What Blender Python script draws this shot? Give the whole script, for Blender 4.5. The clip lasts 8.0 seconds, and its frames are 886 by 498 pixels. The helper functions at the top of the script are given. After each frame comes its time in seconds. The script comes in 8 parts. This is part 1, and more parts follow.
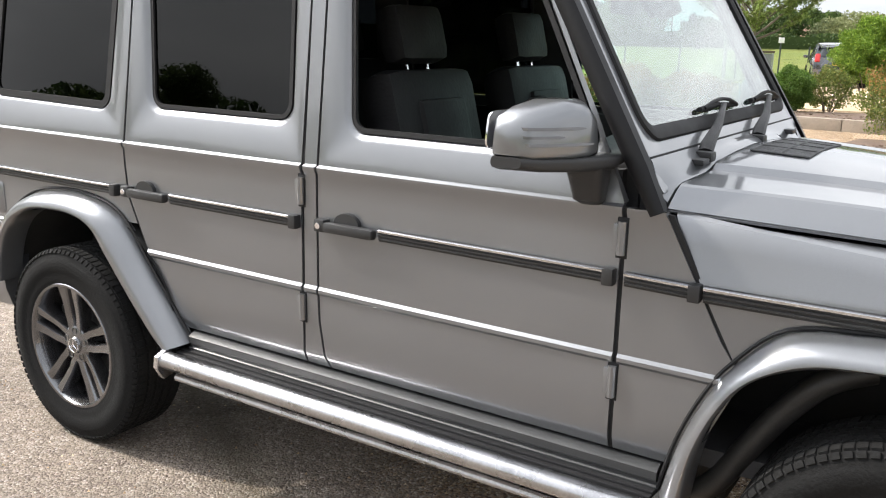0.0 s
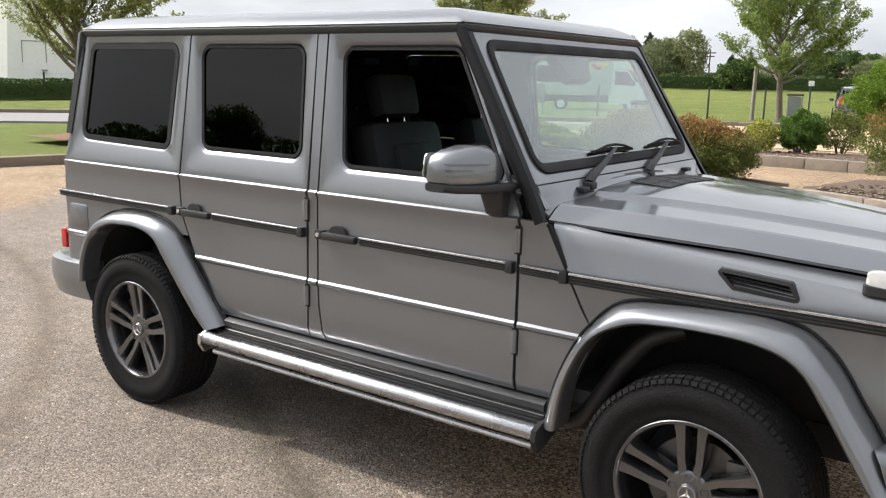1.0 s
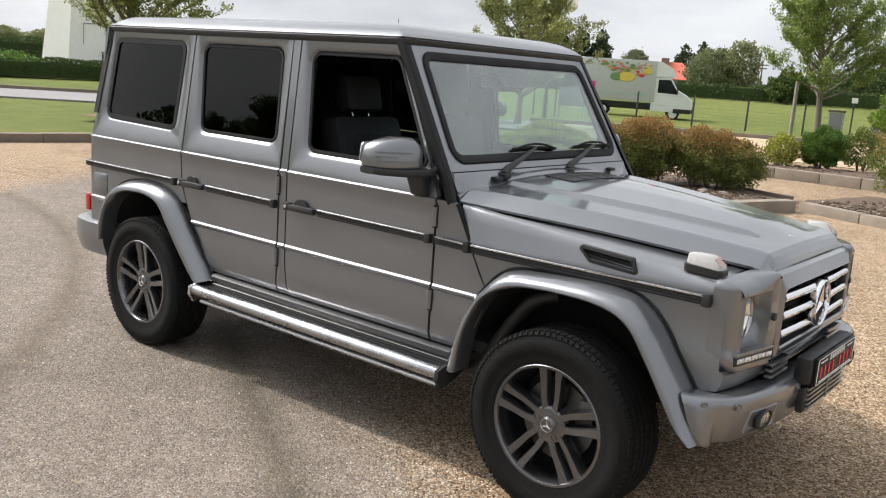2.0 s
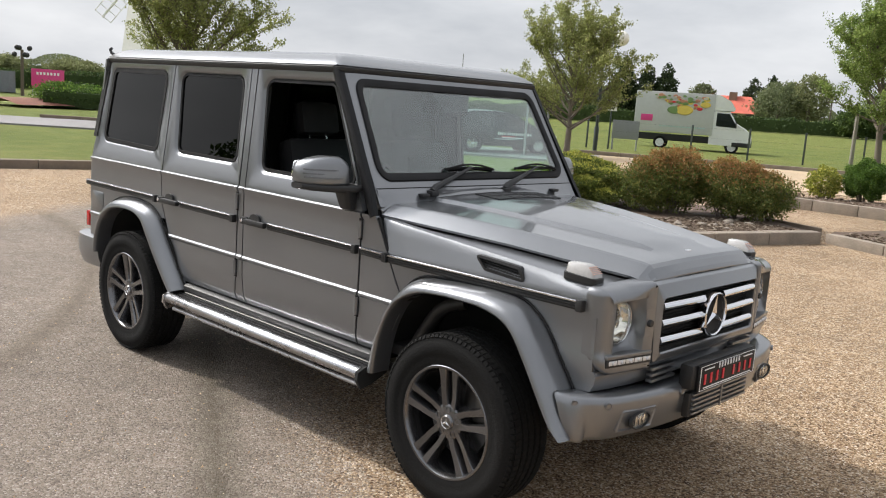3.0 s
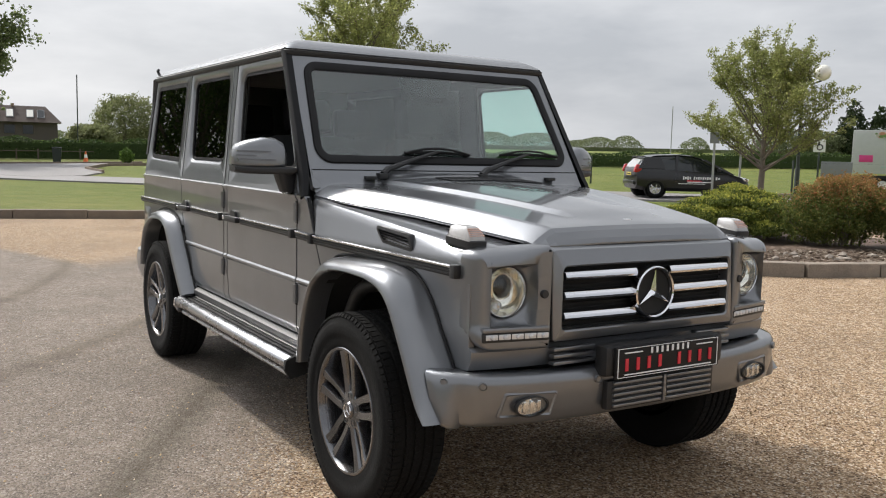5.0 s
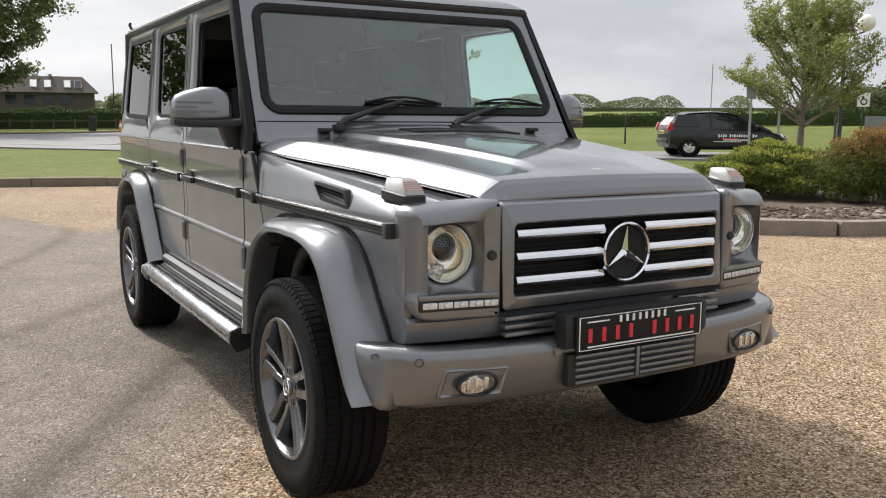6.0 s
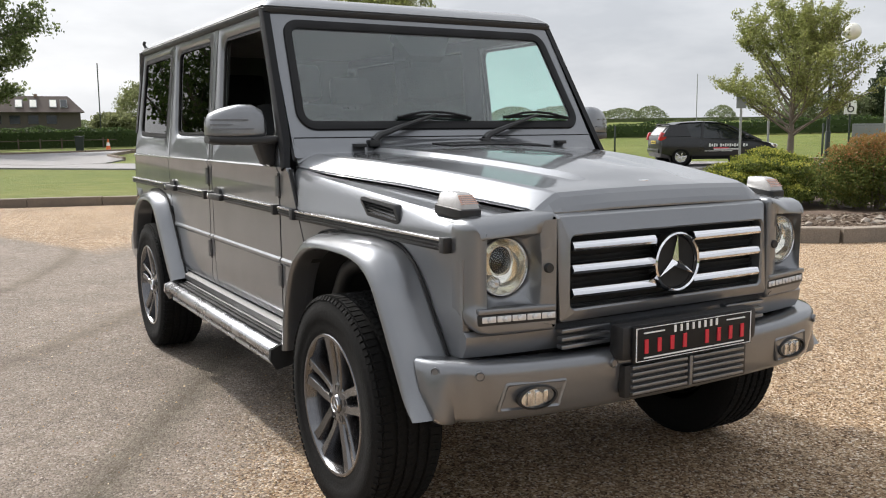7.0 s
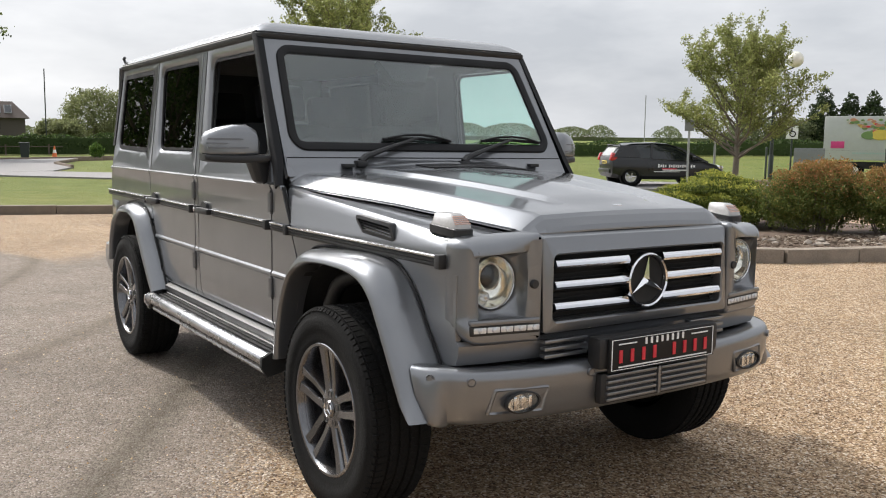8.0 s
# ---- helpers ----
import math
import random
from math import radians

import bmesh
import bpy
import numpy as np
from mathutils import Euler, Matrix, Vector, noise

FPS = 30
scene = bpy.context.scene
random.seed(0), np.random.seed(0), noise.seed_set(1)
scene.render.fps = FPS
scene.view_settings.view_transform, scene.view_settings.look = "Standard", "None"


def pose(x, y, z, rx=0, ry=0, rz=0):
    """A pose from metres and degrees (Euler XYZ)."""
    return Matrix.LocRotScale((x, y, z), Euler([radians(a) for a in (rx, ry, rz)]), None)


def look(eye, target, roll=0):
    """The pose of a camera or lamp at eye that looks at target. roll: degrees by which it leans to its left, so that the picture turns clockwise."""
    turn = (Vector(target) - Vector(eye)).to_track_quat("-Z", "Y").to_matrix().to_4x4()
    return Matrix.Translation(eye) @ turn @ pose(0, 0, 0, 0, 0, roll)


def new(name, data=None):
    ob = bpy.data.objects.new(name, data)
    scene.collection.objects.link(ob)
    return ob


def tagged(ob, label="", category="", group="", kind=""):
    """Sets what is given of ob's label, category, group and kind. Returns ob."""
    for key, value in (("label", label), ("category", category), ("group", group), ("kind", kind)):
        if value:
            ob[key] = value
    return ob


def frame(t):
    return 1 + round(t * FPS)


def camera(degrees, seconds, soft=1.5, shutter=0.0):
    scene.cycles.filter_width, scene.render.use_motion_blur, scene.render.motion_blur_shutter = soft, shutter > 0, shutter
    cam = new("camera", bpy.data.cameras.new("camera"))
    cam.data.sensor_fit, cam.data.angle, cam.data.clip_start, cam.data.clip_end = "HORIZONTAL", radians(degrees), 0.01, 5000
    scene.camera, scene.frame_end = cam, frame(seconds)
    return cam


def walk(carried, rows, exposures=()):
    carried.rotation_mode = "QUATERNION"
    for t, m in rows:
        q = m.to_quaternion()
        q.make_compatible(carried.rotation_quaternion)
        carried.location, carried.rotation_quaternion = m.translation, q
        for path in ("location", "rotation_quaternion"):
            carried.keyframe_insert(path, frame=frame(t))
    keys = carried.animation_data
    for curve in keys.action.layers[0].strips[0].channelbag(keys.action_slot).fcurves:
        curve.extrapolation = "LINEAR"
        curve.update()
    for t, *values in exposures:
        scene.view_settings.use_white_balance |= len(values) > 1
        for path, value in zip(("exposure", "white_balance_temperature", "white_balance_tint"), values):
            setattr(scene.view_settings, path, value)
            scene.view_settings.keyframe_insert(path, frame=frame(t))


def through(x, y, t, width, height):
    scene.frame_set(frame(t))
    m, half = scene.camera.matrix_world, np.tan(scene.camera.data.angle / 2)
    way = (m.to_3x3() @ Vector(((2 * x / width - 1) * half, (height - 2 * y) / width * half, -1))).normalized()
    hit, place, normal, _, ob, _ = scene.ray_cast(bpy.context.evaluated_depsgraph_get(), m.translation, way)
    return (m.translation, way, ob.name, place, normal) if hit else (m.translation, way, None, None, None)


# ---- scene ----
cam = camera(53.5, 8.0, soft=1.1)
PATH = [
    (0, (0.074, -2.835, 1.585), (-0.981, -1.203, 1.113), 1.3),
    (0.5, (0.499, -3.162, 1.64), (-0.628, -1.563, 1.22), 0.9),
    (1, (0.878, -3.486, 1.681), (-0.267, -1.892, 1.294), 1.3),
    (1.5, (1.271, -3.713, 1.708), (0.095, -2.144, 1.315), 2.6),
    (1.7, (1.447, -3.778, 1.72), (0.257, -2.22, 1.324), 3.3),
    (2.8, (2.294, -3.62, 1.751), (0.959, -2.174, 1.39), 4.1),
    (3, (2.417, -3.559, 1.738), (1.064, -2.124, 1.406), 4.0),
    (3.5, (2.678, -3.358, 1.662), (1.218, -2.015, 1.402), 2.3),
    (4, (2.917, -3.024, 1.583), (1.381, -1.767, 1.335), 2.8),
    (4.2, (3.034, -2.885, 1.552), (1.462, -1.677, 1.288), 2.7),
    (5.3, (3.028, -2.214, 1.357), (1.325, -1.188, 1.14), 1.3),
    (5.5, (2.984, -2.111, 1.35), (1.284, -1.088, 1.096), 1.4),
    (6, (2.869, -1.898, 1.329), (1.148, -0.924, 1.032), 0.4),
    (6.5, (2.796, -1.877, 1.312), (1.058, -0.932, 1.022), -0.3),
    (7, (2.768, -2.078, 1.331), (1.057, -1.077, 1.064), -0.5),
    (7.5, (2.773, -2.228, 1.356), (1.109, -1.147, 1.104), 0.2),
    (8, (2.885, -2.319, 1.367), (1.232, -1.218, 1.133), 0.8),
]
walk(cam, [(t, look(eye, target, roll)) for t, eye, target, roll in PATH], [(0.0, 0.84), (0.5, 0.62), (1.0, 0.38), (1.5, 0.28), (3.0, 0.05), (3.5, 0.0), (4.0, -0.15), (5.5, -0.12), (6.5, 0.12), (8.0, 0.04)])

# ---- light ----
SUN_AZ, SUN_EL = math.atan2(-0.27, -1.0), radians(43)
world = bpy.data.worlds.new("overcast_sky")
scene.world = world
world.use_nodes = True
wn, wl = world.node_tree.nodes, world.node_tree.links
wn.clear()
w_out, w_bg = wn.new("ShaderNodeOutputWorld"), wn.new("ShaderNodeBackground")
w_sky = wn.new("ShaderNodeTexSky")
w_sky.sky_type, w_sky.sun_disc = "NISHITA", False
w_sky.sun_elevation, w_sky.sun_rotation = SUN_EL, math.pi / 2 - SUN_AZ
w_sky.air_density, w_sky.dust_density = 1.0, 5.0
w_gray = wn.new("ShaderNodeHueSaturation")
w_gray.inputs["Saturation"].default_value = 0.35
w_co, w_map = wn.new("ShaderNodeTexCoord"), wn.new("ShaderNodeMapping")
w_map.inputs["Scale"].default_value = (1.0, 1.0, 3.2)
w_noise = wn.new("ShaderNodeTexNoise")
w_noise.inputs["Scale"].default_value, w_noise.inputs["Detail"].default_value = 2.3, 6.0
w_noise.inputs["Roughness"].default_value = 0.55
w_ramp = wn.new("ShaderNodeValToRGB")
w_ramp.color_ramp.elements[0].position, w_ramp.color_ramp.elements[1].position = 0.36, 0.68
w_ramp.color_ramp.elements[0].color = (0.0, 0.0, 0.0, 1)
w_ramp.color_ramp.elements[1].color = (1.0, 1.0, 1.0, 1)
w_cloud = wn.new("ShaderNodeMixRGB")
w_cloud.inputs[1].default_value = (5.5, 5.8, 6.3, 1)
w_cloud.inputs[2].default_value = (9.5, 9.65, 9.95, 1)
# thin cloud scatters the sun forward: brighter towards it
w_dot, w_pos, w_pow, w_gain = (wn.new("ShaderNodeVectorMath"), wn.new("ShaderNodeMath"), wn.new("ShaderNodeMath"), wn.new("ShaderNodeMath"))
w_dot.operation, w_pos.operation, w_pow.operation, w_gain.operation = "DOT_PRODUCT", "MAXIMUM", "POWER", "MULTIPLY_ADD"
w_dot.inputs[1].default_value = (math.cos(SUN_EL) * math.cos(SUN_AZ), math.cos(SUN_EL) * math.sin(SUN_AZ), math.sin(SUN_EL))
w_pos.inputs[1].default_value, w_pow.inputs[1].default_value = 0.0, 28.0
w_gain.inputs[1].default_value = 16.0
w_glow = wn.new("ShaderNodeVectorMath")
w_glow.operation = "SCALE"
wl.new(w_co.outputs["Generated"], w_dot.inputs[0])
wl.new(w_dot.outputs["Value"], w_pos.inputs[0])
wl.new(w_pos.outputs[0], w_pow.inputs[0])
wl.new(w_pow.outputs[0], w_gain.inputs[0])
# an overcast sky grows brighter towards the zenith
w_sep, w_up, w_bend, w_zen = wn.new("ShaderNodeSeparateXYZ"), wn.new("ShaderNodeMath"), wn.new("ShaderNodeMath"), wn.new("ShaderNodeMath")
w_up.operation, w_bend.operation, w_zen.operation = "MAXIMUM", "POWER", "MULTIPLY_ADD"
w_up.inputs[1].default_value, w_bend.inputs[1].default_value = 0.0, 1.6
w_zen.inputs[1].default_value, w_zen.inputs[2].default_value = 0.42, 1.08
wl.new(w_co.outputs["Generated"], w_sep.inputs[0])
wl.new(w_sep.outputs["Z"], w_up.inputs[0])
wl.new(w_up.outputs[0], w_bend.inputs[0])
wl.new(w_bend.outputs[0], w_zen.inputs[0])
wl.new(w_zen.outputs[0], w_gain.inputs[2])
wl.new(w_gain.outputs[0], w_glow.inputs["Scale"])
w_mix = wn.new("ShaderNodeMixRGB")
w_mix.inputs[0].default_value = 0.75
w_bg.inputs["Strength"].default_value = 0.107
wl.new(w_co.outputs["Generated"], w_map.inputs["Vector"])
wl.new(w_map.outputs["Vector"], w_noise.inputs["Vector"])
wl.new(w_noise.outputs["Fac"], w_ramp.inputs["Fac"])
wl.new(w_ramp.outputs["Color"], w_cloud.inputs[0])
wl.new(w_sky.outputs["Color"], w_gray.inputs["Color"])
wl.new(w_gray.outputs["Color"], w_mix.inputs[1])
wl.new(w_cloud.outputs["Color"], w_glow.inputs[0])
wl.new(w_glow.outputs["Vector"], w_mix.inputs[2])
wl.new(w_mix.outputs["Color"], w_bg.inputs["Color"])
wl.new(w_bg.outputs["Background"], w_out.inputs["Surface"])

sun_data = bpy.data.lights.new("sun", "SUN")
sun_data.energy, sun_data.angle, sun_data.color = 3.4, radians(2.0), (1.0, 0.93, 0.83)
sun = new("sun", sun_data)
_d = Vector((math.cos(SUN_EL) * math.cos(SUN_AZ), math.cos(SUN_EL) * math.sin(SUN_AZ), math.sin(SUN_EL)))
sun.matrix_world = look(_d * 60, (0, 0, 0))

# ---- materials ----
def nodes_of(name):
    m = bpy.data.materials.new(name)
    m.use_nodes = True
    return m, m.node_tree.nodes, m.node_tree.links, m.node_tree.nodes["Principled BSDF"]


def plain(name, color, rough=0.5, metal=0.0, coat=0.0, vary=0.12, scale=6.0, bump=0.0, bump_scale=60.0, emit=0.0, spec=0.5):
    """A surface with two scales of variation in colour and gloss, and fine relief."""
    m, n, l, p = nodes_of(name)
    co = n.new("ShaderNodeTexCoord")
    big, small = n.new("ShaderNodeTexNoise"), n.new("ShaderNodeTexNoise")
    big.inputs["Scale"].default_value, small.inputs["Scale"].default_value = scale, scale * 14
    big.inputs["Detail"].default_value = small.inputs["Detail"].default_value = 4
    add = n.new("ShaderNodeMath")
    add.operation = "ADD"
    rng = n.new("ShaderNodeMapRange")
    rng.inputs["From Min"].default_value, rng.inputs["From Max"].default_value = 0.6, 1.4
    rng.inputs["To Min"].default_value, rng.inputs["To Max"].default_value = 1 - vary, 1 + vary
    hsv = n.new("ShaderNodeHueSaturation")
    hsv.inputs["Color"].default_value = (*color, 1)
    l.new(co.outputs["Object"], big.inputs["Vector"])
    l.new(co.outputs["Object"], small.inputs["Vector"])
    l.new(big.outputs["Fac"], add.inputs[0])
    l.new(small.outputs["Fac"], add.inputs[1])
    l.new(add.outputs[0], rng.inputs["Value"])
    l.new(rng.outputs["Result"], hsv.inputs["Value"])
    l.new(hsv.outputs["Color"], p.inputs["Base Color"])
    r2 = n.new("ShaderNodeMapRange")
    r2.inputs["From Min"].default_value, r2.inputs["From Max"].default_value = 0.3, 0.7
    r2.inputs["To Min"].default_value, r2.inputs["To Max"].default_value = max(0.02, rough * 0.85), min(1.0, rough * 1.15)
    l.new(big.outputs["Fac"], r2.inputs["Value"])
    l.new(r2.outputs["Result"], p.inputs["Roughness"])
    p.inputs["Metallic"].default_value = metal
    p.inputs["Specular IOR Level"].default_value = spec
    p.inputs["Coat Weight"].default_value, p.inputs["Coat Roughness"].default_value = coat, 0.03
    if bump:
        bn, bp = n.new("ShaderNodeTexNoise"), n.new("ShaderNodeBump")
        bn.inputs["Scale"].default_value, bn.inputs["Detail"].default_value = bump_scale, 5
        bp.inputs["Strength"].default_value, bp.inputs["Distance"].default_value = bump, 0.01
        l.new(co.outputs["Object"], bn.inputs["Vector"])
        l.new(bn.outputs["Fac"], bp.inputs["Height"])
        l.new(bp.outputs["Normal"], p.inputs["Normal"])
    if emit:
        p.inputs["Emission Color"].default_value = (*color, 1)
        p.inputs["Emission Strength"].default_value = emit
    return m


def pane(name, tint, ior=1.5, bend=5.0):
    """Thin window glass: what is behind it, tinted, under a mirror reflection that grows with the angle."""
    m, n, l, p = nodes_of(name)
    n.remove(p)
    out = n["Material Output"]
    tr, gl, lw, mx = n.new("ShaderNodeBsdfTransparent"), n.new("ShaderNodeBsdfGlossy"), n.new("ShaderNodeLayerWeight"), n.new("ShaderNodeMixShader")
    tr.inputs["Color"].default_value = (*tint, 1)
    gl.inputs["Roughness"].default_value = 0.0
    lw.inputs["Blend"].default_value = 0.5
    pw, sc = n.new("ShaderNodeMath"), n.new("ShaderNodeMath")
    pw.operation, sc.operation = "POWER", "MULTIPLY_ADD"
    pw.inputs[1].default_value = bend
    f0 = ((ior - 1) / (ior + 1)) ** 2
    sc.inputs[1].default_value, sc.inputs[2].default_value = 1 - f0, f0
    l.new(lw.outputs["Facing"], pw.inputs[0])
    l.new(pw.outputs[0], sc.inputs[0])
    l.new(sc.outputs[0], mx.inputs["Fac"])
    l.new(tr.outputs["BSDF"], mx.inputs[1])
    l.new(gl.outputs["BSDF"], mx.inputs[2])
    l.new(mx.outputs["Shader"], out.inputs["Surface"])
    return m


def leafy(name, a, b, c=None, rough=0.55, through=0.45):
    """Leaves whose colour changes from one leaf to the next, with a little light through them."""
    m, n, l, p = nodes_of(name)
    geo, ramp = n.new("ShaderNodeNewGeometry"), n.new("ShaderNodeValToRGB")
    ramp.color_ramp.elements[0].color, ramp.color_ramp.elements[1].color = (*a, 1), (*b, 1)
    if c:
        e = ramp.color_ramp.elements.new(0.8)
        e.color = (*c, 1)
    l.new(geo.outputs["Random Per Island"], ramp.inputs["Fac"])
    l.new(ramp.outputs["Color"], p.inputs["Base Color"])
    p.inputs["Roughness"].default_value = rough
    p.inputs["Specular IOR Level"].default_value = 0.3
    tl, mx = n.new("ShaderNodeBsdfTranslucent"), n.new("ShaderNodeMixShader")
    l.new(ramp.outputs["Color"], tl.inputs["Color"])
    mx.inputs["Fac"].default_value = through
    l.new(p.outputs["BSDF"], mx.inputs[1])
    l.new(tl.outputs["BSDF"], mx.inputs[2])
    l.new(mx.outputs["Shader"], n["Material Output"].inputs["Surface"])
    return m


def car_paint(name, color, metal=0.75, rough=0.3, coat_ior=1.85, coat=1.0, flop=1.0):
    m, n, l, p = nodes_of(name)
    co = n.new("ShaderNodeTexCoord")
    flake, dust = n.new("ShaderNodeTexNoise"), n.new("ShaderNodeTexNoise")
    flake.inputs["Scale"].default_value, flake.inputs["Detail"].default_value = 900, 2
    dust.inputs["Scale"].default_value, dust.inputs["Detail"].default_value = 3.0, 8
    l.new(co.outputs["Object"], flake.inputs["Vector"])
    l.new(co.outputs["Object"], dust.inputs["Vector"])
    rng = n.new("ShaderNodeMapRange")
    rng.inputs["From Min"].default_value, rng.inputs["From Max"].default_value = 0.35, 0.65
    rng.inputs["To Min"].default_value, rng.inputs["To Max"].default_value = 0.9, 1.1
    l.new(flake.outputs["Fac"], rng.inputs["Value"])
    hsv = n.new("ShaderNodeHueSaturation")
    hsv.inputs["Color"].default_value = (*color, 1)
    l.new(rng.outputs["Result"], hsv.inputs["Value"])
    l.new(hsv.outputs["Color"], p.inputs["Base Color"])
    r2 = n.new("ShaderNodeMapRange")
    r2.inputs["From Min"].default_value, r2.inputs["From Max"].default_value = 0.35, 0.7
    r2.inputs["To Min"].default_value, r2.inputs["To Max"].default_value = rough - 0.03, rough + 0.06
    l.new(dust.outputs["Fac"], r2.inputs["Value"])
    l.new(r2.outputs["Result"], p.inputs["Roughness"])
    p.inputs["Metallic"].default_value = metal
    p.inputs["Coat Weight"].default_value, p.inputs["Coat Roughness"].default_value, p.inputs["Coat IOR"].default_value = coat, 0.06, coat_ior
    p.inputs["Specular Tint"].default_value = (flop, flop, flop, 1)
    return m


M_PAINT = car_paint("metallic_grey_paint", (0.186, 0.192, 0.203), 0.70, 0.34, 1.54, 1.0, 0.72)
M_BLACK = plain("black_trim_plastic", (0.014, 0.014, 0.015), 0.5, bump=0.1, bump_scale=400)
M_INTAKE = plain("black_intake_mesh", (0.02, 0.02, 0.021), 0.55, vary=0.5, scale=30, bump=0.5, bump_scale=260)
M_RUBBER = plain("black_rubber_seal", (0.012, 0.012, 0.013), 0.65, spec=0.25)
M_TYRE = plain("tyre_rubber", (0.011, 0.011, 0.011), 0.9, vary=0.35, scale=9, bump=0.3, bump_scale=120, spec=0.12)
M_LINER = plain("wheel_well_liner", (0.012, 0.012, 0.012), 0.9)
M_SILL = plain("dark_sill_plastic", (0.024, 0.025, 0.026), 0.42)
M_RIM = plain("gunmetal_alloy", (0.145, 0.145, 0.151), 0.22, metal=0.9, coat=0.5)
M_CHROME = plain("bright_chrome", (0.78, 0.78, 0.8), 0.08, metal=1.0, vary=0.03)
M_ALU = plain("brushed_aluminium", (0.62, 0.62, 0.64), 0.25, metal=1.0, bump=0.05, bump_scale=300)
M_STEP = plain("weathered_step_aluminium", (0.46, 0.46, 0.475), 0.28, metal=1.0, vary=0.2, scale=8, bump=0.05, bump_scale=300)
M_STEELP = plain("dark_hose", (0.022, 0.021, 0.020), 0.5, vary=0.4, scale=12)
M_DISC = plain("brake_disc_steel", (0.15, 0.145, 0.14), 0.4, metal=0.9)
M_TINT = pane("privacy_glass", (0.045, 0.05, 0.052), 1.42)
M_SCREEN = pane("windscreen_glass", (0.92, 0.975, 0.955), 1.84, 3.0)
M_SIDEGLASS = pane("green_side_glass", (0.84, 0.985, 0.95), 1.4)
M_LENS = pane("clear_lamp_lens", (0.95, 0.96, 0.96), 1.5)
M_REFL = plain("lamp_reflector", (0.86, 0.84, 0.76), 0.10, metal=0.95, vary=0.05)
M_LED = plain("white_led", (0.70, 0.71, 0.73), 0.2, metal=0.4)
M_AMBER = plain("indicator_inner_orange", (0.62, 0.40, 0.33), 0.25)
M_INDLENS = plain("frosted_indicator_lens", (0.36, 0.35, 0.34), 0.2, coat=0.5)
M_RED = plain("red_lamp_plastic", (0.45, 0.015, 0.015), 0.2, coat=0.6)
M_SEAT = plain("black_leather", (0.012, 0.012, 0.013), 0.6, bump=0.2, bump_scale=90, spec=0.25)
M_SEATGREY = plain("grey_leather_insert", (0.045, 0.045, 0.047), 0.6, bump=0.2, bump_scale=90, spec=0.25)
M_CABIN = plain("dark_cabin_lining", (0.03, 0.03, 0.032), 0.8)
M_HEADLINER = plain("grey_headliner", (0.55, 0.55, 0.55), 0.9)
M_PLATE = plain("black_plate", (0.010, 0.010, 0.011), 0.45, spec=0.25)
M_WHITE = plain("white_print", (0.82, 0.82, 0.82), 0.4)
M_REDPRINT = plain("red_print", (0.62, 0.03, 0.05), 0.4)
M_MOULD = plain("satin_black_moulding", (0.007, 0.007, 0.008), 0.45, spec=0.2)
M_GLOSSBLACK = plain("gloss_black", (0.008, 0.008, 0.009), 0.12, coat=0.3)

# ---- mesh tools ----
def finish(name, bm, material, smooth=35):
    bmesh.ops.recalc_face_normals(bm, faces=bm.faces)
    me = bpy.data.meshes.new(name)
    bm.to_mesh(me)
    bm.free()
    for m in material if isinstance(material, (list, tuple)) else (material,):
        me.materials.append(m)
    if smooth:
        me.shade_smooth()
        me.set_sharp_from_angle(angle=radians(smooth))
    return me


def part(name, bm, material, parent, label="", smooth=35):
    ob = new(name, finish(name, bm, material, smooth))
    ob.parent = parent
    if label:
        ob["label"] = label
    return ob


def thing(name, label, category, m=None, group="", kind=""):
    ob = new(name)
    ob.empty_display_size = 0.2
    if m is not None:
        ob.matrix_world = m
    return tagged(ob, label, category, group, kind)


def lump(name, bm, material, label, category, group="", kind="", m=None, smooth=35):
    ob = new(name, finish(name, bm, material, smooth))
    if m is not None:
        ob.matrix_world = m
    return tagged(ob, label, category, group, kind)


def box(bm, c, s, bevel=0.0, rot=None, mi=0, seg=2):
    """A box of centre c and size s, with rounded edges."""
    had = set(bm.faces) if bevel else ()
    r = bmesh.ops.create_cube(bm, size=1.0)
    vs = r["verts"]
    m = Matrix.Translation(c) @ (rot.to_4x4() if rot is not None else Matrix.Identity(4)) @ Matrix.Diagonal((*s, 1))
    bmesh.ops.transform(bm, matrix=m, verts=vs)
    fs = {f for v in vs for f in v.link_faces}
    if bevel:
        es = list({e for v in vs for e in v.link_edges})
        r = bmesh.ops.bevel(bm, geom=es, offset=bevel, segments=seg, affect="EDGES", profile=0.6)
        fs = set(bm.faces) - had
    for f in fs:
        f.material_index = mi
    return fs


def turn(ax, deg):
    return Matrix.Rotation(radians(deg), 3, ax)


def loft(bm, rings, closed=True, cap=True, mi=0):
    """Faces between rings of points; each ring has the same number of points."""
    vs = [[bm.verts.new(p) for p in r] for r in rings]
    n = len(vs[0])
    for a, b in zip(vs, vs[1:]):
        for i in range(n if closed else n - 1):
            j = (i + 1) % n
            f = bm.faces.new((a[i], a[j], b[j], b[i]))
            f.material_index = mi
    if cap and closed:
        for r in (vs[0], vs[-1]):
            f = bm.faces.new(r)
            f.material_index = mi
    return vs


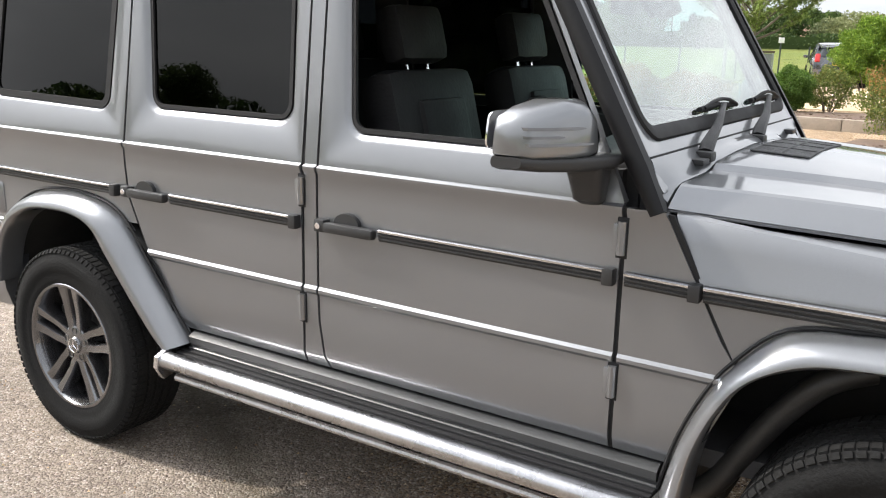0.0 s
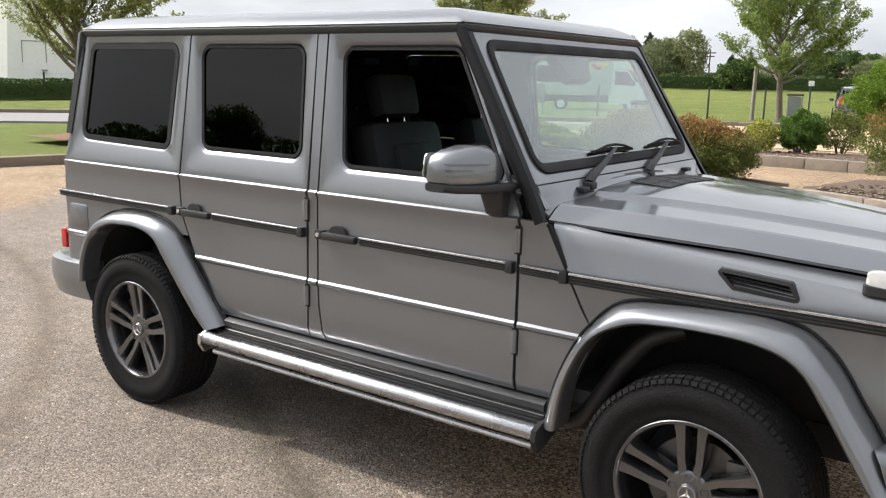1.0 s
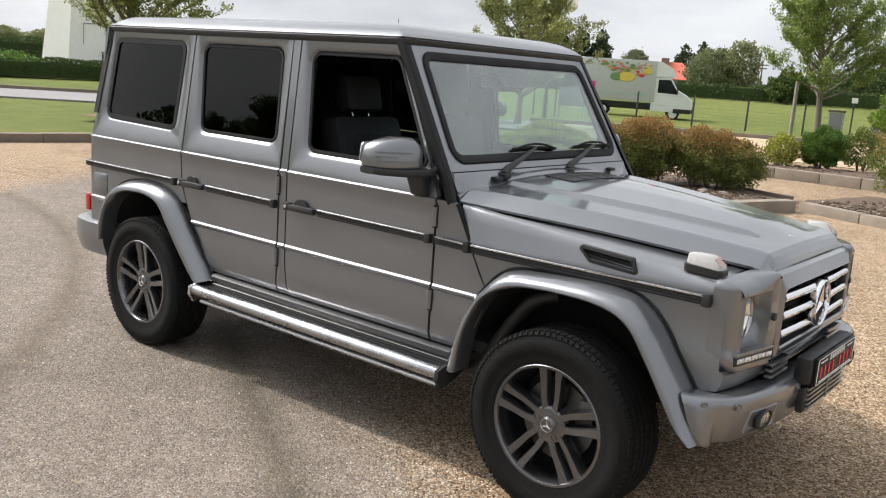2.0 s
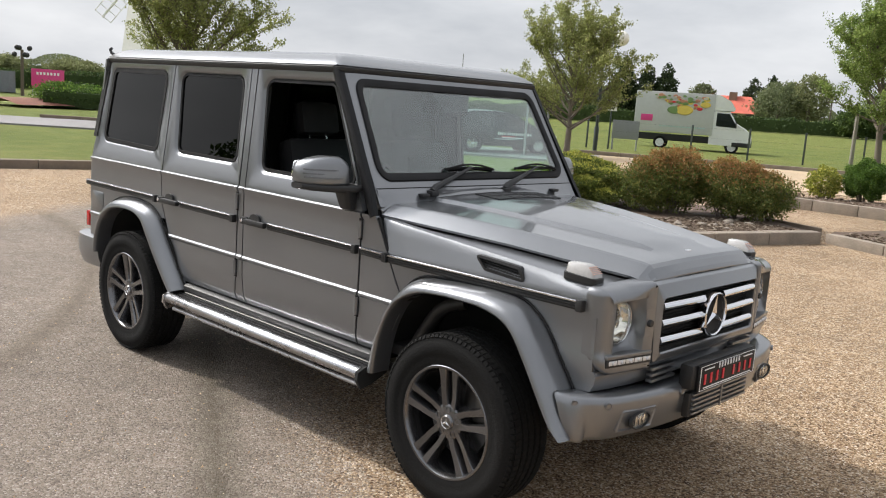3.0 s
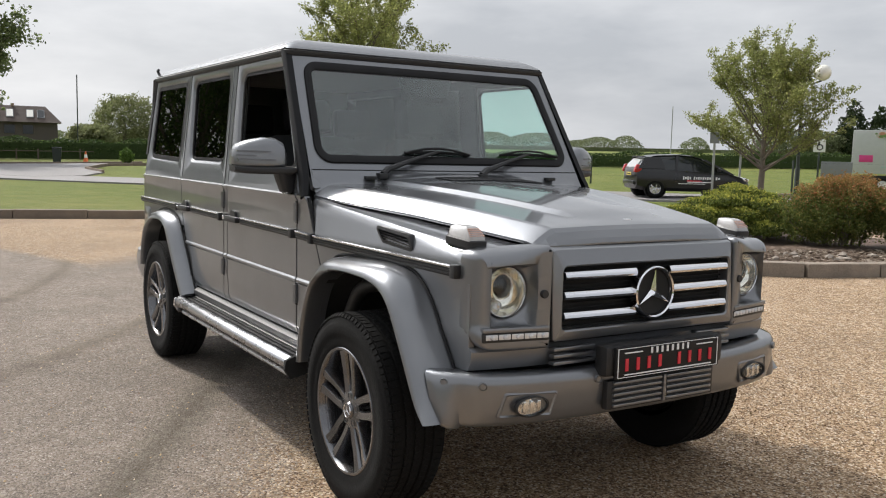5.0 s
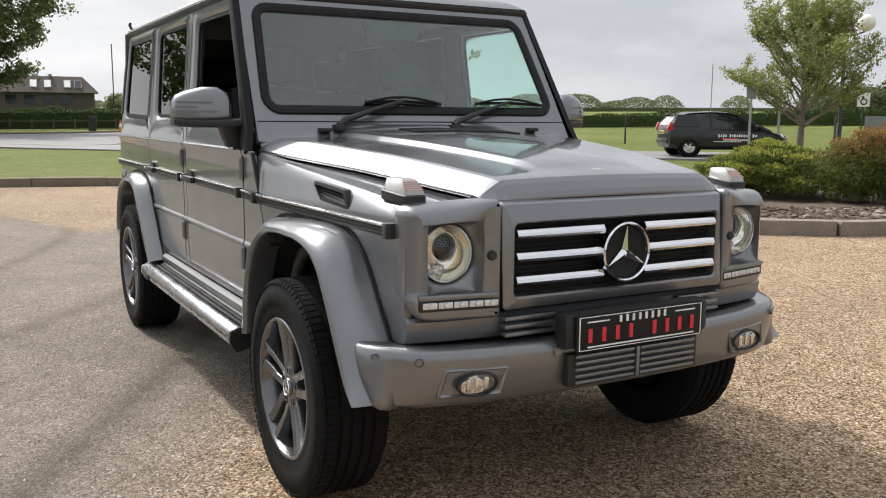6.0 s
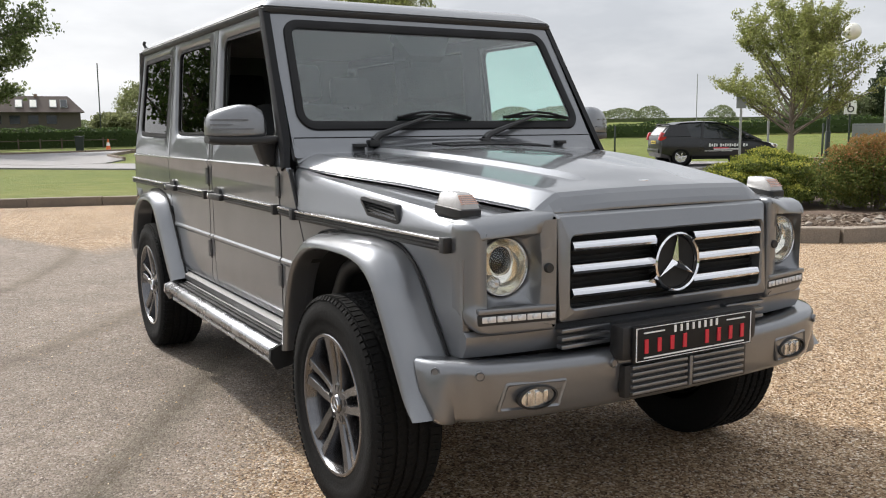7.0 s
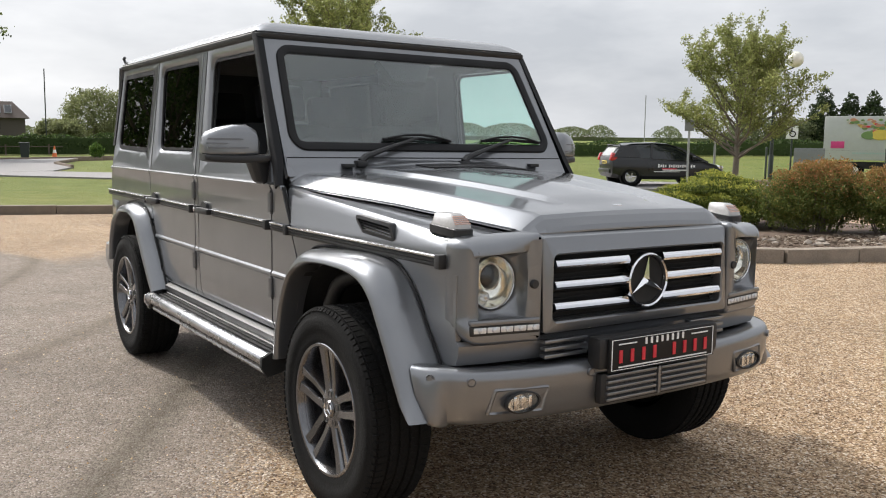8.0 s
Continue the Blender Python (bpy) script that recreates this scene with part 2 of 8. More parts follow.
def tube(bm, pts, radius, seg=10, cap=True, mi=0, flat=1.0):
    """A round bar along points; radius may be a list."""
    pts = [Vector(p) for p in pts]
    rings, up = [], None
    for i, p in enumerate(pts):
        d = (pts[min(i + 1, len(pts) - 1)] - pts[max(i - 1, 0)]).normalized()
        if up is None:
            up = d.cross(Vector((0, 0, 1)))
            up = (d.cross(Vector((1, 0, 0))) if up.length < 0.1 else up).normalized()
        side = (up - d * up.dot(d)).normalized()
        up = side
        other = d.cross(side)
        r = radius[i] if isinstance(radius, (list, tuple)) else radius
        rings.append([p + r * (math.cos(a) * side + flat * math.sin(a) * other) for a in (2 * math.pi * k / seg for k in range(seg))])
    loft(bm, rings, True, cap, mi)


def lathe(bm, profile, seg=48, axis="y", at=(0, 0, 0), mi=0, closed=False):
    """Turns a profile of (radius, along) round an axis."""
    rings = []
    for r, h in profile + (profile[:1] if closed else []):
        ring = []
        for k in range(seg):
            a = 2 * math.pi * k / seg
            c, s = r * math.cos(a), r * math.sin(a)
            p = {"y": (c, h, s), "x": (h, c, s), "z": (c, s, h)}[axis]
            ring.append(Vector(at) + Vector(p))
        rings.append(ring)
    loft(bm, rings, True, False, mi)


def sheet(bm, grid, off=None, mi=0):
    """A grid of points as a sheet; with off (a vector, or a function of the point) it is a solid of that thickness."""
    vs = [[bm.verts.new(p) for p in row] for row in grid]
    nr, nc = len(vs), len(vs[0])
    for a in range(nr - 1):
        for b in range(nc - 1):
            bm.faces.new((vs[a][b], vs[a][b + 1], vs[a + 1][b + 1], vs[a + 1][b])).material_index = mi
    if off is None:
        return vs
    ws = [[bm.verts.new(Vector(p) + Vector(off(p) if callable(off) else off)) for p in row] for row in grid]
    for a in range(nr - 1):
        for b in range(nc - 1):
            bm.faces.new((ws[a][b], ws[a + 1][b], ws[a + 1][b + 1], ws[a][b + 1])).material_index = mi
    rim = [(0, b) for b in range(nc)] + [(a, nc - 1) for a in range(1, nr)] + [(nr - 1, b) for b in range(nc - 2, -1, -1)] + [(a, 0) for a in range(nr - 2, 0, -1)]
    for (a, b), (c, d) in zip(rim, rim[1:] + rim[:1]):
        bm.faces.new((vs[a][b], vs[c][d], ws[c][d], ws[a][b])).material_index = mi
    return vs


def fillet(corners, radii, seg=5):
    """A closed loop round a polygon with rounded corners: seg + 1 points a corner."""
    out, n = [], len(corners)
    radii = radii if isinstance(radii, (list, tuple)) else [radii] * n
    for i, c in enumerate(corners):
        p, a, b = Vector(c), Vector(corners[i - 1]), Vector(corners[(i + 1) % n])
        u, v = (a - p).normalized(), (b - p).normalized()
        half = u.angle(v) / 2
        cut = min(radii[i] / math.tan(half), (a - p).length * 0.49, (b - p).length * 0.49)
        r = cut * math.tan(half)
        mid = p + (u + v).normalized() * (r / math.sin(half))
        s, e = p + u * cut - mid, p + v * cut - mid
        turn_by = s.angle(e)
        sign = 1 if s.x * e.y - s.y * e.x > 0 else -1
        for k in range(seg + 1):
            t = sign * turn_by * k / seg
            out.append(mid + Vector((s.x * math.cos(t) - s.y * math.sin(t), s.x * math.sin(t) + s.y * math.cos(t))))
    return out


def dense_loop(loop, step):
    """A closed loop with points no further apart than step."""
    out = []
    for a, b in zip(loop, loop[1:] + loop[:1]):
        k = max(1, math.ceil((b - a).length / step))
        out += [a.lerp(b, i / k) for i in range(k)]
    return out


def inset(loop, d):
    """A loop moved inwards by d (2D)."""
    c = sum(loop, Vector((0, 0))) / len(loop)
    out, n = [], len(loop)
    for i in range(n):
        t = loop[(i + 1) % n] - loop[i - 1]
        nrm = Vector((-t.y, t.x)).normalized()
        if nrm.dot(c - loop[i]) < 0:
            nrm = -nrm
        out.append(loop[i] + nrm * d)
    return out


def smooth_line(pts, n=6):
    """A Catmull-Rom line through points."""
    pts = [Vector(p) for p in pts]
    out = []
    for i in range(len(pts) - 1):
        p0, p1, p2, p3 = pts[max(i - 1, 0)], pts[i], pts[i + 1], pts[min(i + 2, len(pts) - 1)]
        for k in range(n):
            t = k / n
            out.append(0.5 * (2 * p1 + (p2 - p0) * t + (2 * p0 - 5 * p1 + 4 * p2 - p3) * t * t + (3 * p1 - p0 - 3 * p2 + p3) * t ** 3))
    return out + [pts[-1]]


def lerp_at(table, v):
    """Straight-line interpolation in a table of (key, value), by key."""
    ks, ws = zip(*sorted(table))
    return float(np.interp(v, ks, ws))

# ---- ground ----
def rise(x, y):
    """The lie of the land: level round the car, climbing gently away from it."""
    def soft(u):
        return 0.5 * (u + math.sqrt(u * u + 9))
    far = float(np.interp(y, (20, 30, 37, 46, 60), (0.253, 0.32, 0.25, 0.38, 0.971)))
    near = 0.018 * soft(y - 5) - 0.02
    return max(0.0, (near if y < 20 or y > 60 else far) + 0.0035 * soft(-x - 22))


def gravel_mat():
    m, n, l, p = nodes_of("loose_gravel")
    co = n.new("ShaderNodeTexCoord")
    sep = n.new("ShaderNodeSeparateXYZ")
    l.new(co.outputs["Object"], sep.inputs[0])

    def tex(kind, scale, **kw):
        t = n.new(kind)
        t.inputs["Scale"].default_value = scale
        for k, v in kw.items():
            t.inputs[k].default_value = v
        l.new(co.outputs["Object"], t.inputs["Vector"])
        return t

    def ramp(src, stops):
        r = n.new("ShaderNodeValToRGB")
        while len(r.color_ramp.elements) < len(stops):
            r.color_ramp.elements.new(0.5)
        for e, (pos, c) in zip(r.color_ramp.elements, stops):
            e.position, e.color = pos, (*c, 1)
        l.new(src, r.inputs["Fac"])
        return r.outputs["Color"]

    def math_(op, a, b=None, c=None):
        k = n.new("ShaderNodeMath")
        k.operation = op
        for i, v in enumerate((a, b, c)):
            if v is None:
                continue
            if isinstance(v, (int, float)):
                k.inputs[i].default_value = v
            else:
                l.new(v, k.inputs[i])
        return k.outputs[0]

    def mix(fac, a, b, mode="MIX"):
        k = n.new("ShaderNodeMixRGB")
        k.blend_type = mode
        for i, v in enumerate((fac, a, b)):
            if isinstance(v, (int, float)):
                k.inputs[i].default_value = v
            elif isinstance(v, tuple):
                k.inputs[i].default_value = (*v, 1)
            else:
                l.new(v, k.inputs[i])
        return k.outputs[0]
    stone = tex("ShaderNodeTexVoronoi", 115, Randomness=1.0)
    stone2 = tex("ShaderNodeTexVoronoi", 48, Randomness=1.0)
    big = tex("ShaderNodeTexNoise", 0.55, Detail=5.0, Roughness=0.6)
    mid = tex("ShaderNodeTexNoise", 6.0, Detail=8.0, Roughness=0.72)
    sepc = n.new("ShaderNodeSeparateColor")
    l.new(stone.outputs["Color"], sepc.inputs[0])
    sepd = n.new("ShaderNodeSeparateColor")
    l.new(stone2.outputs["Color"], sepd.inputs[0])
    tan = ramp(sepc.outputs[0], [(0.0, (0.07, 0.038, 0.018)), (0.22, (0.25, 0.15, 0.08)), (0.6, (0.48, 0.335, 0.20)), (0.85, (0.66, 0.50, 0.34)), (1.0, (0.88, 0.78, 0.65))])
    grey = ramp(sepc.outputs[0], [(0.0, (0.150, 0.122, 0.098)), (0.3, (0.24, 0.195, 0.157)), (0.65, (0.305, 0.253, 0.207)), (0.92, (0.36, 0.306, 0.257)), (1.0, (0.52, 0.465, 0.41))])
    spots = math_("GREATER_THAN", sepd.outputs[0], 0.93)
    grey = mix(math_("MULTIPLY", spots, 0.35), grey, (0.48, 0.43, 0.37))
    dark = math_("LESS_THAN", sepd.outputs[1], 0.10)
    tan = mix(math_("MULTIPLY", dark, 0.5), tan, (0.10, 0.065, 0.04))
    # worn driveway band between the loose stones
    wob = math_("MULTIPLY", math_("SUBTRACT", mid.outputs["Fac"], 0.5), 1.1)
    wob2 = math_("MULTIPLY", math_("SUBTRACT", big.outputs["Fac"], 0.5), 1.6)
    f1 = math_("ADD", math_("MULTIPLY", math_("ADD", sep.outputs[0], 8.2), 0.83), math_("MULTIPLY", sep.outputs[1], 0.55))
    f1 = math_("ADD", f1, math_("MULTIPLY", math_("MAXIMUM", math_("SUBTRACT", -0.5, sep.outputs[1]), 0.0), 3.0))
    f2 = math_("MULTIPLY", math_("ADD", math_("MULTIPLY", math_("ADD", sep.outputs[0], 1.0), 0.55), math_("MULTIPLY", math_("ADD", sep.outputs[1], 0.62), 0.83)), -1.0)
    both = math_("MINIMUM", math_("ADD", f1, wob2), math_("ADD", f2, math_("MULTIPLY", wob, 0.45)))
    both = math_("ADD", both, math_("MULTIPLY", math_("SUBTRACT", sepc.outputs[1], 0.5), 0.5))
    edge = n.new("ShaderNodeMapRange")
    edge.interpolation_type = "SMOOTHSTEP"
    edge.inputs["From Min"].default_value, edge.inputs["From Max"].default_value = -0.30, 0.35
    l.new(both, edge.inputs["Value"])
    col = mix(edge.outputs["Result"], tan, grey)
    # old wheel tracks: two faint arcs
    dx, dy = math_("SUBTRACT", sep.outputs[0], -9.5), math_("SUBTRACT", sep.outputs[1], -8.6)
    rad = math_("SQRT", math_("ADD", math_("MULTIPLY", dx, dx), math_("MULTIPLY", dy, dy)))
    rad = math_("ADD", rad, math_("MULTIPLY", wob, 0.12))
    tr = None
    for r0 in (8.05, 9.55):
        b = math_("SUBTRACT", 1.0, math_("MINIMUM", 1.0, math_("DIVIDE", math_("ABSOLUTE", math_("SUBTRACT", rad, r0)), 0.16)))
        tr = b if tr is None else math_("MAXIMUM", tr, b)
    tr = math_("MULTIPLY", math_("MULTIPLY", tr, 0.55), edge.outputs["Result"])
    col = mix(tr, col, (0.15, 0.115, 0.08))
    # a dark mossy seam across the worn band
    seam = math_("ADD", math_("MULTIPLY", math_("ADD", sep.outputs[0], 2.2), 0.5), math_("MULTIPLY", math_("ADD", sep.outputs[1], 0.7), 0.866))
    seam = math_("ADD", seam, math_("MULTIPLY", wob, 0.16))
    seam = math_("SUBTRACT", 1.0, math_("MINIMUM", 1.0, math_("DIVIDE", math_("ABSOLUTE", seam), 0.17)))
    ends = n.new("ShaderNodeMapRange")
    ends.inputs["From Min"].default_value, ends.inputs["From Max"].default_value = 1.6, 0.4
    l.new(sep.outputs[0], ends.inputs["Value"])
    seam = math_("MULTIPLY", math_("MULTIPLY", seam, 0.62), math_("MULTIPLY", ends.outputs["Result"], math_("GREATER_THAN", sep.outputs[0], -3.4)))
    col = mix(seam, col, (0.085, 0.072, 0.045))
    val = n.new("ShaderNodeMapRange")
    val.inputs["From Min"].default_value, val.inputs["From Max"].default_value = 0.3, 0.7
    val.inputs["To Min"].default_value, val.inputs["To Max"].default_value = 0.455, 0.985
    l.new(math_("ADD", math_("MULTIPLY", big.outputs["Fac"], 0.5), math_("MULTIPLY", mid.outputs["Fac"], 0.5)), val.inputs["Value"])
    hsv = n.new("ShaderNodeHueSaturation")
    l.new(col, hsv.inputs["Color"])
    l.new(val.outputs["Result"], hsv.inputs["Value"])
    l.new(hsv.outputs["Color"], p.inputs["Base Color"])
    p.inputs["Roughness"].default_value = 0.88
    p.inputs["Specular IOR Level"].default_value = 0.25
    h = math_("ADD", math_("MULTIPLY", stone.outputs["Distance"], -1.0), math_("MULTIPLY", mid.outputs["Fac"], 0.6))
    h = math_("ADD", h, math_("MULTIPLY", stone2.outputs["Distance"], -0.7))
    bp = n.new("ShaderNodeBump")
    bp.inputs["Strength"].default_value, bp.inputs["Distance"].default_value = 0.65, 0.011
    l.new(h, bp.inputs["Height"])
    l.new(bp.outputs["Normal"], p.inputs["Normal"])
    return m


def grass_mat():
    m, n, l, p = nodes_of("mown_grass")
    co = n.new("ShaderNodeTexCoord")
    a, b, c = n.new("ShaderNodeTexNoise"), n.new("ShaderNodeTexNoise"), n.new("ShaderNodeTexNoise")
    a.inputs["Scale"].default_value, b.inputs["Scale"].default_value, c.inputs["Scale"].default_value = 0.12, 1.3, 60
    for t in (a, b, c):
        t.inputs["Detail"].default_value = 6
        l.new(co.outputs["Object"], t.inputs["Vector"])
    r1, r2 = n.new("ShaderNodeValToRGB"), n.new("ShaderNodeMixRGB")
    e = r1.color_ramp.elements
    e[0].position, e[0].color = 0.3, (0.104, 0.140, 0.034, 1)
    e[1].position, e[1].color = 0.75, (0.235, 0.225, 0.075, 1)
    k = e.new(0.52)
    k.color = (0.152, 0.178, 0.048, 1)
    ad = n.new("ShaderNodeMath")
    ad.operation = "MULTIPLY_ADD"
    ad.inputs[1].default_value = 0.5
    l.new(a.outputs["Fac"], ad.inputs[0])
    hf = n.new("ShaderNodeMath")
    hf.operation = "MULTIPLY"
    hf.inputs[1].default_value = 0.5
    l.new(b.outputs["Fac"], hf.inputs[0])
    l.new(hf.outputs[0], ad.inputs[2])
    l.new(ad.outputs[0], r1.inputs["Fac"])
    r2.blend_type = "MULTIPLY"
    r2.inputs[0].default_value = 0.7
    l.new(r1.outputs["Color"], r2.inputs[1])
    r3 = n.new("ShaderNodeValToRGB")
    r3.color_ramp.elements[0].position, r3.color_ramp.elements[0].color = 0.3, (0.5, 0.5, 0.5, 1)
    r3.color_ramp.elements[1].position, r3.color_ramp.elements[1].color = 0.7, (1.3, 1.3, 1.2, 1)
    l.new(c.outputs["Fac"], r3.inputs["Fac"])
    l.new(r3.outputs["Color"], r2.inputs[2])
    l.new(r2.outputs["Color"], p.inputs["Base Color"])
    p.inputs["Roughness"].default_value, p.inputs["Specular IOR Level"].default_value = 0.9, 0.15
    bp = n.new("ShaderNodeBump")
    bp.inputs["Strength"].default_value, bp.inputs["Distance"].default_value = 0.8, 0.04
    l.new(c.outputs["Fac"], bp.inputs["Height"])
    l.new(bp.outputs["Normal"], p.inputs["Normal"])
    return m


M_GRAVEL, M_GRASS = gravel_mat(), grass_mat()
M_ASPHALT = plain("pale_grey_asphalt", (0.215, 0.205, 0.205), 0.85, vary=0.15, scale=0.8, bump=0.4, bump_scale=70)
M_TANROAD = plain("tan_gravel_drive", (0.44, 0.335, 0.22), 0.9, vary=0.22, scale=1.2, bump=0.6, bump_scale=60)
M_SOIL = plain("bark_and_soil", (0.105, 0.07, 0.05), 0.95, vary=0.4, scale=5, bump=0.9, bump_scale=25)
M_MULCH = plain("red_bark_mulch", (0.19, 0.075, 0.05), 0.95, vary=0.35, scale=5, bump=0.8, bump_scale=20)
M_KERB = plain("weathered_timber_kerb", (0.185, 0.145, 0.11), 0.9, vary=0.3, scale=4, bump=0.5, bump_scale=40)
M_KERBSTONE = plain("grey_kerb_stone", (0.235, 0.195, 0.155), 0.9, vary=0.35, scale=5, bump=0.5, bump_scale=50)
M_ROCK = plain("pale_stone", (0.24, 0.205, 0.17), 0.9, vary=0.35, scale=7, bump=0.6, bump_scale=30)

steps = [-900, -500, -300, -200, -150, -120, -100, -80, -70, -60, -50, -42, -36, -30, -26, -22, -18, -14, -10, -6, -2, 2, 6, 10, 14, 18, 22, 26, 30, 36, 42, 50, 60, 70, 80, 100, 120, 150, 200, 300, 500, 900]
bm = bmesh.new()
sheet(bm, [[Vector((x, y, rise(max(-160, min(160, x)), max(-160, min(160, y))) - 0.05)) for x in steps] for y in steps])
lump("ground", bm, M_GRASS, "mown green grass and fields reaching to the horizon", "ground", kind="structure")


def strip(name, left, right, mat_, label, category, dz, nx=10):
    """A sheet between two lines of the plan, laid on the land."""
    bm = bmesh.new()
    grid = []
    for (a, b), (c, d) in zip(left, right):
        row = [Vector((a + (c - a) * i / nx, b + (d - b) * i / nx, rise(a + (c - a) * i / nx, b + (d - b) * i / nx) + dz)) for i in range(nx + 1)]
        grid.append([row[0] - Vector((0, 0, 0.12))] + row + [row[-1] - Vector((0, 0, 0.12))])
    sheet(bm, grid)
    return lump(name, bm, mat_, label, category, kind="structure")


FORE_L = [(-19.5, -16), (-18.3, -12), (-17.1, -8), (-15.9, -4), (-14.9, -0.5), (-14.2, 2), (-13.5, 5), (-12.4, 8), (-11.6, 11), (-11.2, 14), (-11.2, 17.4)]
strip("gravel_forecourt", FORE_L, [(26, y) for _, y in FORE_L], M_GRAVEL, "tan and grey loose gravel forecourt with faint wheel tracks", "gravel", 0.0, 22)
strip("driveway", [(-13.4, 18.2), (-9, 17.5), (-6.2, 17.5), (-4.0, 17.6), (26, 18.5)], [(-15.2, 21.6), (-9.3, 24.9), (-7.0, 25.7), (-6.6, 30.2), (26, 31)], M_TANROAD, "tan gravel driveway behind the beds", "driveway", 0.004, 6)
ROAD_C = [(-66, -16), (-52, -9), (-42, -2.6), (-37.2, 1.6), (-33.4, 5.0), (-29.6, 8.2), (-26.2, 11.4), (-21, 15.6), (-16.5, 18.4), (-13.5, 20.0)]
def offset_line(c, w):
    out = []
    for i, p in enumerate(c):
        t = Vector(c[min(i + 1, len(c) - 1)]) - Vector(c[max(i - 1, 0)])
        nrm = Vector((-t.y, t.x)).normalized()
        out.append((p[0] + nrm.x * w, p[1] + nrm.y * w))
    return out
strip("road", offset_line(ROAD_C, 2.0), offset_line(ROAD_C, -2.0), M_ASPHALT, "pale grey asphalt access road", "road", 0.008, 4)
JUNCTION_NEAR = [(-60, -16), (-50, -6.4), (-41, -0.8), (-36.5, 2.4), (-37.5, 4.6), (-41.7, 6.2), (-47.2, 6.4), (-54.0, 8.8), (-54.6, 12.0)]
JUNCTION_FAR = [(-68, -14), (-61, -6), (-57.4, -1), (-56.2, 1.6), (-57.0, 3.6), (-57.4, 5.2), (-57.6, 6.8), (-58.2, 9.0), (-58.6, 12.0)]
strip("side_road", JUNCTION_FAR, JUNCTION_NEAR, M_ASPHALT, "pale grey road junction and side road", "road", 0.014, 8)


def kerb(name, pts, w, h, mat_, label, piece=0.95, down=0.1):
    """A row of kerb pieces along a line, with open joints."""
    root = thing(name, label, "kerb", kind="structure")
    rnd = random.Random(len(pts) + int(w * 100))
    line = [Vector((*p, 0)) for p in pts]
    for a, b in zip(line, line[1:]):
        d = b - a
        k = max(1, round(d.length / piece))
        for i in range(k):
            p, q = a + d * (i / k), a + d * ((i + 1) / k)
            mid = (p + q) / 2
            bm = bmesh.new()
            z = rise(mid.x, mid.y)
            ang = math.degrees(math.atan2(d.y, d.x)) + rnd.uniform(-0.6, 0.6)
            slope = math.degrees(math.atan2(rise(q.x, q.y) - rise(p.x, p.y), (q - p).length))
            box(bm, (mid.x, mid.y, z + (h - down) / 2 + rnd.uniform(-0.006, 0.006)), ((q - p).length - 0.010, w, h + down), 0.016, turn("Z", ang) @ turn("Y", -slope))
            part("kerb_piece", bm, mat_, root)
    return root


kerb("lawn_kerb", [(-18.5, -12), (-16.1, -4), (-15.1, -0.5), (-14.4, 2), (-13.7, 5), (-12.6, 8), (-11.8, 11)], 0.22, 0.16, M_KERB, "dark brown timber kerb along the lawn", 1.2)
kerb("road_kerb", offset_line(ROAD_C, 2.1)[5:8], 0.14, 0.12, M_KERB, "low dark kerb beside the access road", 1.5)
kerb("island_kerb", JUNCTION_NEAR[5:], 0.14, 0.12, M_KERB, "low brown kerb round the grass island", 1.5)
kerb("side_road_kerb", [(x - 0.1, y) for x, y in JUNCTION_FAR], 0.14, 0.12, M_KERB, "low dark kerb beside the side road", 1.8)
kerb("bed_kerb", [(-10.0, 9.6), (-9.3, 7.2), (-5.6, 4.6), (-3.55, 6.85), (-2.38, 9.42)], 0.20, 0.17, M_KERBSTONE, "weathered stone kerb round the planted bed", 1.05)
kerb("bed_edging", [(-2.62, 10.25), (-3.7, 10.62), (-5.4, 11.05), (-7.6, 10.5)], 0.07, 0.12, M_KERB, "dark timber edging behind the planted bed", 1.1)
kerb("far_bed_kerb", [(-5.6, 13.8), (-4.9, 13.62), (-3.2, 13.62), (-1.7, 13.55)], 0.20, 0.20, M_KERBSTONE, "pale stone kerb of the further bed", 1.0)
kerb("corner_bed_kerb", [(-2.26, 9.62), (-1.34, 9.27), (0.9, 8.4)], 0.18, 0.14, M_KERBSTONE, "low stone kerb of the corner bed", 0.9)
kerb("drive_kerb", [(-15.3, 21.75), (-9.3, 25.05), (-7.1, 25.85), (-6.75, 30.3), (4, 30.6)], 0.16, 0.13, M_KERBSTONE, "low stone kerb along the driveway", 1.4)


def bed(name, left, right, hump, mat_, label, seed):
    bm = bmesh.new()
    noise_at = lambda x, y: 0.012 * math.sin(x * 3.1 + seed) * math.sin(y * 2.7) + 0.008 * math.sin(x * 7 + y * 5)
    grid = []
    n = 14
    for k, ((a, b), (c, d)) in enumerate(zip(left, right)):
        row = []
        for i in range(n + 1):
            x, y = a + (c - a) * i / n, b + (d - b) * i / n
            row.append(Vector((x, y, rise(x, y) + 0.10 + hump * math.sin(math.pi * i / n) + noise_at(x, y))))
        grid.append(row)
    sheet(bm, grid)
    return lump(name, bm, mat_, label, "flower bed", kind="structure")


def dense(pts, k):
    return [tuple(Vector(a).lerp(Vector(b), i / k)) for a, b in zip(pts, pts[1:]) for i in range(k)] + [pts[-1]]


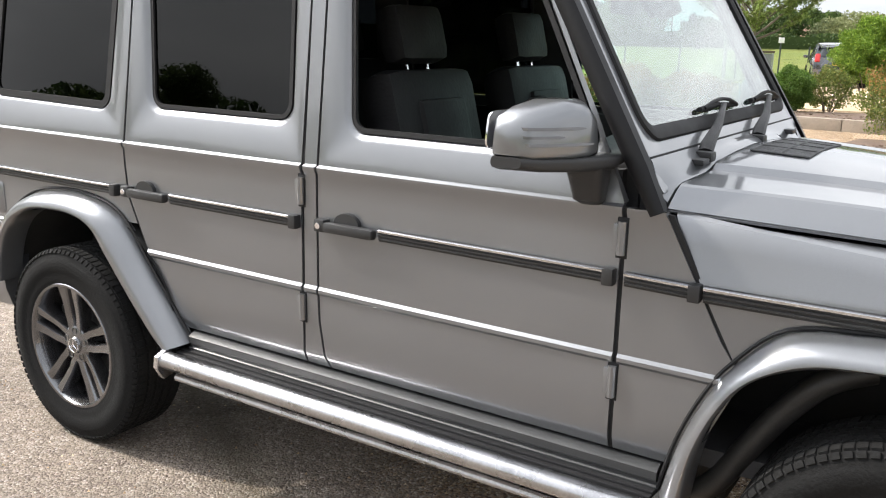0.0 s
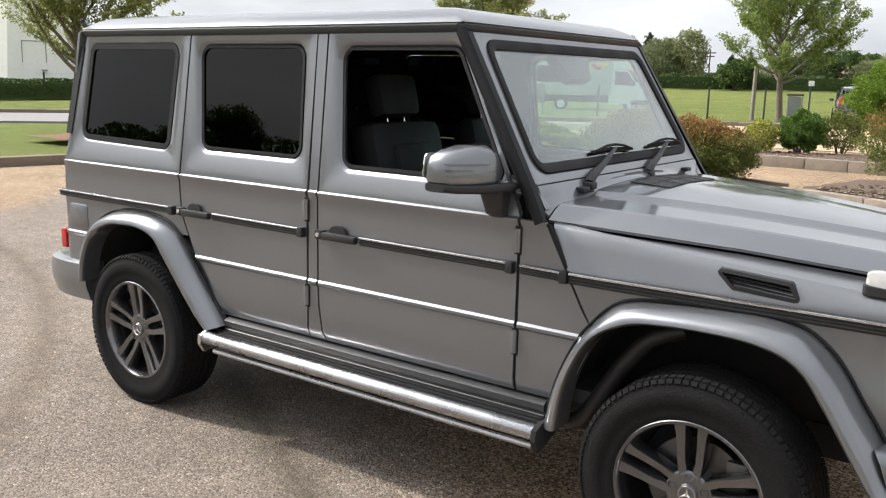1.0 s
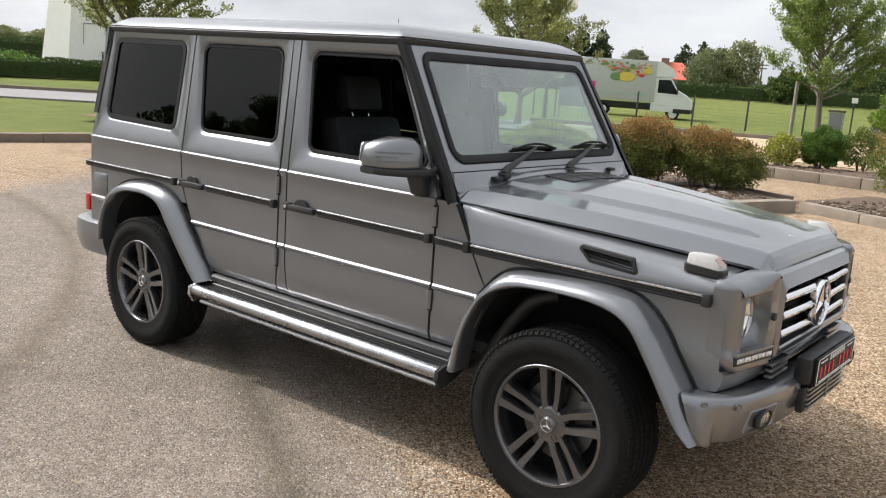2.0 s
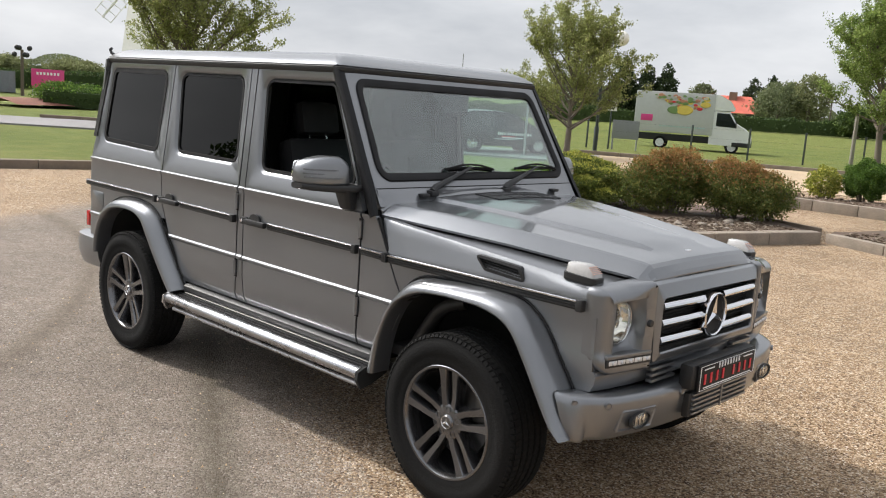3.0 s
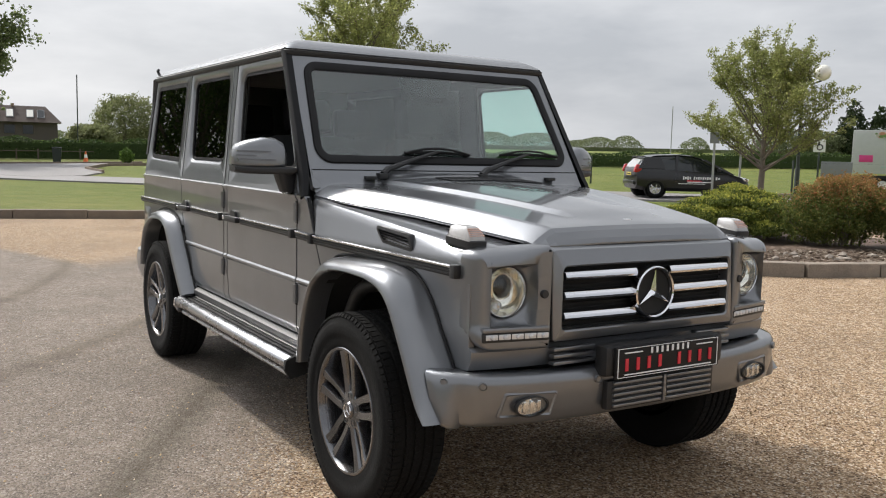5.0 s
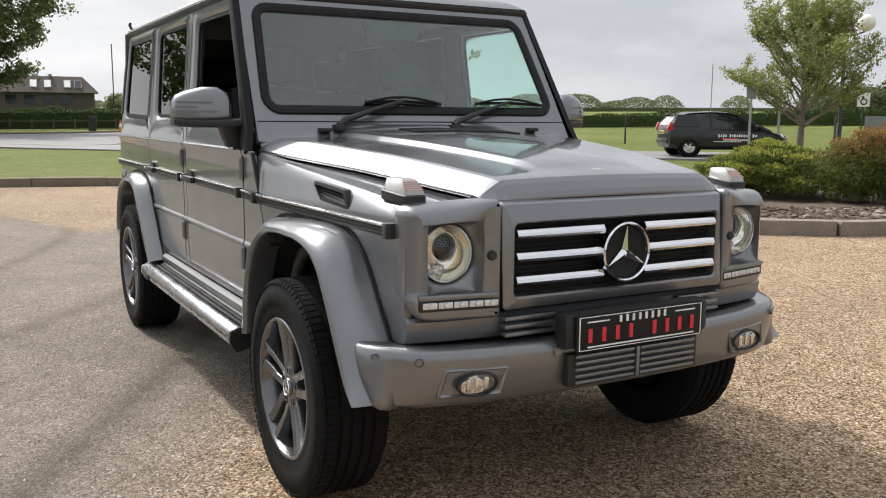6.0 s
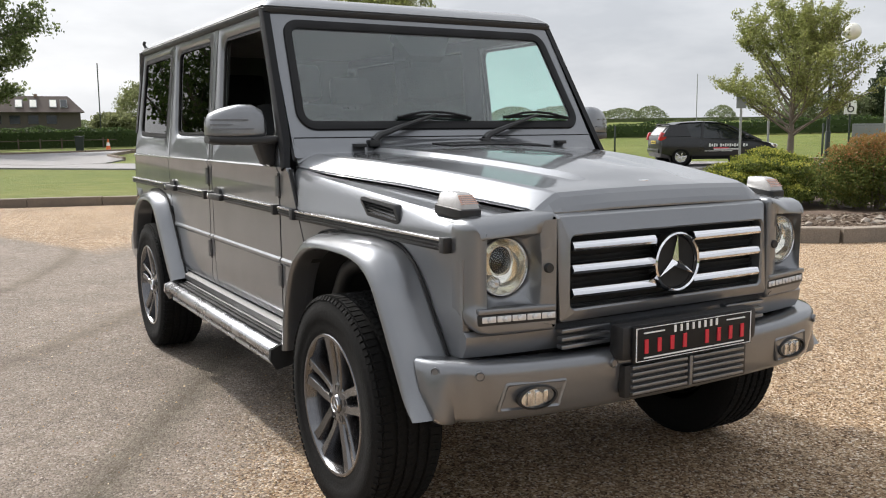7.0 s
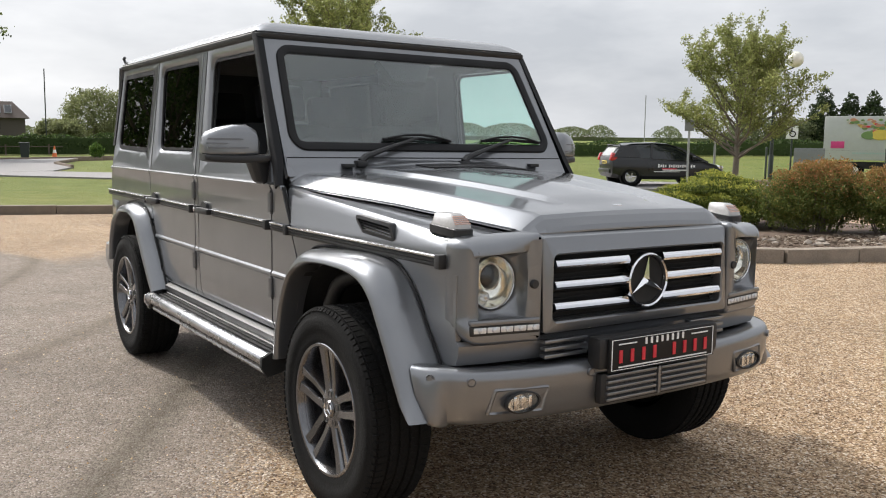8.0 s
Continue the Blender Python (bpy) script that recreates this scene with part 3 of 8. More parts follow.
bed("planted_bed", dense([(-9.9, 9.6), (-7.7, 10.4), (-5.4, 10.98), (-3.7, 10.55), (-2.5, 9.9)], 5), dense([(-9.3, 7.3), (-7.6, 6.2), (-5.6, 4.75), (-3.6, 7.0), (-2.42, 9.40)], 5), 0.015, M_SOIL, "brown bark bed with scattered pale stones", 1)
bed("far_bed", dense([(-5.5, 14.35), (-4.4, 15.6), (-0.5, 17.0)], 5), dense([(-5.5, 13.9), (-3.2, 13.7), (-0.5, 13.6)], 5), 0.015, M_SOIL, "brown soil bed with low shrubs", 2)
bed("corner_bed", dense([(-2.35, 10.2), (-1.9, 11.7), (1.2, 12.6)], 4), dense([(-2.3, 9.75), (-1.34, 9.38), (0.9, 8.52)], 4), 0.015, M_SOIL, "brown soil corner bed", 3)
bed("mulch_bed", dense([(-42.5, 11.0), (-42.0, 13.0), (-41.2, 15.6)], 5), dense([(-38.8, 11.9), (-38.4, 13.6), (-38.4, 15.5)], 5), 0.25, M_MULCH, "low mound of red bark mulch on the lawn", 4)
bed("tree_pit", dense([(-18.6, 7.2), (-18.4, 8.8)], 5), dense([(-17.0, 7.2), (-17.0, 8.8)], 5), 0.02, M_MULCH, "bark mulch round the lawn tree", 5)


def rock(bm, c, r, rnd):
    g = bmesh.ops.create_icosphere(bm, subdivisions=1, radius=1.0)
    sx, sy, sz = r * rnd.uniform(0.8, 1.3), r * rnd.uniform(0.7, 1.1), r * rnd.uniform(0.45, 0.75)
    rot = Matrix.Rotation(rnd.uniform(0, 6.28), 3, "Z")
    for v in g["verts"]:
        k = rnd.uniform(0.8, 1.12)
        v.co = Vector(c) + rot @ Vector((v.co.x * sx * k, v.co.y * sy * k, v.co.z * sz * k))


rnd = random.Random(5)
M_RUBBLE = leafy("stone_and_bark_rubble", (0.10, 0.07, 0.05), (0.42, 0.36, 0.29), (0.24, 0.185, 0.14), 0.9)
bm = bmesh.new()
for a, b, inward, depth, count in (((-5.6, 4.8), (-3.58, 7.0), (-0.74, 0.67), 1.6, 700), ((-3.58, 7.0), (-2.42, 9.45), (-0.9, 0.43), 1.5, 1500), ((-5.5, 13.95), (-0.6, 13.75), (0.0, 1.0), 1.6, 500), ((-2.2, 9.8), (0.8, 8.6), (0.38, 0.92), 1.2, 500)):
    for _ in range(count):
        p = Vector(a).lerp(Vector(b), rnd.random()) + Vector(inward) * (0.1 + depth * rnd.random() ** 1.6)
        rock(bm, (p.x, p.y, rise(p.x, p.y) + 0.118), rnd.uniform(0.016, 0.05), rnd)
lump("bed_stones", bm, M_RUBBLE, "brown and grey stone rubble and bark on the beds", "stones", kind="stuff")
for i in range(26):
    u = rnd.random()
    p = Vector((-4.6, 5.4)).lerp(Vector((-2.6, 9.3)), u) + Vector((-0.88, 0.47)) * rnd.uniform(0.2, 1.3)
    bm = bmesh.new()
    rock(bm, (0, 0, 0), rnd.uniform(0.045, 0.085), rnd)
    lump("bed_rock", bm, M_ROCK, "pale weathered rock lying on the bark bed", "rock", "rocks in the bed", m=Matrix.Translation((p.x, p.y, rise(p.x, p.y) + 0.13)))
bm = bmesh.new()
for i in range(24000):
    x, y = rnd.uniform(-4.5, 3.2), rnd.uniform(-2.6, 5.2)
    if 0.55 * (x + 1) + 0.83 * (y + 0.62) < rnd.uniform(-0.3, 0.35) and rnd.random() < 0.86:
        continue
    r = rnd.uniform(0.004, 0.009)
    vs = []
    for k in range(3):
        a = 2.09 * k + rnd.uniform(-0.4, 0.4)
        vs.append(bm.verts.new((x + r * math.cos(a), y + r * math.sin(a), -0.001)))
    top = bm.verts.new((x + rnd.uniform(-0.3, 0.3) * r, y + rnd.uniform(-0.3, 0.3) * r, r * rnd.uniform(0.7, 1.1)))
    for k in range(3):
        bm.faces.new((vs[k], vs[(k + 1) % 3], top))
M_PEBBLE = leafy("gravel_pebbles", (0.16, 0.10, 0.06), (0.62, 0.52, 0.38), (0.42, 0.31, 0.19), 0.85)
lump("loose_pebbles", bm, M_PEBBLE, "loose tan pebbles on the forecourt", "pebbles", kind="stuff", smooth=0)

# ---- the off-road car ----
BEAD_Z = (0.80, 1.184)
UP0, UP1, Y_LOW, Y_BELT, Y_TOP = 1.19, 1.865, 0.83, 0.826, 0.765
LOW_Z = [0.55, 0.562, 0.59, 0.70, 0.786, 0.795, 0.805, 0.814, 0.90, 1.00, 1.10, 1.168, 1.179, 1.189, 1.196]
REAR_DOOR_EDGE = [(0.536, -2.302), (0.797, -2.486), (1.01, -2.583), (1.18, -2.592), (1.85, -2.545)]
SEAM = [(0.856, -0.411), (1.183, -0.587)]
# wheel arches: the joint with the body, and the inner lip beside it
ARCH_F = ([(-0.552, 0.47), (-0.515, 0.62), (-0.462, 0.75), (-0.402, 0.845), (-0.292, 0.946), (-0.12, 0.968), (0.04, 0.974), (0.16, 0.973), (0.27, 0.953), (0.345, 0.905), (0.402, 0.838), (0.452, 0.758), (0.515, 0.660), (0.552, 0.580), (0.604, 0.488)],
          [(-0.482, 0.47), (-0.458, 0.62), (-0.412, 0.745), (-0.342, 0.842), (-0.225, 0.898), (-0.09, 0.917), (0.05, 0.919), (0.15, 0.913), (0.245, 0.890), (0.312, 0.845), (0.368, 0.768), (0.428, 0.678), (0.487, 0.584), (0.535, 0.522), (0.585, 0.488)])
ARCH_R = ([(-3.405, 0.56), (-3.395, 0.65), (-3.352, 0.77), (-3.275, 0.875), (-3.140, 0.945), (-2.990, 0.972), (-2.825, 0.972), (-2.680, 0.944), (-2.585, 0.880), (-2.490, 0.760), (-2.378, 0.628), (-2.275, 0.505)],
          [(-3.345, 0.56), (-3.332, 0.65), (-3.288, 0.755), (-3.212, 0.838), (-3.085, 0.893), (-2.950, 0.906), (-2.820, 0.902), (-2.716, 0.865), (-2.640, 0.775), (-2.522, 0.640), (-2.412, 0.525), (-2.350, 0.476)])
HOOD_EDGE = [(-0.61, 0.788, 1.186), (0.037, 0.638, 1.143), (0.655, 0.486, 1.082)]


def side_y(z):
    if z > UP0:
        return Y_BELT + (Y_TOP - Y_BELT) * (z - UP0) / (UP1 - UP0)
    y = Y_LOW - max(0.0, 0.59 - z) * 0.35
    return y + sum(0.007 * max(0.0, min(1.0, (0.014 - abs(z - b)) / 0.009)) for b in BEAD_Z)


def wing_y(x):
    return Y_LOW - (0.085 * ((x + 0.45) / 1.03) if x > -0.45 else 0.0)


def hood_edge(x):
    return lerp_at([(a, b) for a, b, _ in HOOD_EDGE], x), lerp_at([(a, c) for a, _, c in HOOD_EDGE], x)


def side_panel(bm, s, zs, xl, xr, yf, nx=6, thick=0.022):
    grid = []
    for z in zs:
        a, b = xl(z), xr(z)
        grid.append([Vector((a + (b - a) * i / nx, s * yf(a + (b - a) * i / nx, z), z)) for i in range(nx + 1)])
    sheet(bm, grid, lambda p: (0, -s * thick, 0))


def window_ring(bm, s, outer, inner, lip=0.018, back=0.03):
    """The painted frame round a side window, stepping in to the glass."""
    c = inset(inner, -0.022)
    rings = []
    for loop, d in ((outer, -back), (outer, 0.0), (c, 0.0), (inset(inner, -0.012), -0.006), (inner, -lip), (inner, -back)):
        rings.append([Vector((p.x, s * (side_y(p.y) + d), p.y)) for p in loop])
    loft(bm, rings, True, False)


def glass_from(bm, s, loop, d, thick=0.004):
    a = [bm.verts.new((p.x, s * (side_y(p.y) - d), p.y)) for p in loop]
    b = [bm.verts.new((p.x, s * (side_y(p.y) - d - thick), p.y)) for p in loop]
    bm.faces.new(a), bm.faces.new(b)
    for i in range(len(a)):
        j = (i + 1) % len(a)
        bm.faces.new((a[i], a[j], b[j], b[i]))


def seal_from(bm, s, loop, width=0.014, d=0.012):
    o, i = loop, inset(loop, width)
    rings = [[Vector((p.x, s * (side_y(p.y) - k), p.y)) for p in q] for q, k in ((o, d + 0.012), (o, d), (i, d), (i, d + 0.012))]
    loft(bm, rings, True, False)


def trim_strip(bm, s, x0, x1, z0, z1, h=0.036, yf=None, cap0=False, cap1=True):
    """The bright-edged black rub strip: a black back, three ribs and a dark end block."""
    def y(x):
        return (yf or (lambda q: Y_LOW))(x)
    n = 8
    for mi, dz, hh, pr in ((1, 0.0, h, 0.012), (0, h * 0.36, h * 0.24, 0.019), (2, h * 0.04, h * 0.16, 0.0165), (2, -h * 0.26, h * 0.16, 0.0155)):
        rings = []
        for k in range(n + 1):
            x = x0 + (x1 - x0) * k / n
            zc = z0 + (z1 - z0) * k / n + dz
            rings.append([Vector((x, s * (y(x) + d), zc + e)) for d, e in ((-0.004, -hh / 2), (pr * 0.8, -hh / 2), (pr, -hh * 0.3), (pr, hh * 0.3), (pr * 0.8, hh / 2), (-0.004, hh / 2))])
        loft(bm, rings, True, True, mi)
    for on, x, z in ((cap0, x0, z0), (cap1, x1, z1)):
        if on:
            box(bm, (x, s * (y(x) + 0.01), z), (0.03, 0.034, h + 0.008), 0.005, mi=1)


def door(s, front, parent):
    xr_low = -0.703 if front else -1.7485
    d = thing("front_door" if front else "rear_door", "", "")
    d.parent = parent
    bm = bmesh.new()
    if front:
        xl = lambda z: lerp_at([(0.53, -1.633), (0.62, -1.666), (0.74, -1.678), (1.19, -1.679), (1.85, -1.670)], z)
        xr = lambda z: xr_low
        outer = [(xl(1.196), 1.196), (-0.700, 1.196), (-1.035, 1.846), (xl(1.846), 1.846)]
        inner = [(-1.570, 1.300), (-0.762, 1.300), (-1.020, 1.790), (-1.603, 1.790)]
    else:
        xl = lambda z: lerp_at(REAR_DOOR_EDGE, z) + 0.005
        xr = lambda z: xr_low
        outer = [(xl(1.196), 1.196), (xr_low, 1.196), (-1.737, 1.846), (xl(1.846), 1.846)]
        inner = [(-2.455, 1.318), (-1.805, 1.318), (-1.812, 1.797), (-2.487, 1.797)]
    zs = [z for z in LOW_Z]
    side_panel(bm, s, zs, xl, xr, lambda x, z: side_y(z))
    loop = fillet(inner, [0.055, 0.045 if front else 0.055, 0.06, 0.06], 6)
    window_ring(bm, s, fillet(outer, 0.004, 6), loop)
    part("door_skin", bm, M_PAINT, d)
    bm = bmesh.new()
    seal_from(bm, s, inset(loop, 0.002))
    part("window_seal", bm, M_RUBBER, d)
    if not (front and s < 0):
        bm = bmesh.new()
        glass_from(bm, s, inset(loop, 0.010), 0.020)
        part("window_pane", bm, M_SIDEGLASS if front else M_TINT, d, "light green tinted side glass" if front else "dark privacy glass")
    bm = bmesh.new()
    lining = [[Vector((x, s * (side_y(z) - 0.05), z)) for x in np.linspace(xl(z) + 0.03, xr(z) - 0.03, 4)] for z in (0.60, 0.8, 1.0, 1.24, 1.27)]
    sheet(bm, lining, (0, -s * 0.03, 0))
    part("door_lining", bm, M_CABIN, d, "black door lining")
    h0, h1 = ((-1.674, -1.447) if front else (-2.587, -2.352))
    bm = bmesh.new()
    box(bm, ((h0 + h1) / 2 + 0.02, s * 0.853, 1.016), ((h1 - h0) * 0.82, 0.030, 0.032), 0.010)
    box(bm, (h0 + 0.022, s * 0.846, 1.018), (0.042, 0.034, 0.040), 0.008)
    lathe(bm, [(0.0, s * 0.864), (0.011, s * 0.864), (0.013, s * 0.860), (0.013, s * 0.84)], 14, "y", (h0 + 0.02, 0, 1.018))
    rings = []
    for k in range(9):
        a = math.pi * k / 8
        rings.append(Vector((h0 + 0.115 + 0.048 * math.cos(a), 0, 1.028 + 0.036 * math.sin(a))))
    va = [bm.verts.new((p.x, s * 0.845, p.z)) for p in rings]
    vb = [bm.verts.new((p.x, s * 0.826, p.z)) for p in rings]
    bm.faces.new(va), bm.faces.new(vb)
    for i in range(9):
        j = (i + 1) % 9
        bm.faces.new((va[i], va[j], vb[j], vb[i]))
    part("door_handle", bm, M_BLACK, d, "black push-button door handle")
    bm = bmesh.new()
    lathe(bm, [(0.0, s * 0.8665), (0.009, s * 0.8665), (0.010, s * 0.864)], 12, "y", (h0 + 0.02, 0, 1.018))
    part("lock_cylinder", bm, M_CHROME, d, "chrome lock cylinder")
    bm = bmesh.new()
    trim_strip(bm, s, h1 + 0.008, xr_low - 0.02, 1.015, 1.013)
    part("trim_strip", bm, (M_ALU, M_BLACK, M_SILL), d, "black rub strip with bright ribs")
    for z in (1.112, 0.738):
        bm = bmesh.new()
        x = xr_low + 0.004
        tube(bm, [(x, s * 0.836, z - 0.042), (x, s * 0.836, z + 0.042)], 0.011, 10)
        box(bm, (x - 0.012, s * 0.832, z), (0.022, 0.012, 0.07), 0.003)
        part("hinge", bm, M_PAINT, d)
        bm = bmesh.new()
        box(bm, (x, s * 0.8285, z), (0.030, 0.006, 0.104), 0.002)
        part("hinge_gap", bm, M_RUBBER, d)
    return d


def arch(s, lines, parent, xc, body):
    path, lip = (smooth_line([(x, 0, z) for x, z in pts], 5) for pts in lines)
    bm = bmesh.new()
    rings, c = [], Vector((xc, 0, 0.36))
    prof = [(-0.03, 0.815), (0.0, 0.838), (0.07, 0.860), (0.24, 0.888), (0.46, 0.904), (0.66, 0.911), (0.82, 0.912), (0.93, 0.906), (0.99, 0.893), (1.0, 0.876), (1.0, 0.80)]
    for p, q in zip(path, lip):
        rings.append([Vector((p.x + (q.x - p.x) * u, s * y, p.z + (q.z - p.z) * u)) for u, y in [(-0.06, body(p.x) - 0.012), (-0.05, 0.5 * body(p.x) + 0.41)] + prof])
    loft(bm, rings, False, False)
    part("wheel_arch", bm, M_PAINT, parent, "flared grey wheel arch")
    bm = bmesh.new()
    tube(bm, [Vector((p.x, s * (body(p.x) + 0.003), p.z)) + 0.009 * (p - c).normalized() for p in path], 0.0055, 6)
    part("arch_piping", bm, M_RUBBER, parent)
    bm = bmesh.new()
    rings = []
    for y in (0.84, 0.45):
        rings.append([Vector((xc + 0.54 * math.cos(a), s * y, 0.44 + 0.52 * math.sin(a))) for a in np.linspace(0.12, math.pi - 0.12, 22)])
    loft(bm, rings, False, False)
    f = [bm.verts.new(v) for v in rings[-1]]
    bm.faces.new(f)
    part("wheel_well", bm, M_LINER, parent, "black wheel well")


def wheel(parent, x, s):
    w = thing("wheel", "", "")
    w.parent = parent
    w.location = (x, s * 0.803, 0.385)
    o = s
    bm = bmesh.new()
    prof = [(0.236, -0.11), (0.26, -0.126), (0.32, -0.132), (0.358, -0.125), (0.374, -0.112), (0.380, -0.095)]
    for g in (-0.058, -0.020, 0.020, 0.058):
        prof += [(0.383, g - 0.007), (0.375, g - 0.005), (0.375, g + 0.005), (0.383, g + 0.007)]
    prof += [(0.380, 0.095), (0.374, 0.107), (0.366, 0.114), (0.356, 0.1175), (0.345, 0.1205), (0.342, 0.1225), (0.325, 0.1235), (0.300, 0.1240), (0.297, 0.1220), (0.270, 0.1205), (0.250, 0.117), (0.243, 0.112), (0.236, 0.104)]
    lathe(bm, [(r, o * y) for r, y in prof], 96, "y")
    tread = bmesh.new()
    for k in range(88):
        a = 2 * math.pi * k / 88
        for y, dy, da, wd, tilt in ((0.083, 0.036, 0.0, 0.021, 5), (-0.083, 0.036, 0.5, 0.021, 5), (0.039, 0.024, 0.3, 0.019, 24), (-0.039, 0.024, 0.8, 0.019, 24), (0.0, 0.026, 0.1, 0.019, -18)):
            b = a + da * 2 * math.pi / 88
            rot = Matrix.Rotation(-b, 3, "Y")
            sk = Matrix.Rotation(radians(tilt) * (1 if y > 0 else -1), 3, "X")
            box(tread, rot @ Vector((0.3805, o * y, 0)), (0.009, dy, wd), rot=rot @ sk)
        # shoulder sipes
        rot = Matrix.Rotation(-a, 3, "Y")
        box(tread, rot @ Vector((0.3705, o * 0.1075, 0)), (0.016, 0.016, 0.019), rot=rot @ Matrix.Rotation(radians(-38) * o, 3, "Z"))
    part("tyre", bm, M_TYRE, w, "black road tyre")
    tagged(part("tread", tread, M_TYRE, w), kind="stuff")
    rim = bmesh.new()
    lathe(rim, [(r, o * y) for r, y in ((0.205, -0.10), (0.222, 0.02), (0.228, 0.085), (0.236, 0.104), (0.246, 0.1115), (0.2505, 0.1165), (0.247, 0.1195), (0.238, 0.118), (0.232, 0.108), (0.228, 0.09))], 64, "y")
    lathe(rim, [(r, o * y) for r, y in ((0.0, 0.094), (0.034, 0.094), (0.068, 0.0925), (0.076, 0.088), (0.079, 0.07), (0.079, 0.02))], 40, "y")
    for k in range(5):
        a = radians(90 + 72 * k)
        for e in (-1, 1):
            rings = []
            for r, t, wd, y0, y1 in ((0.050, 0.0185, 0.036, 0.045, 0.093), (0.090, 0.0240, 0.036, 0.045, 0.0955), (0.112, 0.0285, 0.034, 0.045, 0.0975), (0.155, 0.0300, 0.036, 0.045, 0.1015), (0.205, 0.0325, 0.042, 0.05, 0.109), (0.238, 0.0360, 0.052, 0.05, 0.114)):
                ring = []
                for dt, y in ((-wd / 2, y0), (-wd / 2, y1 - 0.020), (-wd * 0.30, y1 - 0.004), (wd * 0.40, y1), (wd / 2, y1 - 0.008), (wd / 2, y0)):
                    tt = e * (t + dt * 1.0)
                    ring.append(Vector((r * math.cos(a) - tt * math.sin(a), o * y, r * math.sin(a) + tt * math.cos(a))))
                rings.append(ring)
            loft(rim, rings, True, True)
    rim_ob = part("rim", rim, M_RIM, w, "grey five twin-spoke alloy rim")
    for k in range(5):
        bm = bmesh.new()
        a = radians(90 + 72 * k)
        lathe(bm, [(0.0, o * 0.084), (0.008, o * 0.084), (0.0125, o * 0.0945), (0.0135, o * 0.0950), (0.0135, o * 0.08)], 12, "y", (0.056 * math.cos(a), 0, 0.056 * math.sin(a)))
        part("wheel_bolt", bm, M_BLACK, w)
    bm = bmesh.new()
    lathe(bm, [(0.0, o * 0.104), (0.022, o * 0.104), (0.030, o * 0.1015), (0.034, o * 0.095)], 28, "y")
    part("hub_cap", bm, M_RIM, w)
    bm = bmesh.new()
    lathe(bm, [(0.0255, o * 0.1035), (0.0265, o * 0.1055), (0.0285, o * 0.1055), (0.0295, o * 0.102)], 32, "y")
    for k in range(3):
        a = radians(90 + 120 * k)
        c, sn = math.cos(a), math.sin(a)
        v = [bm.verts.new((p * c - q * sn, o * h, p * sn + q * c)) for p, q, h in ((0.026, 0, 0.1045), (0.002, 0.005, 0.1045), (0.002, -0.005, 0.1045), (0.002, 0, 0.1075))]
        for f in ((0, 1, 3), (0, 3, 2), (0, 2, 1)):
            bm.faces.new([v[i] for i in f])
    part("cap_emblem", bm, M_CHROME, w, "round bright emblem")
    bm = bmesh.new()
    lathe(bm, [(r, o * y) for r, y in ((0.08, 0.02), (0.165, 0.02), (0.167, 0.012), (0.165, 0.0), (0.08, 0.0))], 40, "y")
    box(bm, (-0.13 if x < -1 else 0.13, o * 0.012, 0.05), (0.07, 0.05, 0.14), 0.012)
    part("brake_disc", bm, M_DISC, w, "steel brake disc")
    bm = bmesh.new()
    lathe(bm, [(0.0, -o * 0.05), (0.21, -o * 0.05), (0.214, -o * 0.10)], 32, "y")
    part("brake_shield", bm, M_LINER, w)
    return w


def side_step(s, parent):
    st = thing("side_step", "", "")
    st.parent = parent
    x0, x1 = -2.325, -0.545
    bm = bmesh.new()
    rings = []
    for x, k in ((x0, 0.86), (x0 + 0.012, 1.0), (x1 - 0.012, 1.0), (x1, 0.86)):
        rings.append([Vector((x, s * (0.912 + k * 0.034 * math.cos(a)), 0.452 + k * 0.030 * math.sin(a))) for a in np.linspace(0, 2 * math.pi, 19)[:-1]])
    loft(bm, rings)
    tube(bm, [(x0 + 0.05, s * 0.905, 0.396), (x1 - 0.02, s * 0.905, 0.396)], 0.014, 10)
    part("step_tube", bm, M_STEP, st, "polished aluminium step tube")
    bm = bmesh.new()
    for k in range(5):
        box(bm, ((x0 + x1) / 2, s * (0.87 - 0.021 * k), 0.470 + (0.004 if k % 2 else 0.0)), (x1 - x0 - 0.03, 0.018, 0.016), 0.004)
    box(bm, ((x0 + x1) / 2, s * 0.825, 0.456), (x1 - x0 - 0.04, 0.14, 0.02), 0.004)
    part("tread_board", bm, M_RUBBER, st, "black ribbed tread board")
    for x, d in ((x0, -1), (x1, 1)):
        bm = bmesh.new()
        loop = [(0.765, 0.478), (0.905, 0.488), (0.948, 0.470), (0.952, 0.430), (0.925, 0.385), (0.86, 0.40), (0.765, 0.44)]
        loft(bm, [[Vector((x + d * k, s * y, z)) for y, z in loop] for k in (-0.004, 0.016)])
        part("end_cap", bm, M_ALU if d < 0 else M_LINER, st)
    for k in (-2.0, -1.4, -0.8):
        bm = bmesh.new()
        box(bm, (k, s * 0.72, 0.44), (0.05, 0.24, 0.03), 0.006)
        part("step_bracket", bm, M_LINER, st)


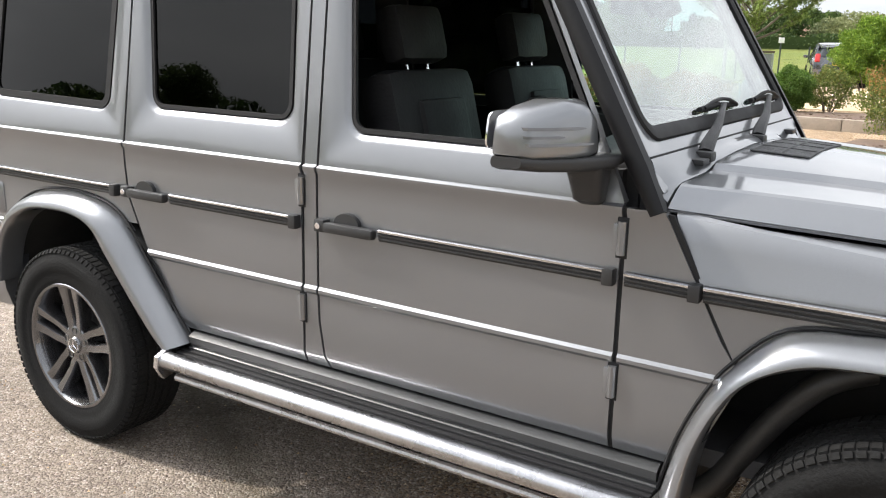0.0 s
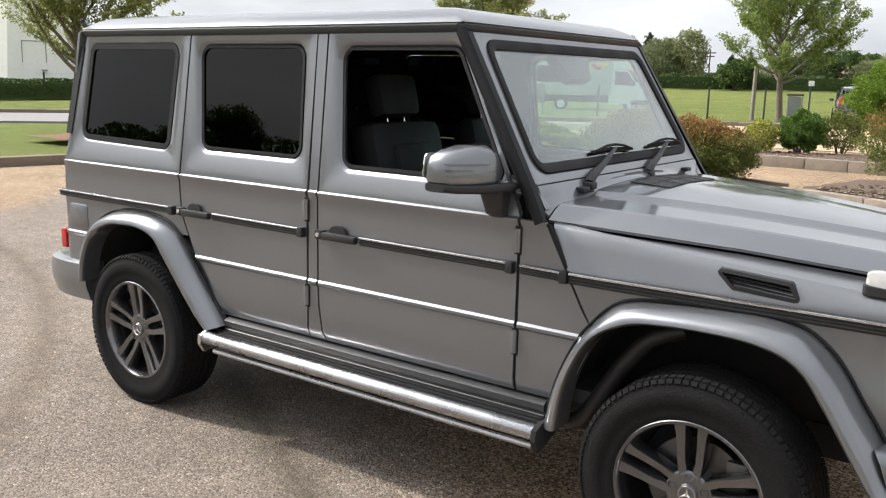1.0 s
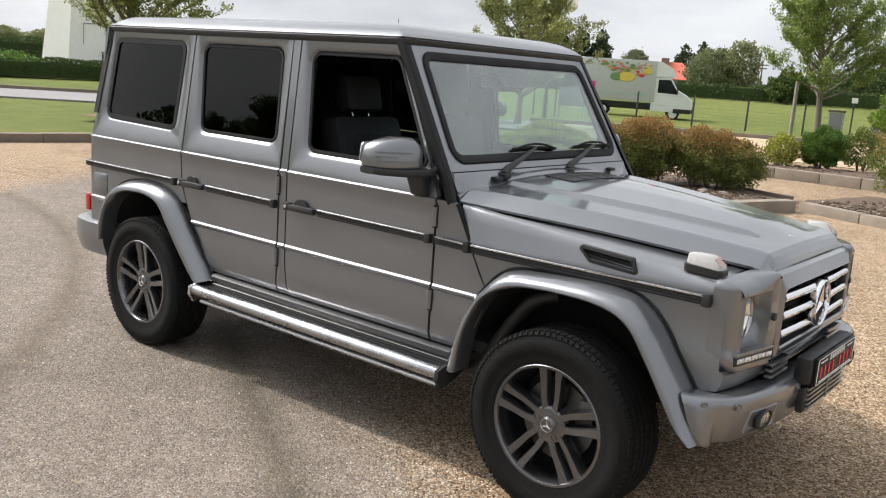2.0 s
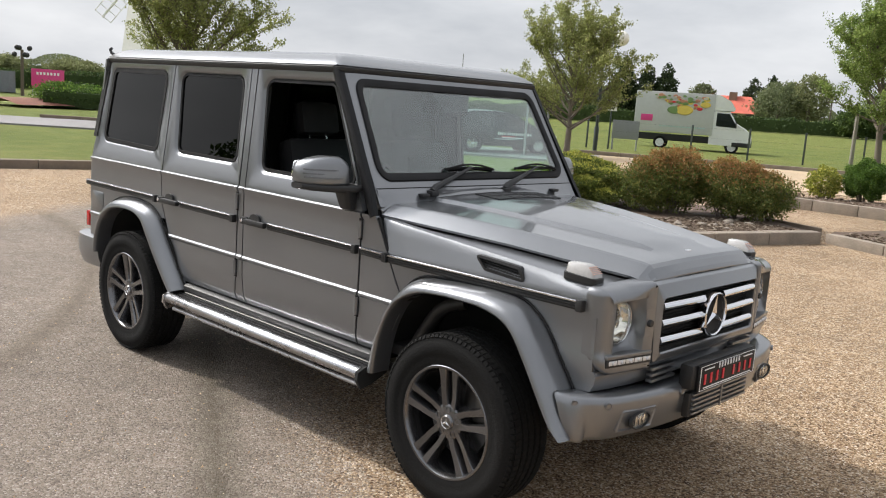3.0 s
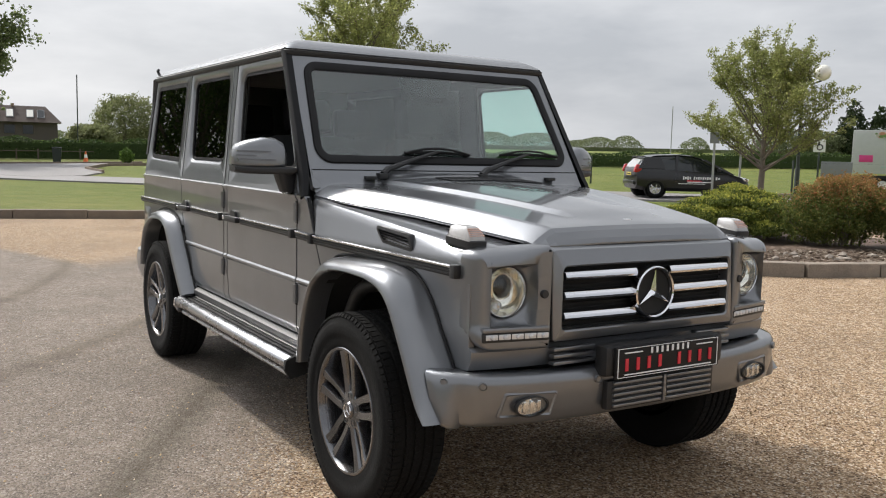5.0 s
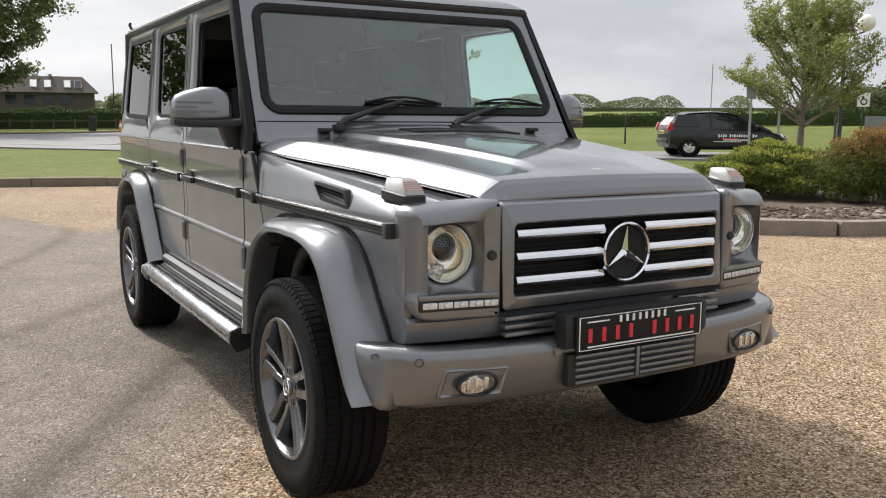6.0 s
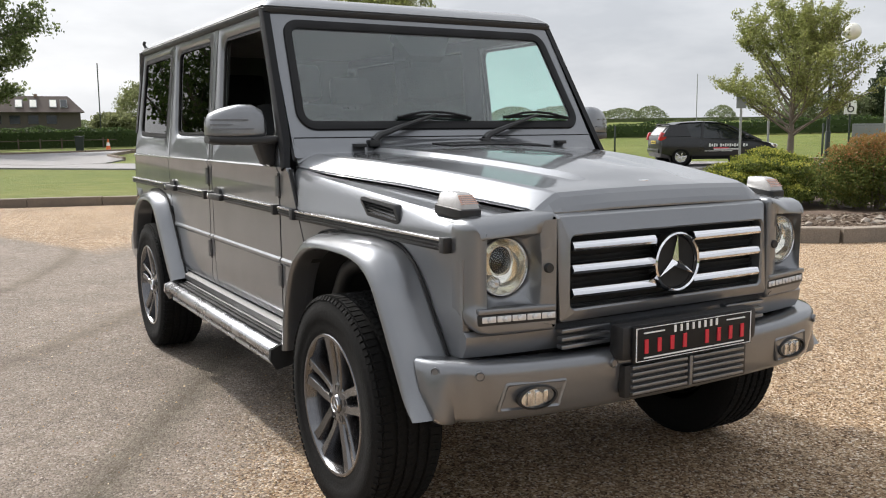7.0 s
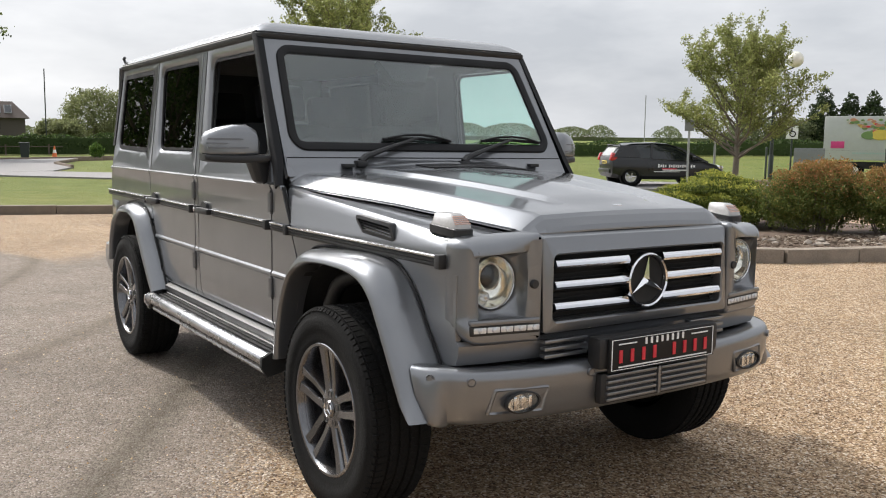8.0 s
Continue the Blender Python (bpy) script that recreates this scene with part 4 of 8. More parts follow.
def build_suv():
    suv = thing("off_road_car", "metallic grey boxy off-road car with alloy wheels parked on gravel", "car")
    for s in (-1, 1):
        # rear quarter with its window
        q = thing("rear_quarter", "", "")
        q.parent = suv
        bm = bmesh.new()
        xr = lambda z: lerp_at(REAR_DOOR_EDGE, z) - 0.005
        rear = lambda z: lerp_at([(0.6, -3.61), (1.0, -3.612), (1.19, -3.602), (1.87, -3.43)], z)
        rnd = lambda x, z: side_y(z) - max(0.0, 0.05 - (x - rear(z))) ** 2 * 14
        side_panel(bm, s, [0.90, 0.95] + [z for z in LOW_Z if z > 0.93], rear, xr, rnd, 24)
        side_panel(bm, s, [0.62, 0.70, 0.786, 0.795, 0.805, 0.814, 0.90], rear, lambda z: lerp_at([(0.6, -3.385), (0.67, -3.375), (0.86, -3.27), (0.93, -3.16)], z) + 0.01, rnd, 16)
        outer = fillet([(rear(1.196) + 0.05, 1.196), (xr(1.196), 1.196), (xr(1.846), 1.846), (rear(1.846) + 0.05, 1.846)], 0.004, 6)
        loop = fillet([(-3.415, 1.322), (-2.692, 1.308), (-2.640, 1.795), (-3.342, 1.795)], 0.05, 6)
        window_ring(bm, s, outer, loop)
        grid = [[Vector((rear(z) + k, s * (rnd(rear(z) + k, z)), z)) for k in np.linspace(0, 0.051, 6)] for z in (1.196, 1.4, 1.6, 1.846)]
        sheet(bm, grid)
        part("quarter_skin", bm, M_PAINT, q)
        bm = bmesh.new()
        seal_from(bm, s, inset(loop, -0.008), 0.026, 0.004)
        part("window_seal", bm, M_RUBBER, q, "black rubber window seal")
        bm = bmesh.new()
        glass_from(bm, s, inset(loop, 0.010), 0.012)
        part("window_pane", bm, M_TINT, q, "dark privacy glass")
        bm = bmesh.new()
        trim_strip(bm, s, -3.605, -2.640, 1.014, 1.014, cap1=True)
        part("trim_strip", bm, (M_ALU, M_BLACK, M_SILL), q, "black rub strip with bright ribs")
        bm = bmesh.new()
        flap = fillet([(-3.532, 0.832), (-3.372, 0.832), (-3.372, 0.962), (-3.532, 0.962)], 0.02, 4)
        loft(bm, [[Vector((p.x, s * (0.826 + k), p.y)) for p in (flap if j else inset(flap, 0.004))] for j, k in ((1, 0.0), (1, 0.006), (0, 0.0085))])
        part("fuel_flap", bm, M_PAINT, q)
        bm = bmesh.new()
        loft(bm, [[Vector((x, s * (side_y(z) + k), z)) for x, z in ((-3.548, 1.335), (-3.503, 1.335), (-3.402, 1.785), (-3.460, 1.795))] for k in (-0.05, 0.006)])
        part("vent_louvre", bm, M_BLACK, q, "black corner louvre")
        # doors and the pillar between them
        door(s, True, suv), door(s, False, suv)
        bm = bmesh.new()
        pill_l = lambda z: lerp_at([(0.55, -1.739), (1.85, -1.731)], z)
        pill_r = lambda z: lerp_at([(0.53, -1.642), (0.62, -1.675), (0.74, -1.687), (1.19, -1.688), (1.85, -1.679)], z)
        side_panel(bm, s, LOW_Z + [1.4, 1.6, 1.86], pill_l, pill_r, lambda x, z: side_y(z), 3)
        part("door_pillar", bm, M_PAINT, suv)
        # black strips added in the joints round the doors, for the shade deep inside
        p_f = lambda z: lerp_at([(0.53, -1.6385), (0.62, -1.6715), (0.74, -1.6835), (1.19, -1.6845), (1.85, -1.6755)], z)
        for fx, zt in ((lambda z: lerp_at(REAR_DOOR_EDGE, z), 1.845), (lambda z: lerp_at([(0.55, -1.7425), (1.85, -1.734)], z), 1.845), (p_f, 1.845), (lambda z: -0.695, 1.19)):
            bm = bmesh.new()
            rings = []
            for z in [0.545, 0.60, 0.70, 0.80, 0.90, 1.0, 1.1, 1.19] + ([1.4, 1.6, 1.845] if zt > 1.2 else []):
                rings.append([Vector((fx(z) + dx, s * (min(side_y(z), 0.83) - d), z)) for dx, d in ((-0.009, 0.016), (-0.009, 0.006), (0.009, 0.006), (0.009, 0.016))])
            loft(bm, rings)
            part("door_gap_shade", bm, M_RUBBER, suv)
        # the same black strip for shade in the joint behind the wing
        bm = bmesh.new()
        rings = []
        for z in np.linspace(0.84, 1.183, 6):
            rings.append([Vector((lerp_at([(0.84, -0.402), (1.183, -0.587)], z) + dx, s * (wing_y(-0.45) - d), z)) for dx, d in ((-0.010, 0.014), (-0.010, 0.004), (0.010, 0.004), (0.010, 0.014))])
        loft(bm, rings)
        part("wing_gap_shade", bm, M_RUBBER, suv)
        # sill
        bm = bmesh.new()
        rings = []
        for x in np.linspace(-2.28, -0.56, 8):
            rings.append([Vector((x, s * y, z)) for y, z in ((0.78, 0.545), (0.822, 0.54), (0.842, 0.528), (0.842, 0.505), (0.836, 0.50), (0.836, 0.492), (0.842, 0.488), (0.842, 0.47), (0.80, 0.455), (0.74, 0.455), (0.74, 0.545))])
        loft(bm, rings)
        part("sill", bm, M_SILL, suv, "dark ribbed sill")
        # scuttle panel ahead of the door
        bm = bmesh.new()
        edge = lambda z: lerp_at(SEAM, z) - 0.005 if z > 0.856 else lerp_at([(0.47, -0.535), (0.64, -0.455), (0.86, -0.36)], z)
        side_panel(bm, s, [z for z in LOW_Z if z < 1.19], lambda z: -0.690, edge, lambda x, z: side_y(z), 8)
        part("scuttle_panel", bm, M_PAINT, suv)
        bm = bmesh.new()
        trim_strip(bm, s, -0.682, -0.506, 1.012, 1.009, cap1=True)
        part("trim_strip", bm, (M_ALU, M_BLACK, M_SILL), suv, "short black rub strip")
        # wing
        wing = thing("front_wing", "", "")
        wing.parent = suv
        bm = bmesh.new()
        grid = []
        xs = np.linspace(0, 1, 26)
        ztop = lambda x: lerp_at([(-0.59, 1.181), (0.575, 1.068)], x)
        def wing_row(f):
            row = []
            for u in xs:
                z_seam = f(-0.56)[1]
                x0 = lerp_at(SEAM, min(z_seam, 1.183)) + 0.005
                x = x0 + (0.566 - x0) * u
                y, z = f(x)
                row.append(Vector((x, s * y, z)))
            return row
        fs = [lambda x: (hood_edge(x)[0] - 0.02, hood_edge(x)[1] - 0.020), lambda x: (hood_edge(x)[0] + 0.010, hood_edge(x)[1] - 0.010),
              lambda x: (wing_y(x) - 0.055, ztop(x) + 0.006), lambda x: (wing_y(x) - 0.036, ztop(x) + 0.001), lambda x: (wing_y(x) - 0.026, ztop(x) - 0.012),
              lambda x: (wing_y(x) - 0.016, ztop(x) * 0.6 + 1.035 * 0.4), lambda x: (wing_y(x) - 0.004, 1.040), lambda x: (wing_y(x), 1.028), lambda x: (wing_y(x), 0.985), lambda x: (wing_y(x), 0.955)]
        sheet(bm, [wing_row(f) for f in fs], lambda p: (0, -s * 0.015, -0.004))
        lower = lambda z: lerp_at([(0.58, 0.545), (0.66, 0.505), (0.758, 0.442), (0.838, 0.392), (0.905, 0.335), (0.953, 0.26)], z)
        side_panel(bm, s, [0.66, 0.72, 0.80, 0.806, 0.90, 0.955], lower, lambda z: 0.60, lambda x, z: wing_y(x) + (0.002 if 0.75 < z < 0.803 else 0), 6)
        side_panel(bm, s, [0.858, 0.90, 0.955], lambda z: lerp_at(SEAM, z) + 0.005, lambda z: lerp_at([(0.858, -0.35), (0.955, -0.26)], z), lambda x, z: wing_y(x), 3)
        part("wing_skin", bm, M_PAINT, wing)
        bm = bmesh.new()
        trim_strip(bm, s, -0.486, 0.530, 1.008, 0.992, 0.040, wing_y, False, True)
        part("trim_strip", bm, (M_ALU, M_BLACK, M_SILL), wing, "black rub strip with bright ribs")
        bm = bmesh.new()
        fr = fillet([(-0.012, 1.112), (0.052, 1.046), (0.262, 1.028), (0.228, 1.092)], 0.012, 3)
        def vy(p, d):
            return Vector((p.x, s * (wing_y(p.x) - 0.014 + d), p.y))
        loft(bm, [[vy(p, d) for p in q] for q, d in ((fr, -0.01), (fr, 0.014), (inset(fr, 0.012), 0.016), (inset(fr, 0.014), -0.012))], True, True)
        for k in range(5):
            t = 0.16 + 0.17 * k
            a = Vector((-0.012, 1.112)).lerp(Vector((0.052, 1.046)), t) + Vector((0.012, 0))
            b = Vector((0.228, 1.092)).lerp(Vector((0.262, 1.028)), t) - Vector((0.012, 0))
            loft(bm, [[vy(p + Vector((0, h)), d) for d, h in ((0.012, -0.001), (0.010, -0.004), (-0.014, 0.006), (-0.014, 0.009))] for p in (a, b)])
        part("wing_vent", bm, M_BLACK, wing, "black slatted wing vent")
        # indicator on the wing
        ind = thing("indicator", "", "")
        ind.parent = suv
        bm = bmesh.new()
        base = fillet([(0.412, 0.652), (0.556, 0.642), (0.556, 0.718), (0.412, 0.737)], 0.016, 3)
        zb = lambda x: lerp_at([(-0.59, 1.185), (0.575, 1.076)], x)
        loft(bm, [[Vector((p.x, s * p.y, zb(p.x) + h)) for p in q] for q, h in ((base, -0.01), (base, 0.016), (inset(base, 0.006), 0.02))])
        part("indicator_base", bm, M_BLACK, ind)
        bm = bmesh.new()
        cx, cy = 0.475, 0.684
        loft(bm, [[Vector((cx + dx + (p.x - cx) * k, s * (cy + (p.y - cy) * k), zb(0.48) + h)) for p in base] for k, h, dx in ((0.94, 0.012, 0.0), (0.90, 0.024, 0.0), (0.66, 0.056, -0.014), (0.55, 0.060, -0.016), (0.2, 0.062, -0.016))])
        part("indicator_lens", bm, M_INDLENS, ind, "frosted clear indicator lens")
        bm = bmesh.new()
        for i in range(8):
            for j in range(5):
                h = 0.028 + 0.0056 * j
                box(bm, (0.5475 - 1.05 * (h - 0.024), s * (cy - 0.0015 + (i - 3.5) * (0.0078 - 0.0003 * j)), zb(0.48) + h), (0.005, 0.0056, 0.0036), 0.001, turn("Y", -44))
        part("indicator_ribs", bm, M_AMBER, ind, "pale orange lens ribs")
        # headlight panel
        hp = thing("headlight", "", "")
        hp.parent = suv
        bm = bmesh.new()
        outer = dense_loop(fillet([(0.462, 0.728), (0.748, 0.728), (0.748, 1.070), (0.462, 1.090)], [0.02, 0.075, 0.035, 0.02], 8), 0.014)
        c = Vector((0.611, 0.925))
        def circ(r):
            out = []
            for p in outer:
                q = (p - c).normalized()
                out.append(c + q * r)
            return out
        rings = []
        w_of = [0.25 + 0.75 * max(0.0, min(1.0, (o_.x - 0.48) / 0.12)) * max(0.0, min(1.0, (o_.y - 0.74) / 0.08)) for o_ in outer]
        lean = lambda p: (0.748 - p.x) * 0.19
        for d, x in ((0.0, 0.545), (0.0, 0.566), (0.004, 0.588), (0.012, 0.609), (0.024, 0.626), (0.038, 0.636), (0.052, 0.640)):
            rings.append([Vector((0.640 - (0.640 - x) * (w if x > 0.56 else 1.0) + lean(o_), s * (o_.x + (p.x - o_.x) * w), o_.y + (p.y - o_.y) * w)) for p, o_, w in zip(inset(outer, d) if d else outer, outer, w_of)])
        for k, d in ((0.06, 0.001), (0.2, 0.007), (0.36, 0.018), (0.52, 0.031), (0.68, 0.042), (0.82, 0.049), (0.93, 0.052)):
            rings.append([Vector((0.640 + lean(p) - d * (0.45 + 0.55 * max(0.0, min(1.0, (0.74 - p.x) / 0.14))), s * p.x, p.y)) for p in ((1 - k) * a + k * b for a, b in zip(inset(outer, 0.056), circ(0.0915)))])
        rings.append([Vector((0.607, s * p.x, p.y)) for p in circ(0.0900)])
        rings.append([Vector((0.580, s * p.x, p.y)) for p in circ(0.0890)])
        loft(bm, rings, True, False)
        part("headlight_panel", bm, M_PAINT, hp, smooth=62)
        bm = bmesh.new()
        at = (-0.005, s * 0.611, 0.925)
        lathe(bm, [(0.083, 0.616), (0.076, 0.600), (0.064, 0.582), (0.040, 0.571), (0.0, 0.568)], 36, "x", at)
        part("reflector", bm, M_REFL, hp, "silver lamp reflector")
        bm = bmesh.new()
        lathe(bm, [(0.0885, 0.600), (0.089, 0.622), (0.0865, 0.626), (0.083, 0.622), (0.0815, 0.612)], 40, "x", at)
        part("lamp_bezel", bm, M_CHROME, hp, "thin chrome lamp bezel")
        bm = bmesh.new()
        zc = (-0.005, s * 0.611, 0.943)
        lathe(bm, [(0.045, 0.566), (0.047, 0.606), (0.044, 0.611), (0.039, 0.606), (0.035, 0.592)], 28, "x", zc)
        part("lamp_ring", bm, M_REFL, hp)
        bm = bmesh.new()
        lathe(bm, [(0.035, 0.590), (0.031, 0.600), (0.018, 0.607), (0.0, 0.609)], 24, "x", zc)
        part("projector_lens", bm, M_GLOSSBLACK, hp, "dark glass projector lens")
        bm = bmesh.new()
        lathe(bm, [(0.018, 0.568), (0.016, 0.590), (0.010, 0.598), (0.0, 0.600)], 20, "x", (-0.005, s * 0.616, 0.873))
        part("side_bulb", bm, M_ALU, hp)
        bm = bmesh.new()
        lathe(bm, [(0.083, 0.620), (0.077, 0.631), (0.05, 0.641), (0.0, 0.646)], 36, "x", at)
        part("headlight_glass", bm, M_LENS, hp, "clear round headlight glass")
        bm = bmesh.new()
        lathe(bm, [(0.0, 0.673), (0.013, 0.673), (0.015, 0.670), (0.015, 0.64)], 16, "x", (0.026, s * 0.497, 0.922))
        part("washer_cap", bm, M_BLACK, hp)
        bm = bmesh.new()
        box(bm, (0.642, s * 0.592, 0.803), (0.070, 0.254, 0.018), 0.007, turn("Z", s * 10.8))
        part("lamp_sill", bm, M_PAINT, hp)
        bm = bmesh.new()
        box(bm, (0.648, s * 0.591, 0.777), (0.050, 0.254, 0.034), 0.006, turn("Z", s * 10.8))
        part("light_strip_housing", bm, M_BLACK, hp)
        for k in range(5):
            bm = bmesh.new()
            box(bm, (0.687 - 0.0090 * k, s * (0.496 + 0.0475 * k), 0.779), (0.012, 0.046, 0.020), 0.004, turn("Z", s * 10.8))
            lathe(bm, [(0.009, 0.669), (0.007, 0.675), (0.0, 0.677)], 12, "x", (0.023 - 0.0090 * k, s * (0.496 + 0.0475 * k), 0.779))
            part("daytime_led", bm, M_LED, hp, "white daytime running light")
        # tail
        bm = bmesh.new()
        box(bm, (-3.628, s * 0.775, 0.752), (0.05, 0.10, 0.11), 0.012)
        part("tail_light", bm, M_RED, suv, "red tail light")
        # arches, wheels, step
        arch(s, ARCH_F, suv, 0.0, wing_y), arch(s, ARCH_R, suv, -2.87, lambda x: Y_LOW)
        wheel(suv, 0.004, s), wheel(suv, -2.87, s)
        side_step(s, suv)
        # A-pillar moulding
        bm = bmesh.new()
        rings = []
        for t in np.linspace(0, 1, 8):
            p = Vector((-0.606, 0, 1.186)).lerp(Vector((-1.018, 0, 1.872)), t)
            y = side_y(max(p.z, 1.0))
            w = 0.58 if t == 0 else 0.78
            rings.append([Vector((p.x + dx * (w if dx > 0 else w + 0.22), s * (y + dy * w), p.z + dz * (w if dx > 0 else w + 0.22))) for dx, dy, dz in ((-0.030, -0.02, -0.016), (-0.029, 0.006, -0.015), (-0.022, 0.016, -0.011), (-0.008, 0.021, -0.004), (0.008, 0.018, 0.003), (0.018, 0.008, 0.009), (0.020, -0.03, 0.010))])
        loft(bm, rings)
        part("pillar_moulding", bm, M_MOULD, suv, "black windscreen pillar moulding")
        # wiper
        wp = thing("wiper", "", "")
        wp.parent = suv
        py = -0.435 if s < 0 else 0.130
        scr = lambda z, d=0.0: -0.600 - 0.593 * (z - 1.19) + d
        bm = bmesh.new()
        tube(bm, [(scr(1.298, 0.030), py + 0.01, 1.290), (scr(1.312, 0.036), py + 0.035, 1.312), (scr(1.35, 0.045), py + 0.16, 1.352), (scr(1.40, 0.035), py + 0.345, 1.402)], [0.021, 0.021, 0.014, 0.008], 8, flat=0.75)
        box(bm, (scr(1.285, 0.024), py + 0.005, 1.280), (0.05, 0.05, 0.03), 0.01)
        part("wiper_arm", bm, M_BLACK, wp)
        bm = bmesh.new()
        tube(bm, [(scr(1.392, 0.012), py + 0.165, 1.392), (scr(1.398, 0.014), py + 0.345, 1.398), (scr(1.390, 0.012), py + 0.545, 1.388)], 0.008, 6)
        tube(bm, [(scr(1.395, 0.02), py + 0.19, 1.396), (scr(1.41, 0.032), py + 0.27, 1.412), (scr(1.414, 0.034), py + 0.35, 1.416), (scr(1.41, 0.032), py + 0.43, 1.410), (scr(1.392, 0.02), py + 0.52, 1.392)], 0.006, 6)
        part("wiper_blade", bm, M_RUBBER, wp)
        bm = bmesh.new()
        box(bm, (-0.628, -0.495 if s < 0 else 0.565, 1.272), (0.040, 0.055, 0.016), 0.004)
        part("washer_nozzle", bm, M_BLACK, suv)
        # mirror
        mr = thing("door_mirror", "", "", Matrix.Translation((0.022, 0, 0)))
        mr.parent = suv
        bm = bmesh.new()
        rings = []
        for y, xc, w, z0, z1 in ((0.845, -0.842, 0.08, 1.320, 1.395), (0.860, -0.844, 0.118, 1.313, 1.425), (0.90, -0.852, 0.138, 1.311, 1.447), (0.955, -0.872, 0.142, 1.311, 1.445), (1.01, -0.898, 0.132, 1.312, 1.430), (1.045, -0.918, 0.112, 1.313, 1.412), (1.062, -0.93, 0.07, 1.32, 1.385)):
            loop = fillet([(xc - w / 2, z0), (xc + w / 2, z0), (xc + w * 0.40, z1), (xc - w * 0.42, z1)], [0.008, 0.014, 0.045, 0.02], 4)
            rings.append([Vector((p.x, s * y, p.y)) for p in loop])
        loft(bm, rings)
        part("mirror_shell", bm, M_PAINT, mr)
        bm = bmesh.new()
        rings = []
        for y, xc, w, z0, z1 in ((0.80, -0.80, 0.13, 1.29, 1.316), (0.85, -0.825, 0.16, 1.276, 1.314), (0.95, -0.868, 0.150, 1.276, 1.313), (1.03, -0.908, 0.125, 1.280, 1.314), (1.062, -0.928, 0.08, 1.288, 1.316)):
            loop = fillet([(xc - w / 2, z0), (xc + w / 2, z0 + 0.004), (xc + w / 2, z1), (xc - w / 2, z1)], 0.01, 3)
            rings.append([Vector((p.x, s * y, p.y)) for p in loop])
        loft(bm, rings)
        rings = []
        for z, w, d in ((1.188, 0.055, 0.035), (1.20, 0.078, 0.055), (1.24, 0.086, 0.07), (1.285, 0.10, 0.085)):
            loop = fillet([(-0.81 - w / 2, 0.815), (-0.81 + w / 2, 0.815), (-0.81 + w / 2, 0.815 + d), (-0.81 - w / 2, 0.815 + d)], 0.02, 3)
            rings.append([Vector((p.x, s * p.y, z)) for p in loop])
        loft(bm, rings)
        part("mirror_foot", bm, M_BLACK, mr, "black plastic mirror foot")
        bm = bmesh.new()
        for z0, h, y0, y1 in ((1.382, 0.007, 0.925, 1.054), (1.363, 0.006, 0.985, 1.056), (1.345, 0.007, 0.905, 1.054)):
            rings = []
            for t in np.linspace(0, 1, 7):
                y = y0 + (y1 - y0) * t
                xf = lerp_at([(0.90, -0.781), (0.955, -0.799), (1.01, -0.832), (1.045, -0.862), (1.062, -0.888)], y) + 0.004 - (z0 - 1.34) * 0.16
                hh = h * (0.35 if t == 0 else 1.0)
                rings.append([Vector((xf + dx, s * y, z0 + e)) for dx, e in ((-0.02, -hh / 2), (0.001, -hh / 2), (0.0, hh / 2), (-0.02, hh / 2))])
            loft(bm, rings)
        part("mirror_indicator", bm, plain_grey, mr, "smoky arrow-shaped indicator lens")
        bm = bmesh.new()
        loop = fillet([(0.865, 1.325), (1.045, 1.325), (1.035, 1.415), (0.875, 1.425)], 0.02, 4)
        loft(bm, [[Vector((x - (p.x - 0.86) * 0.42, s * p.x, p.y)) for p in loop] for x in (-0.915, -0.92)])
        part("mirror_glass", bm, M_CHROME, mr, "mirror glass")
    # bonnet
    bonnet = thing("bonnet", "", "")
    bonnet.parent = suv
    bm = bmesh.new()
    grid, profiles = [], []
    xs = list(np.linspace(-0.605, 0.50, 22)) + [0.545, 0.585, 0.612, 0.628, 0.645, 0.652]
    for x in xs:
        ye, ze = hood_edge(x)
        lipz = ze + 0.013
        yr = lerp_at([(-0.6, 0.41), (0.48, 0.19)], x)
        rise = lerp_at([(-0.6, 1.0), (0.44, 1.0), (0.53, 0.12), (0.57, 0.0)], x)
        u = (x + 0.6) / 1.1
        zr = 1.243 - 0.036 * u - 0.048 * u * u
        dome = lerp_at([(-0.6, 0.012), (0.4, 0.006)], x)
        drop = lerp_at([(0.585, 0.0), (0.612, 0.004), (0.628, 0.016), (0.645, 0.040), (0.652, 0.056)], x)
        crown = lerp_at([(0.50, 1.0), (0.63, 0.0)], x)
        prof = [(ye, ze + 0.002), (ye + 0.002, ze + 0.006), (ye, lipz - 0.006), (ye - 0.006, lipz - 0.001)]
        ys = ye - 0.078
        for t in (0.1, 0.5, 0.9):
            prof.append((ye - 0.006 + (ys - ye + 0.006) * t, lipz - 0.001 + (zr - 0.003 - lipz + 0.001) * t + 0.0022 * math.sin(math.pi * t)))
        prof.append((ys - 0.008, zr - 0.002))
        prof += [(yr + 0.055, zr + 0.002), (yr + 0.038, zr + 0.003), (yr + 0.010, zr + 0.003 + 0.016 * rise), (yr - 0.004, zr + 0.003 + 0.0175 * rise), (yr * 0.5, zr + 0.018 * rise + 0.0035 + (0.0005 + 0.75 * dome) * crown), (0.0, zr + 0.018 * rise + 0.0035 + (0.0025 + dome) * crown)]
        profiles.append((x, sorted(prof)))
        row = [Vector((x, -y, max(z - drop, ze))) for y, z in prof] + [Vector((x, y, max(z - drop, ze))) for y, z in prof[-2::-1]]
        grid.append(row)
    sheet(bm, grid, (0, 0, -0.006))
    part("bonnet_skin", bm, M_PAINT, bonnet, smooth=10)
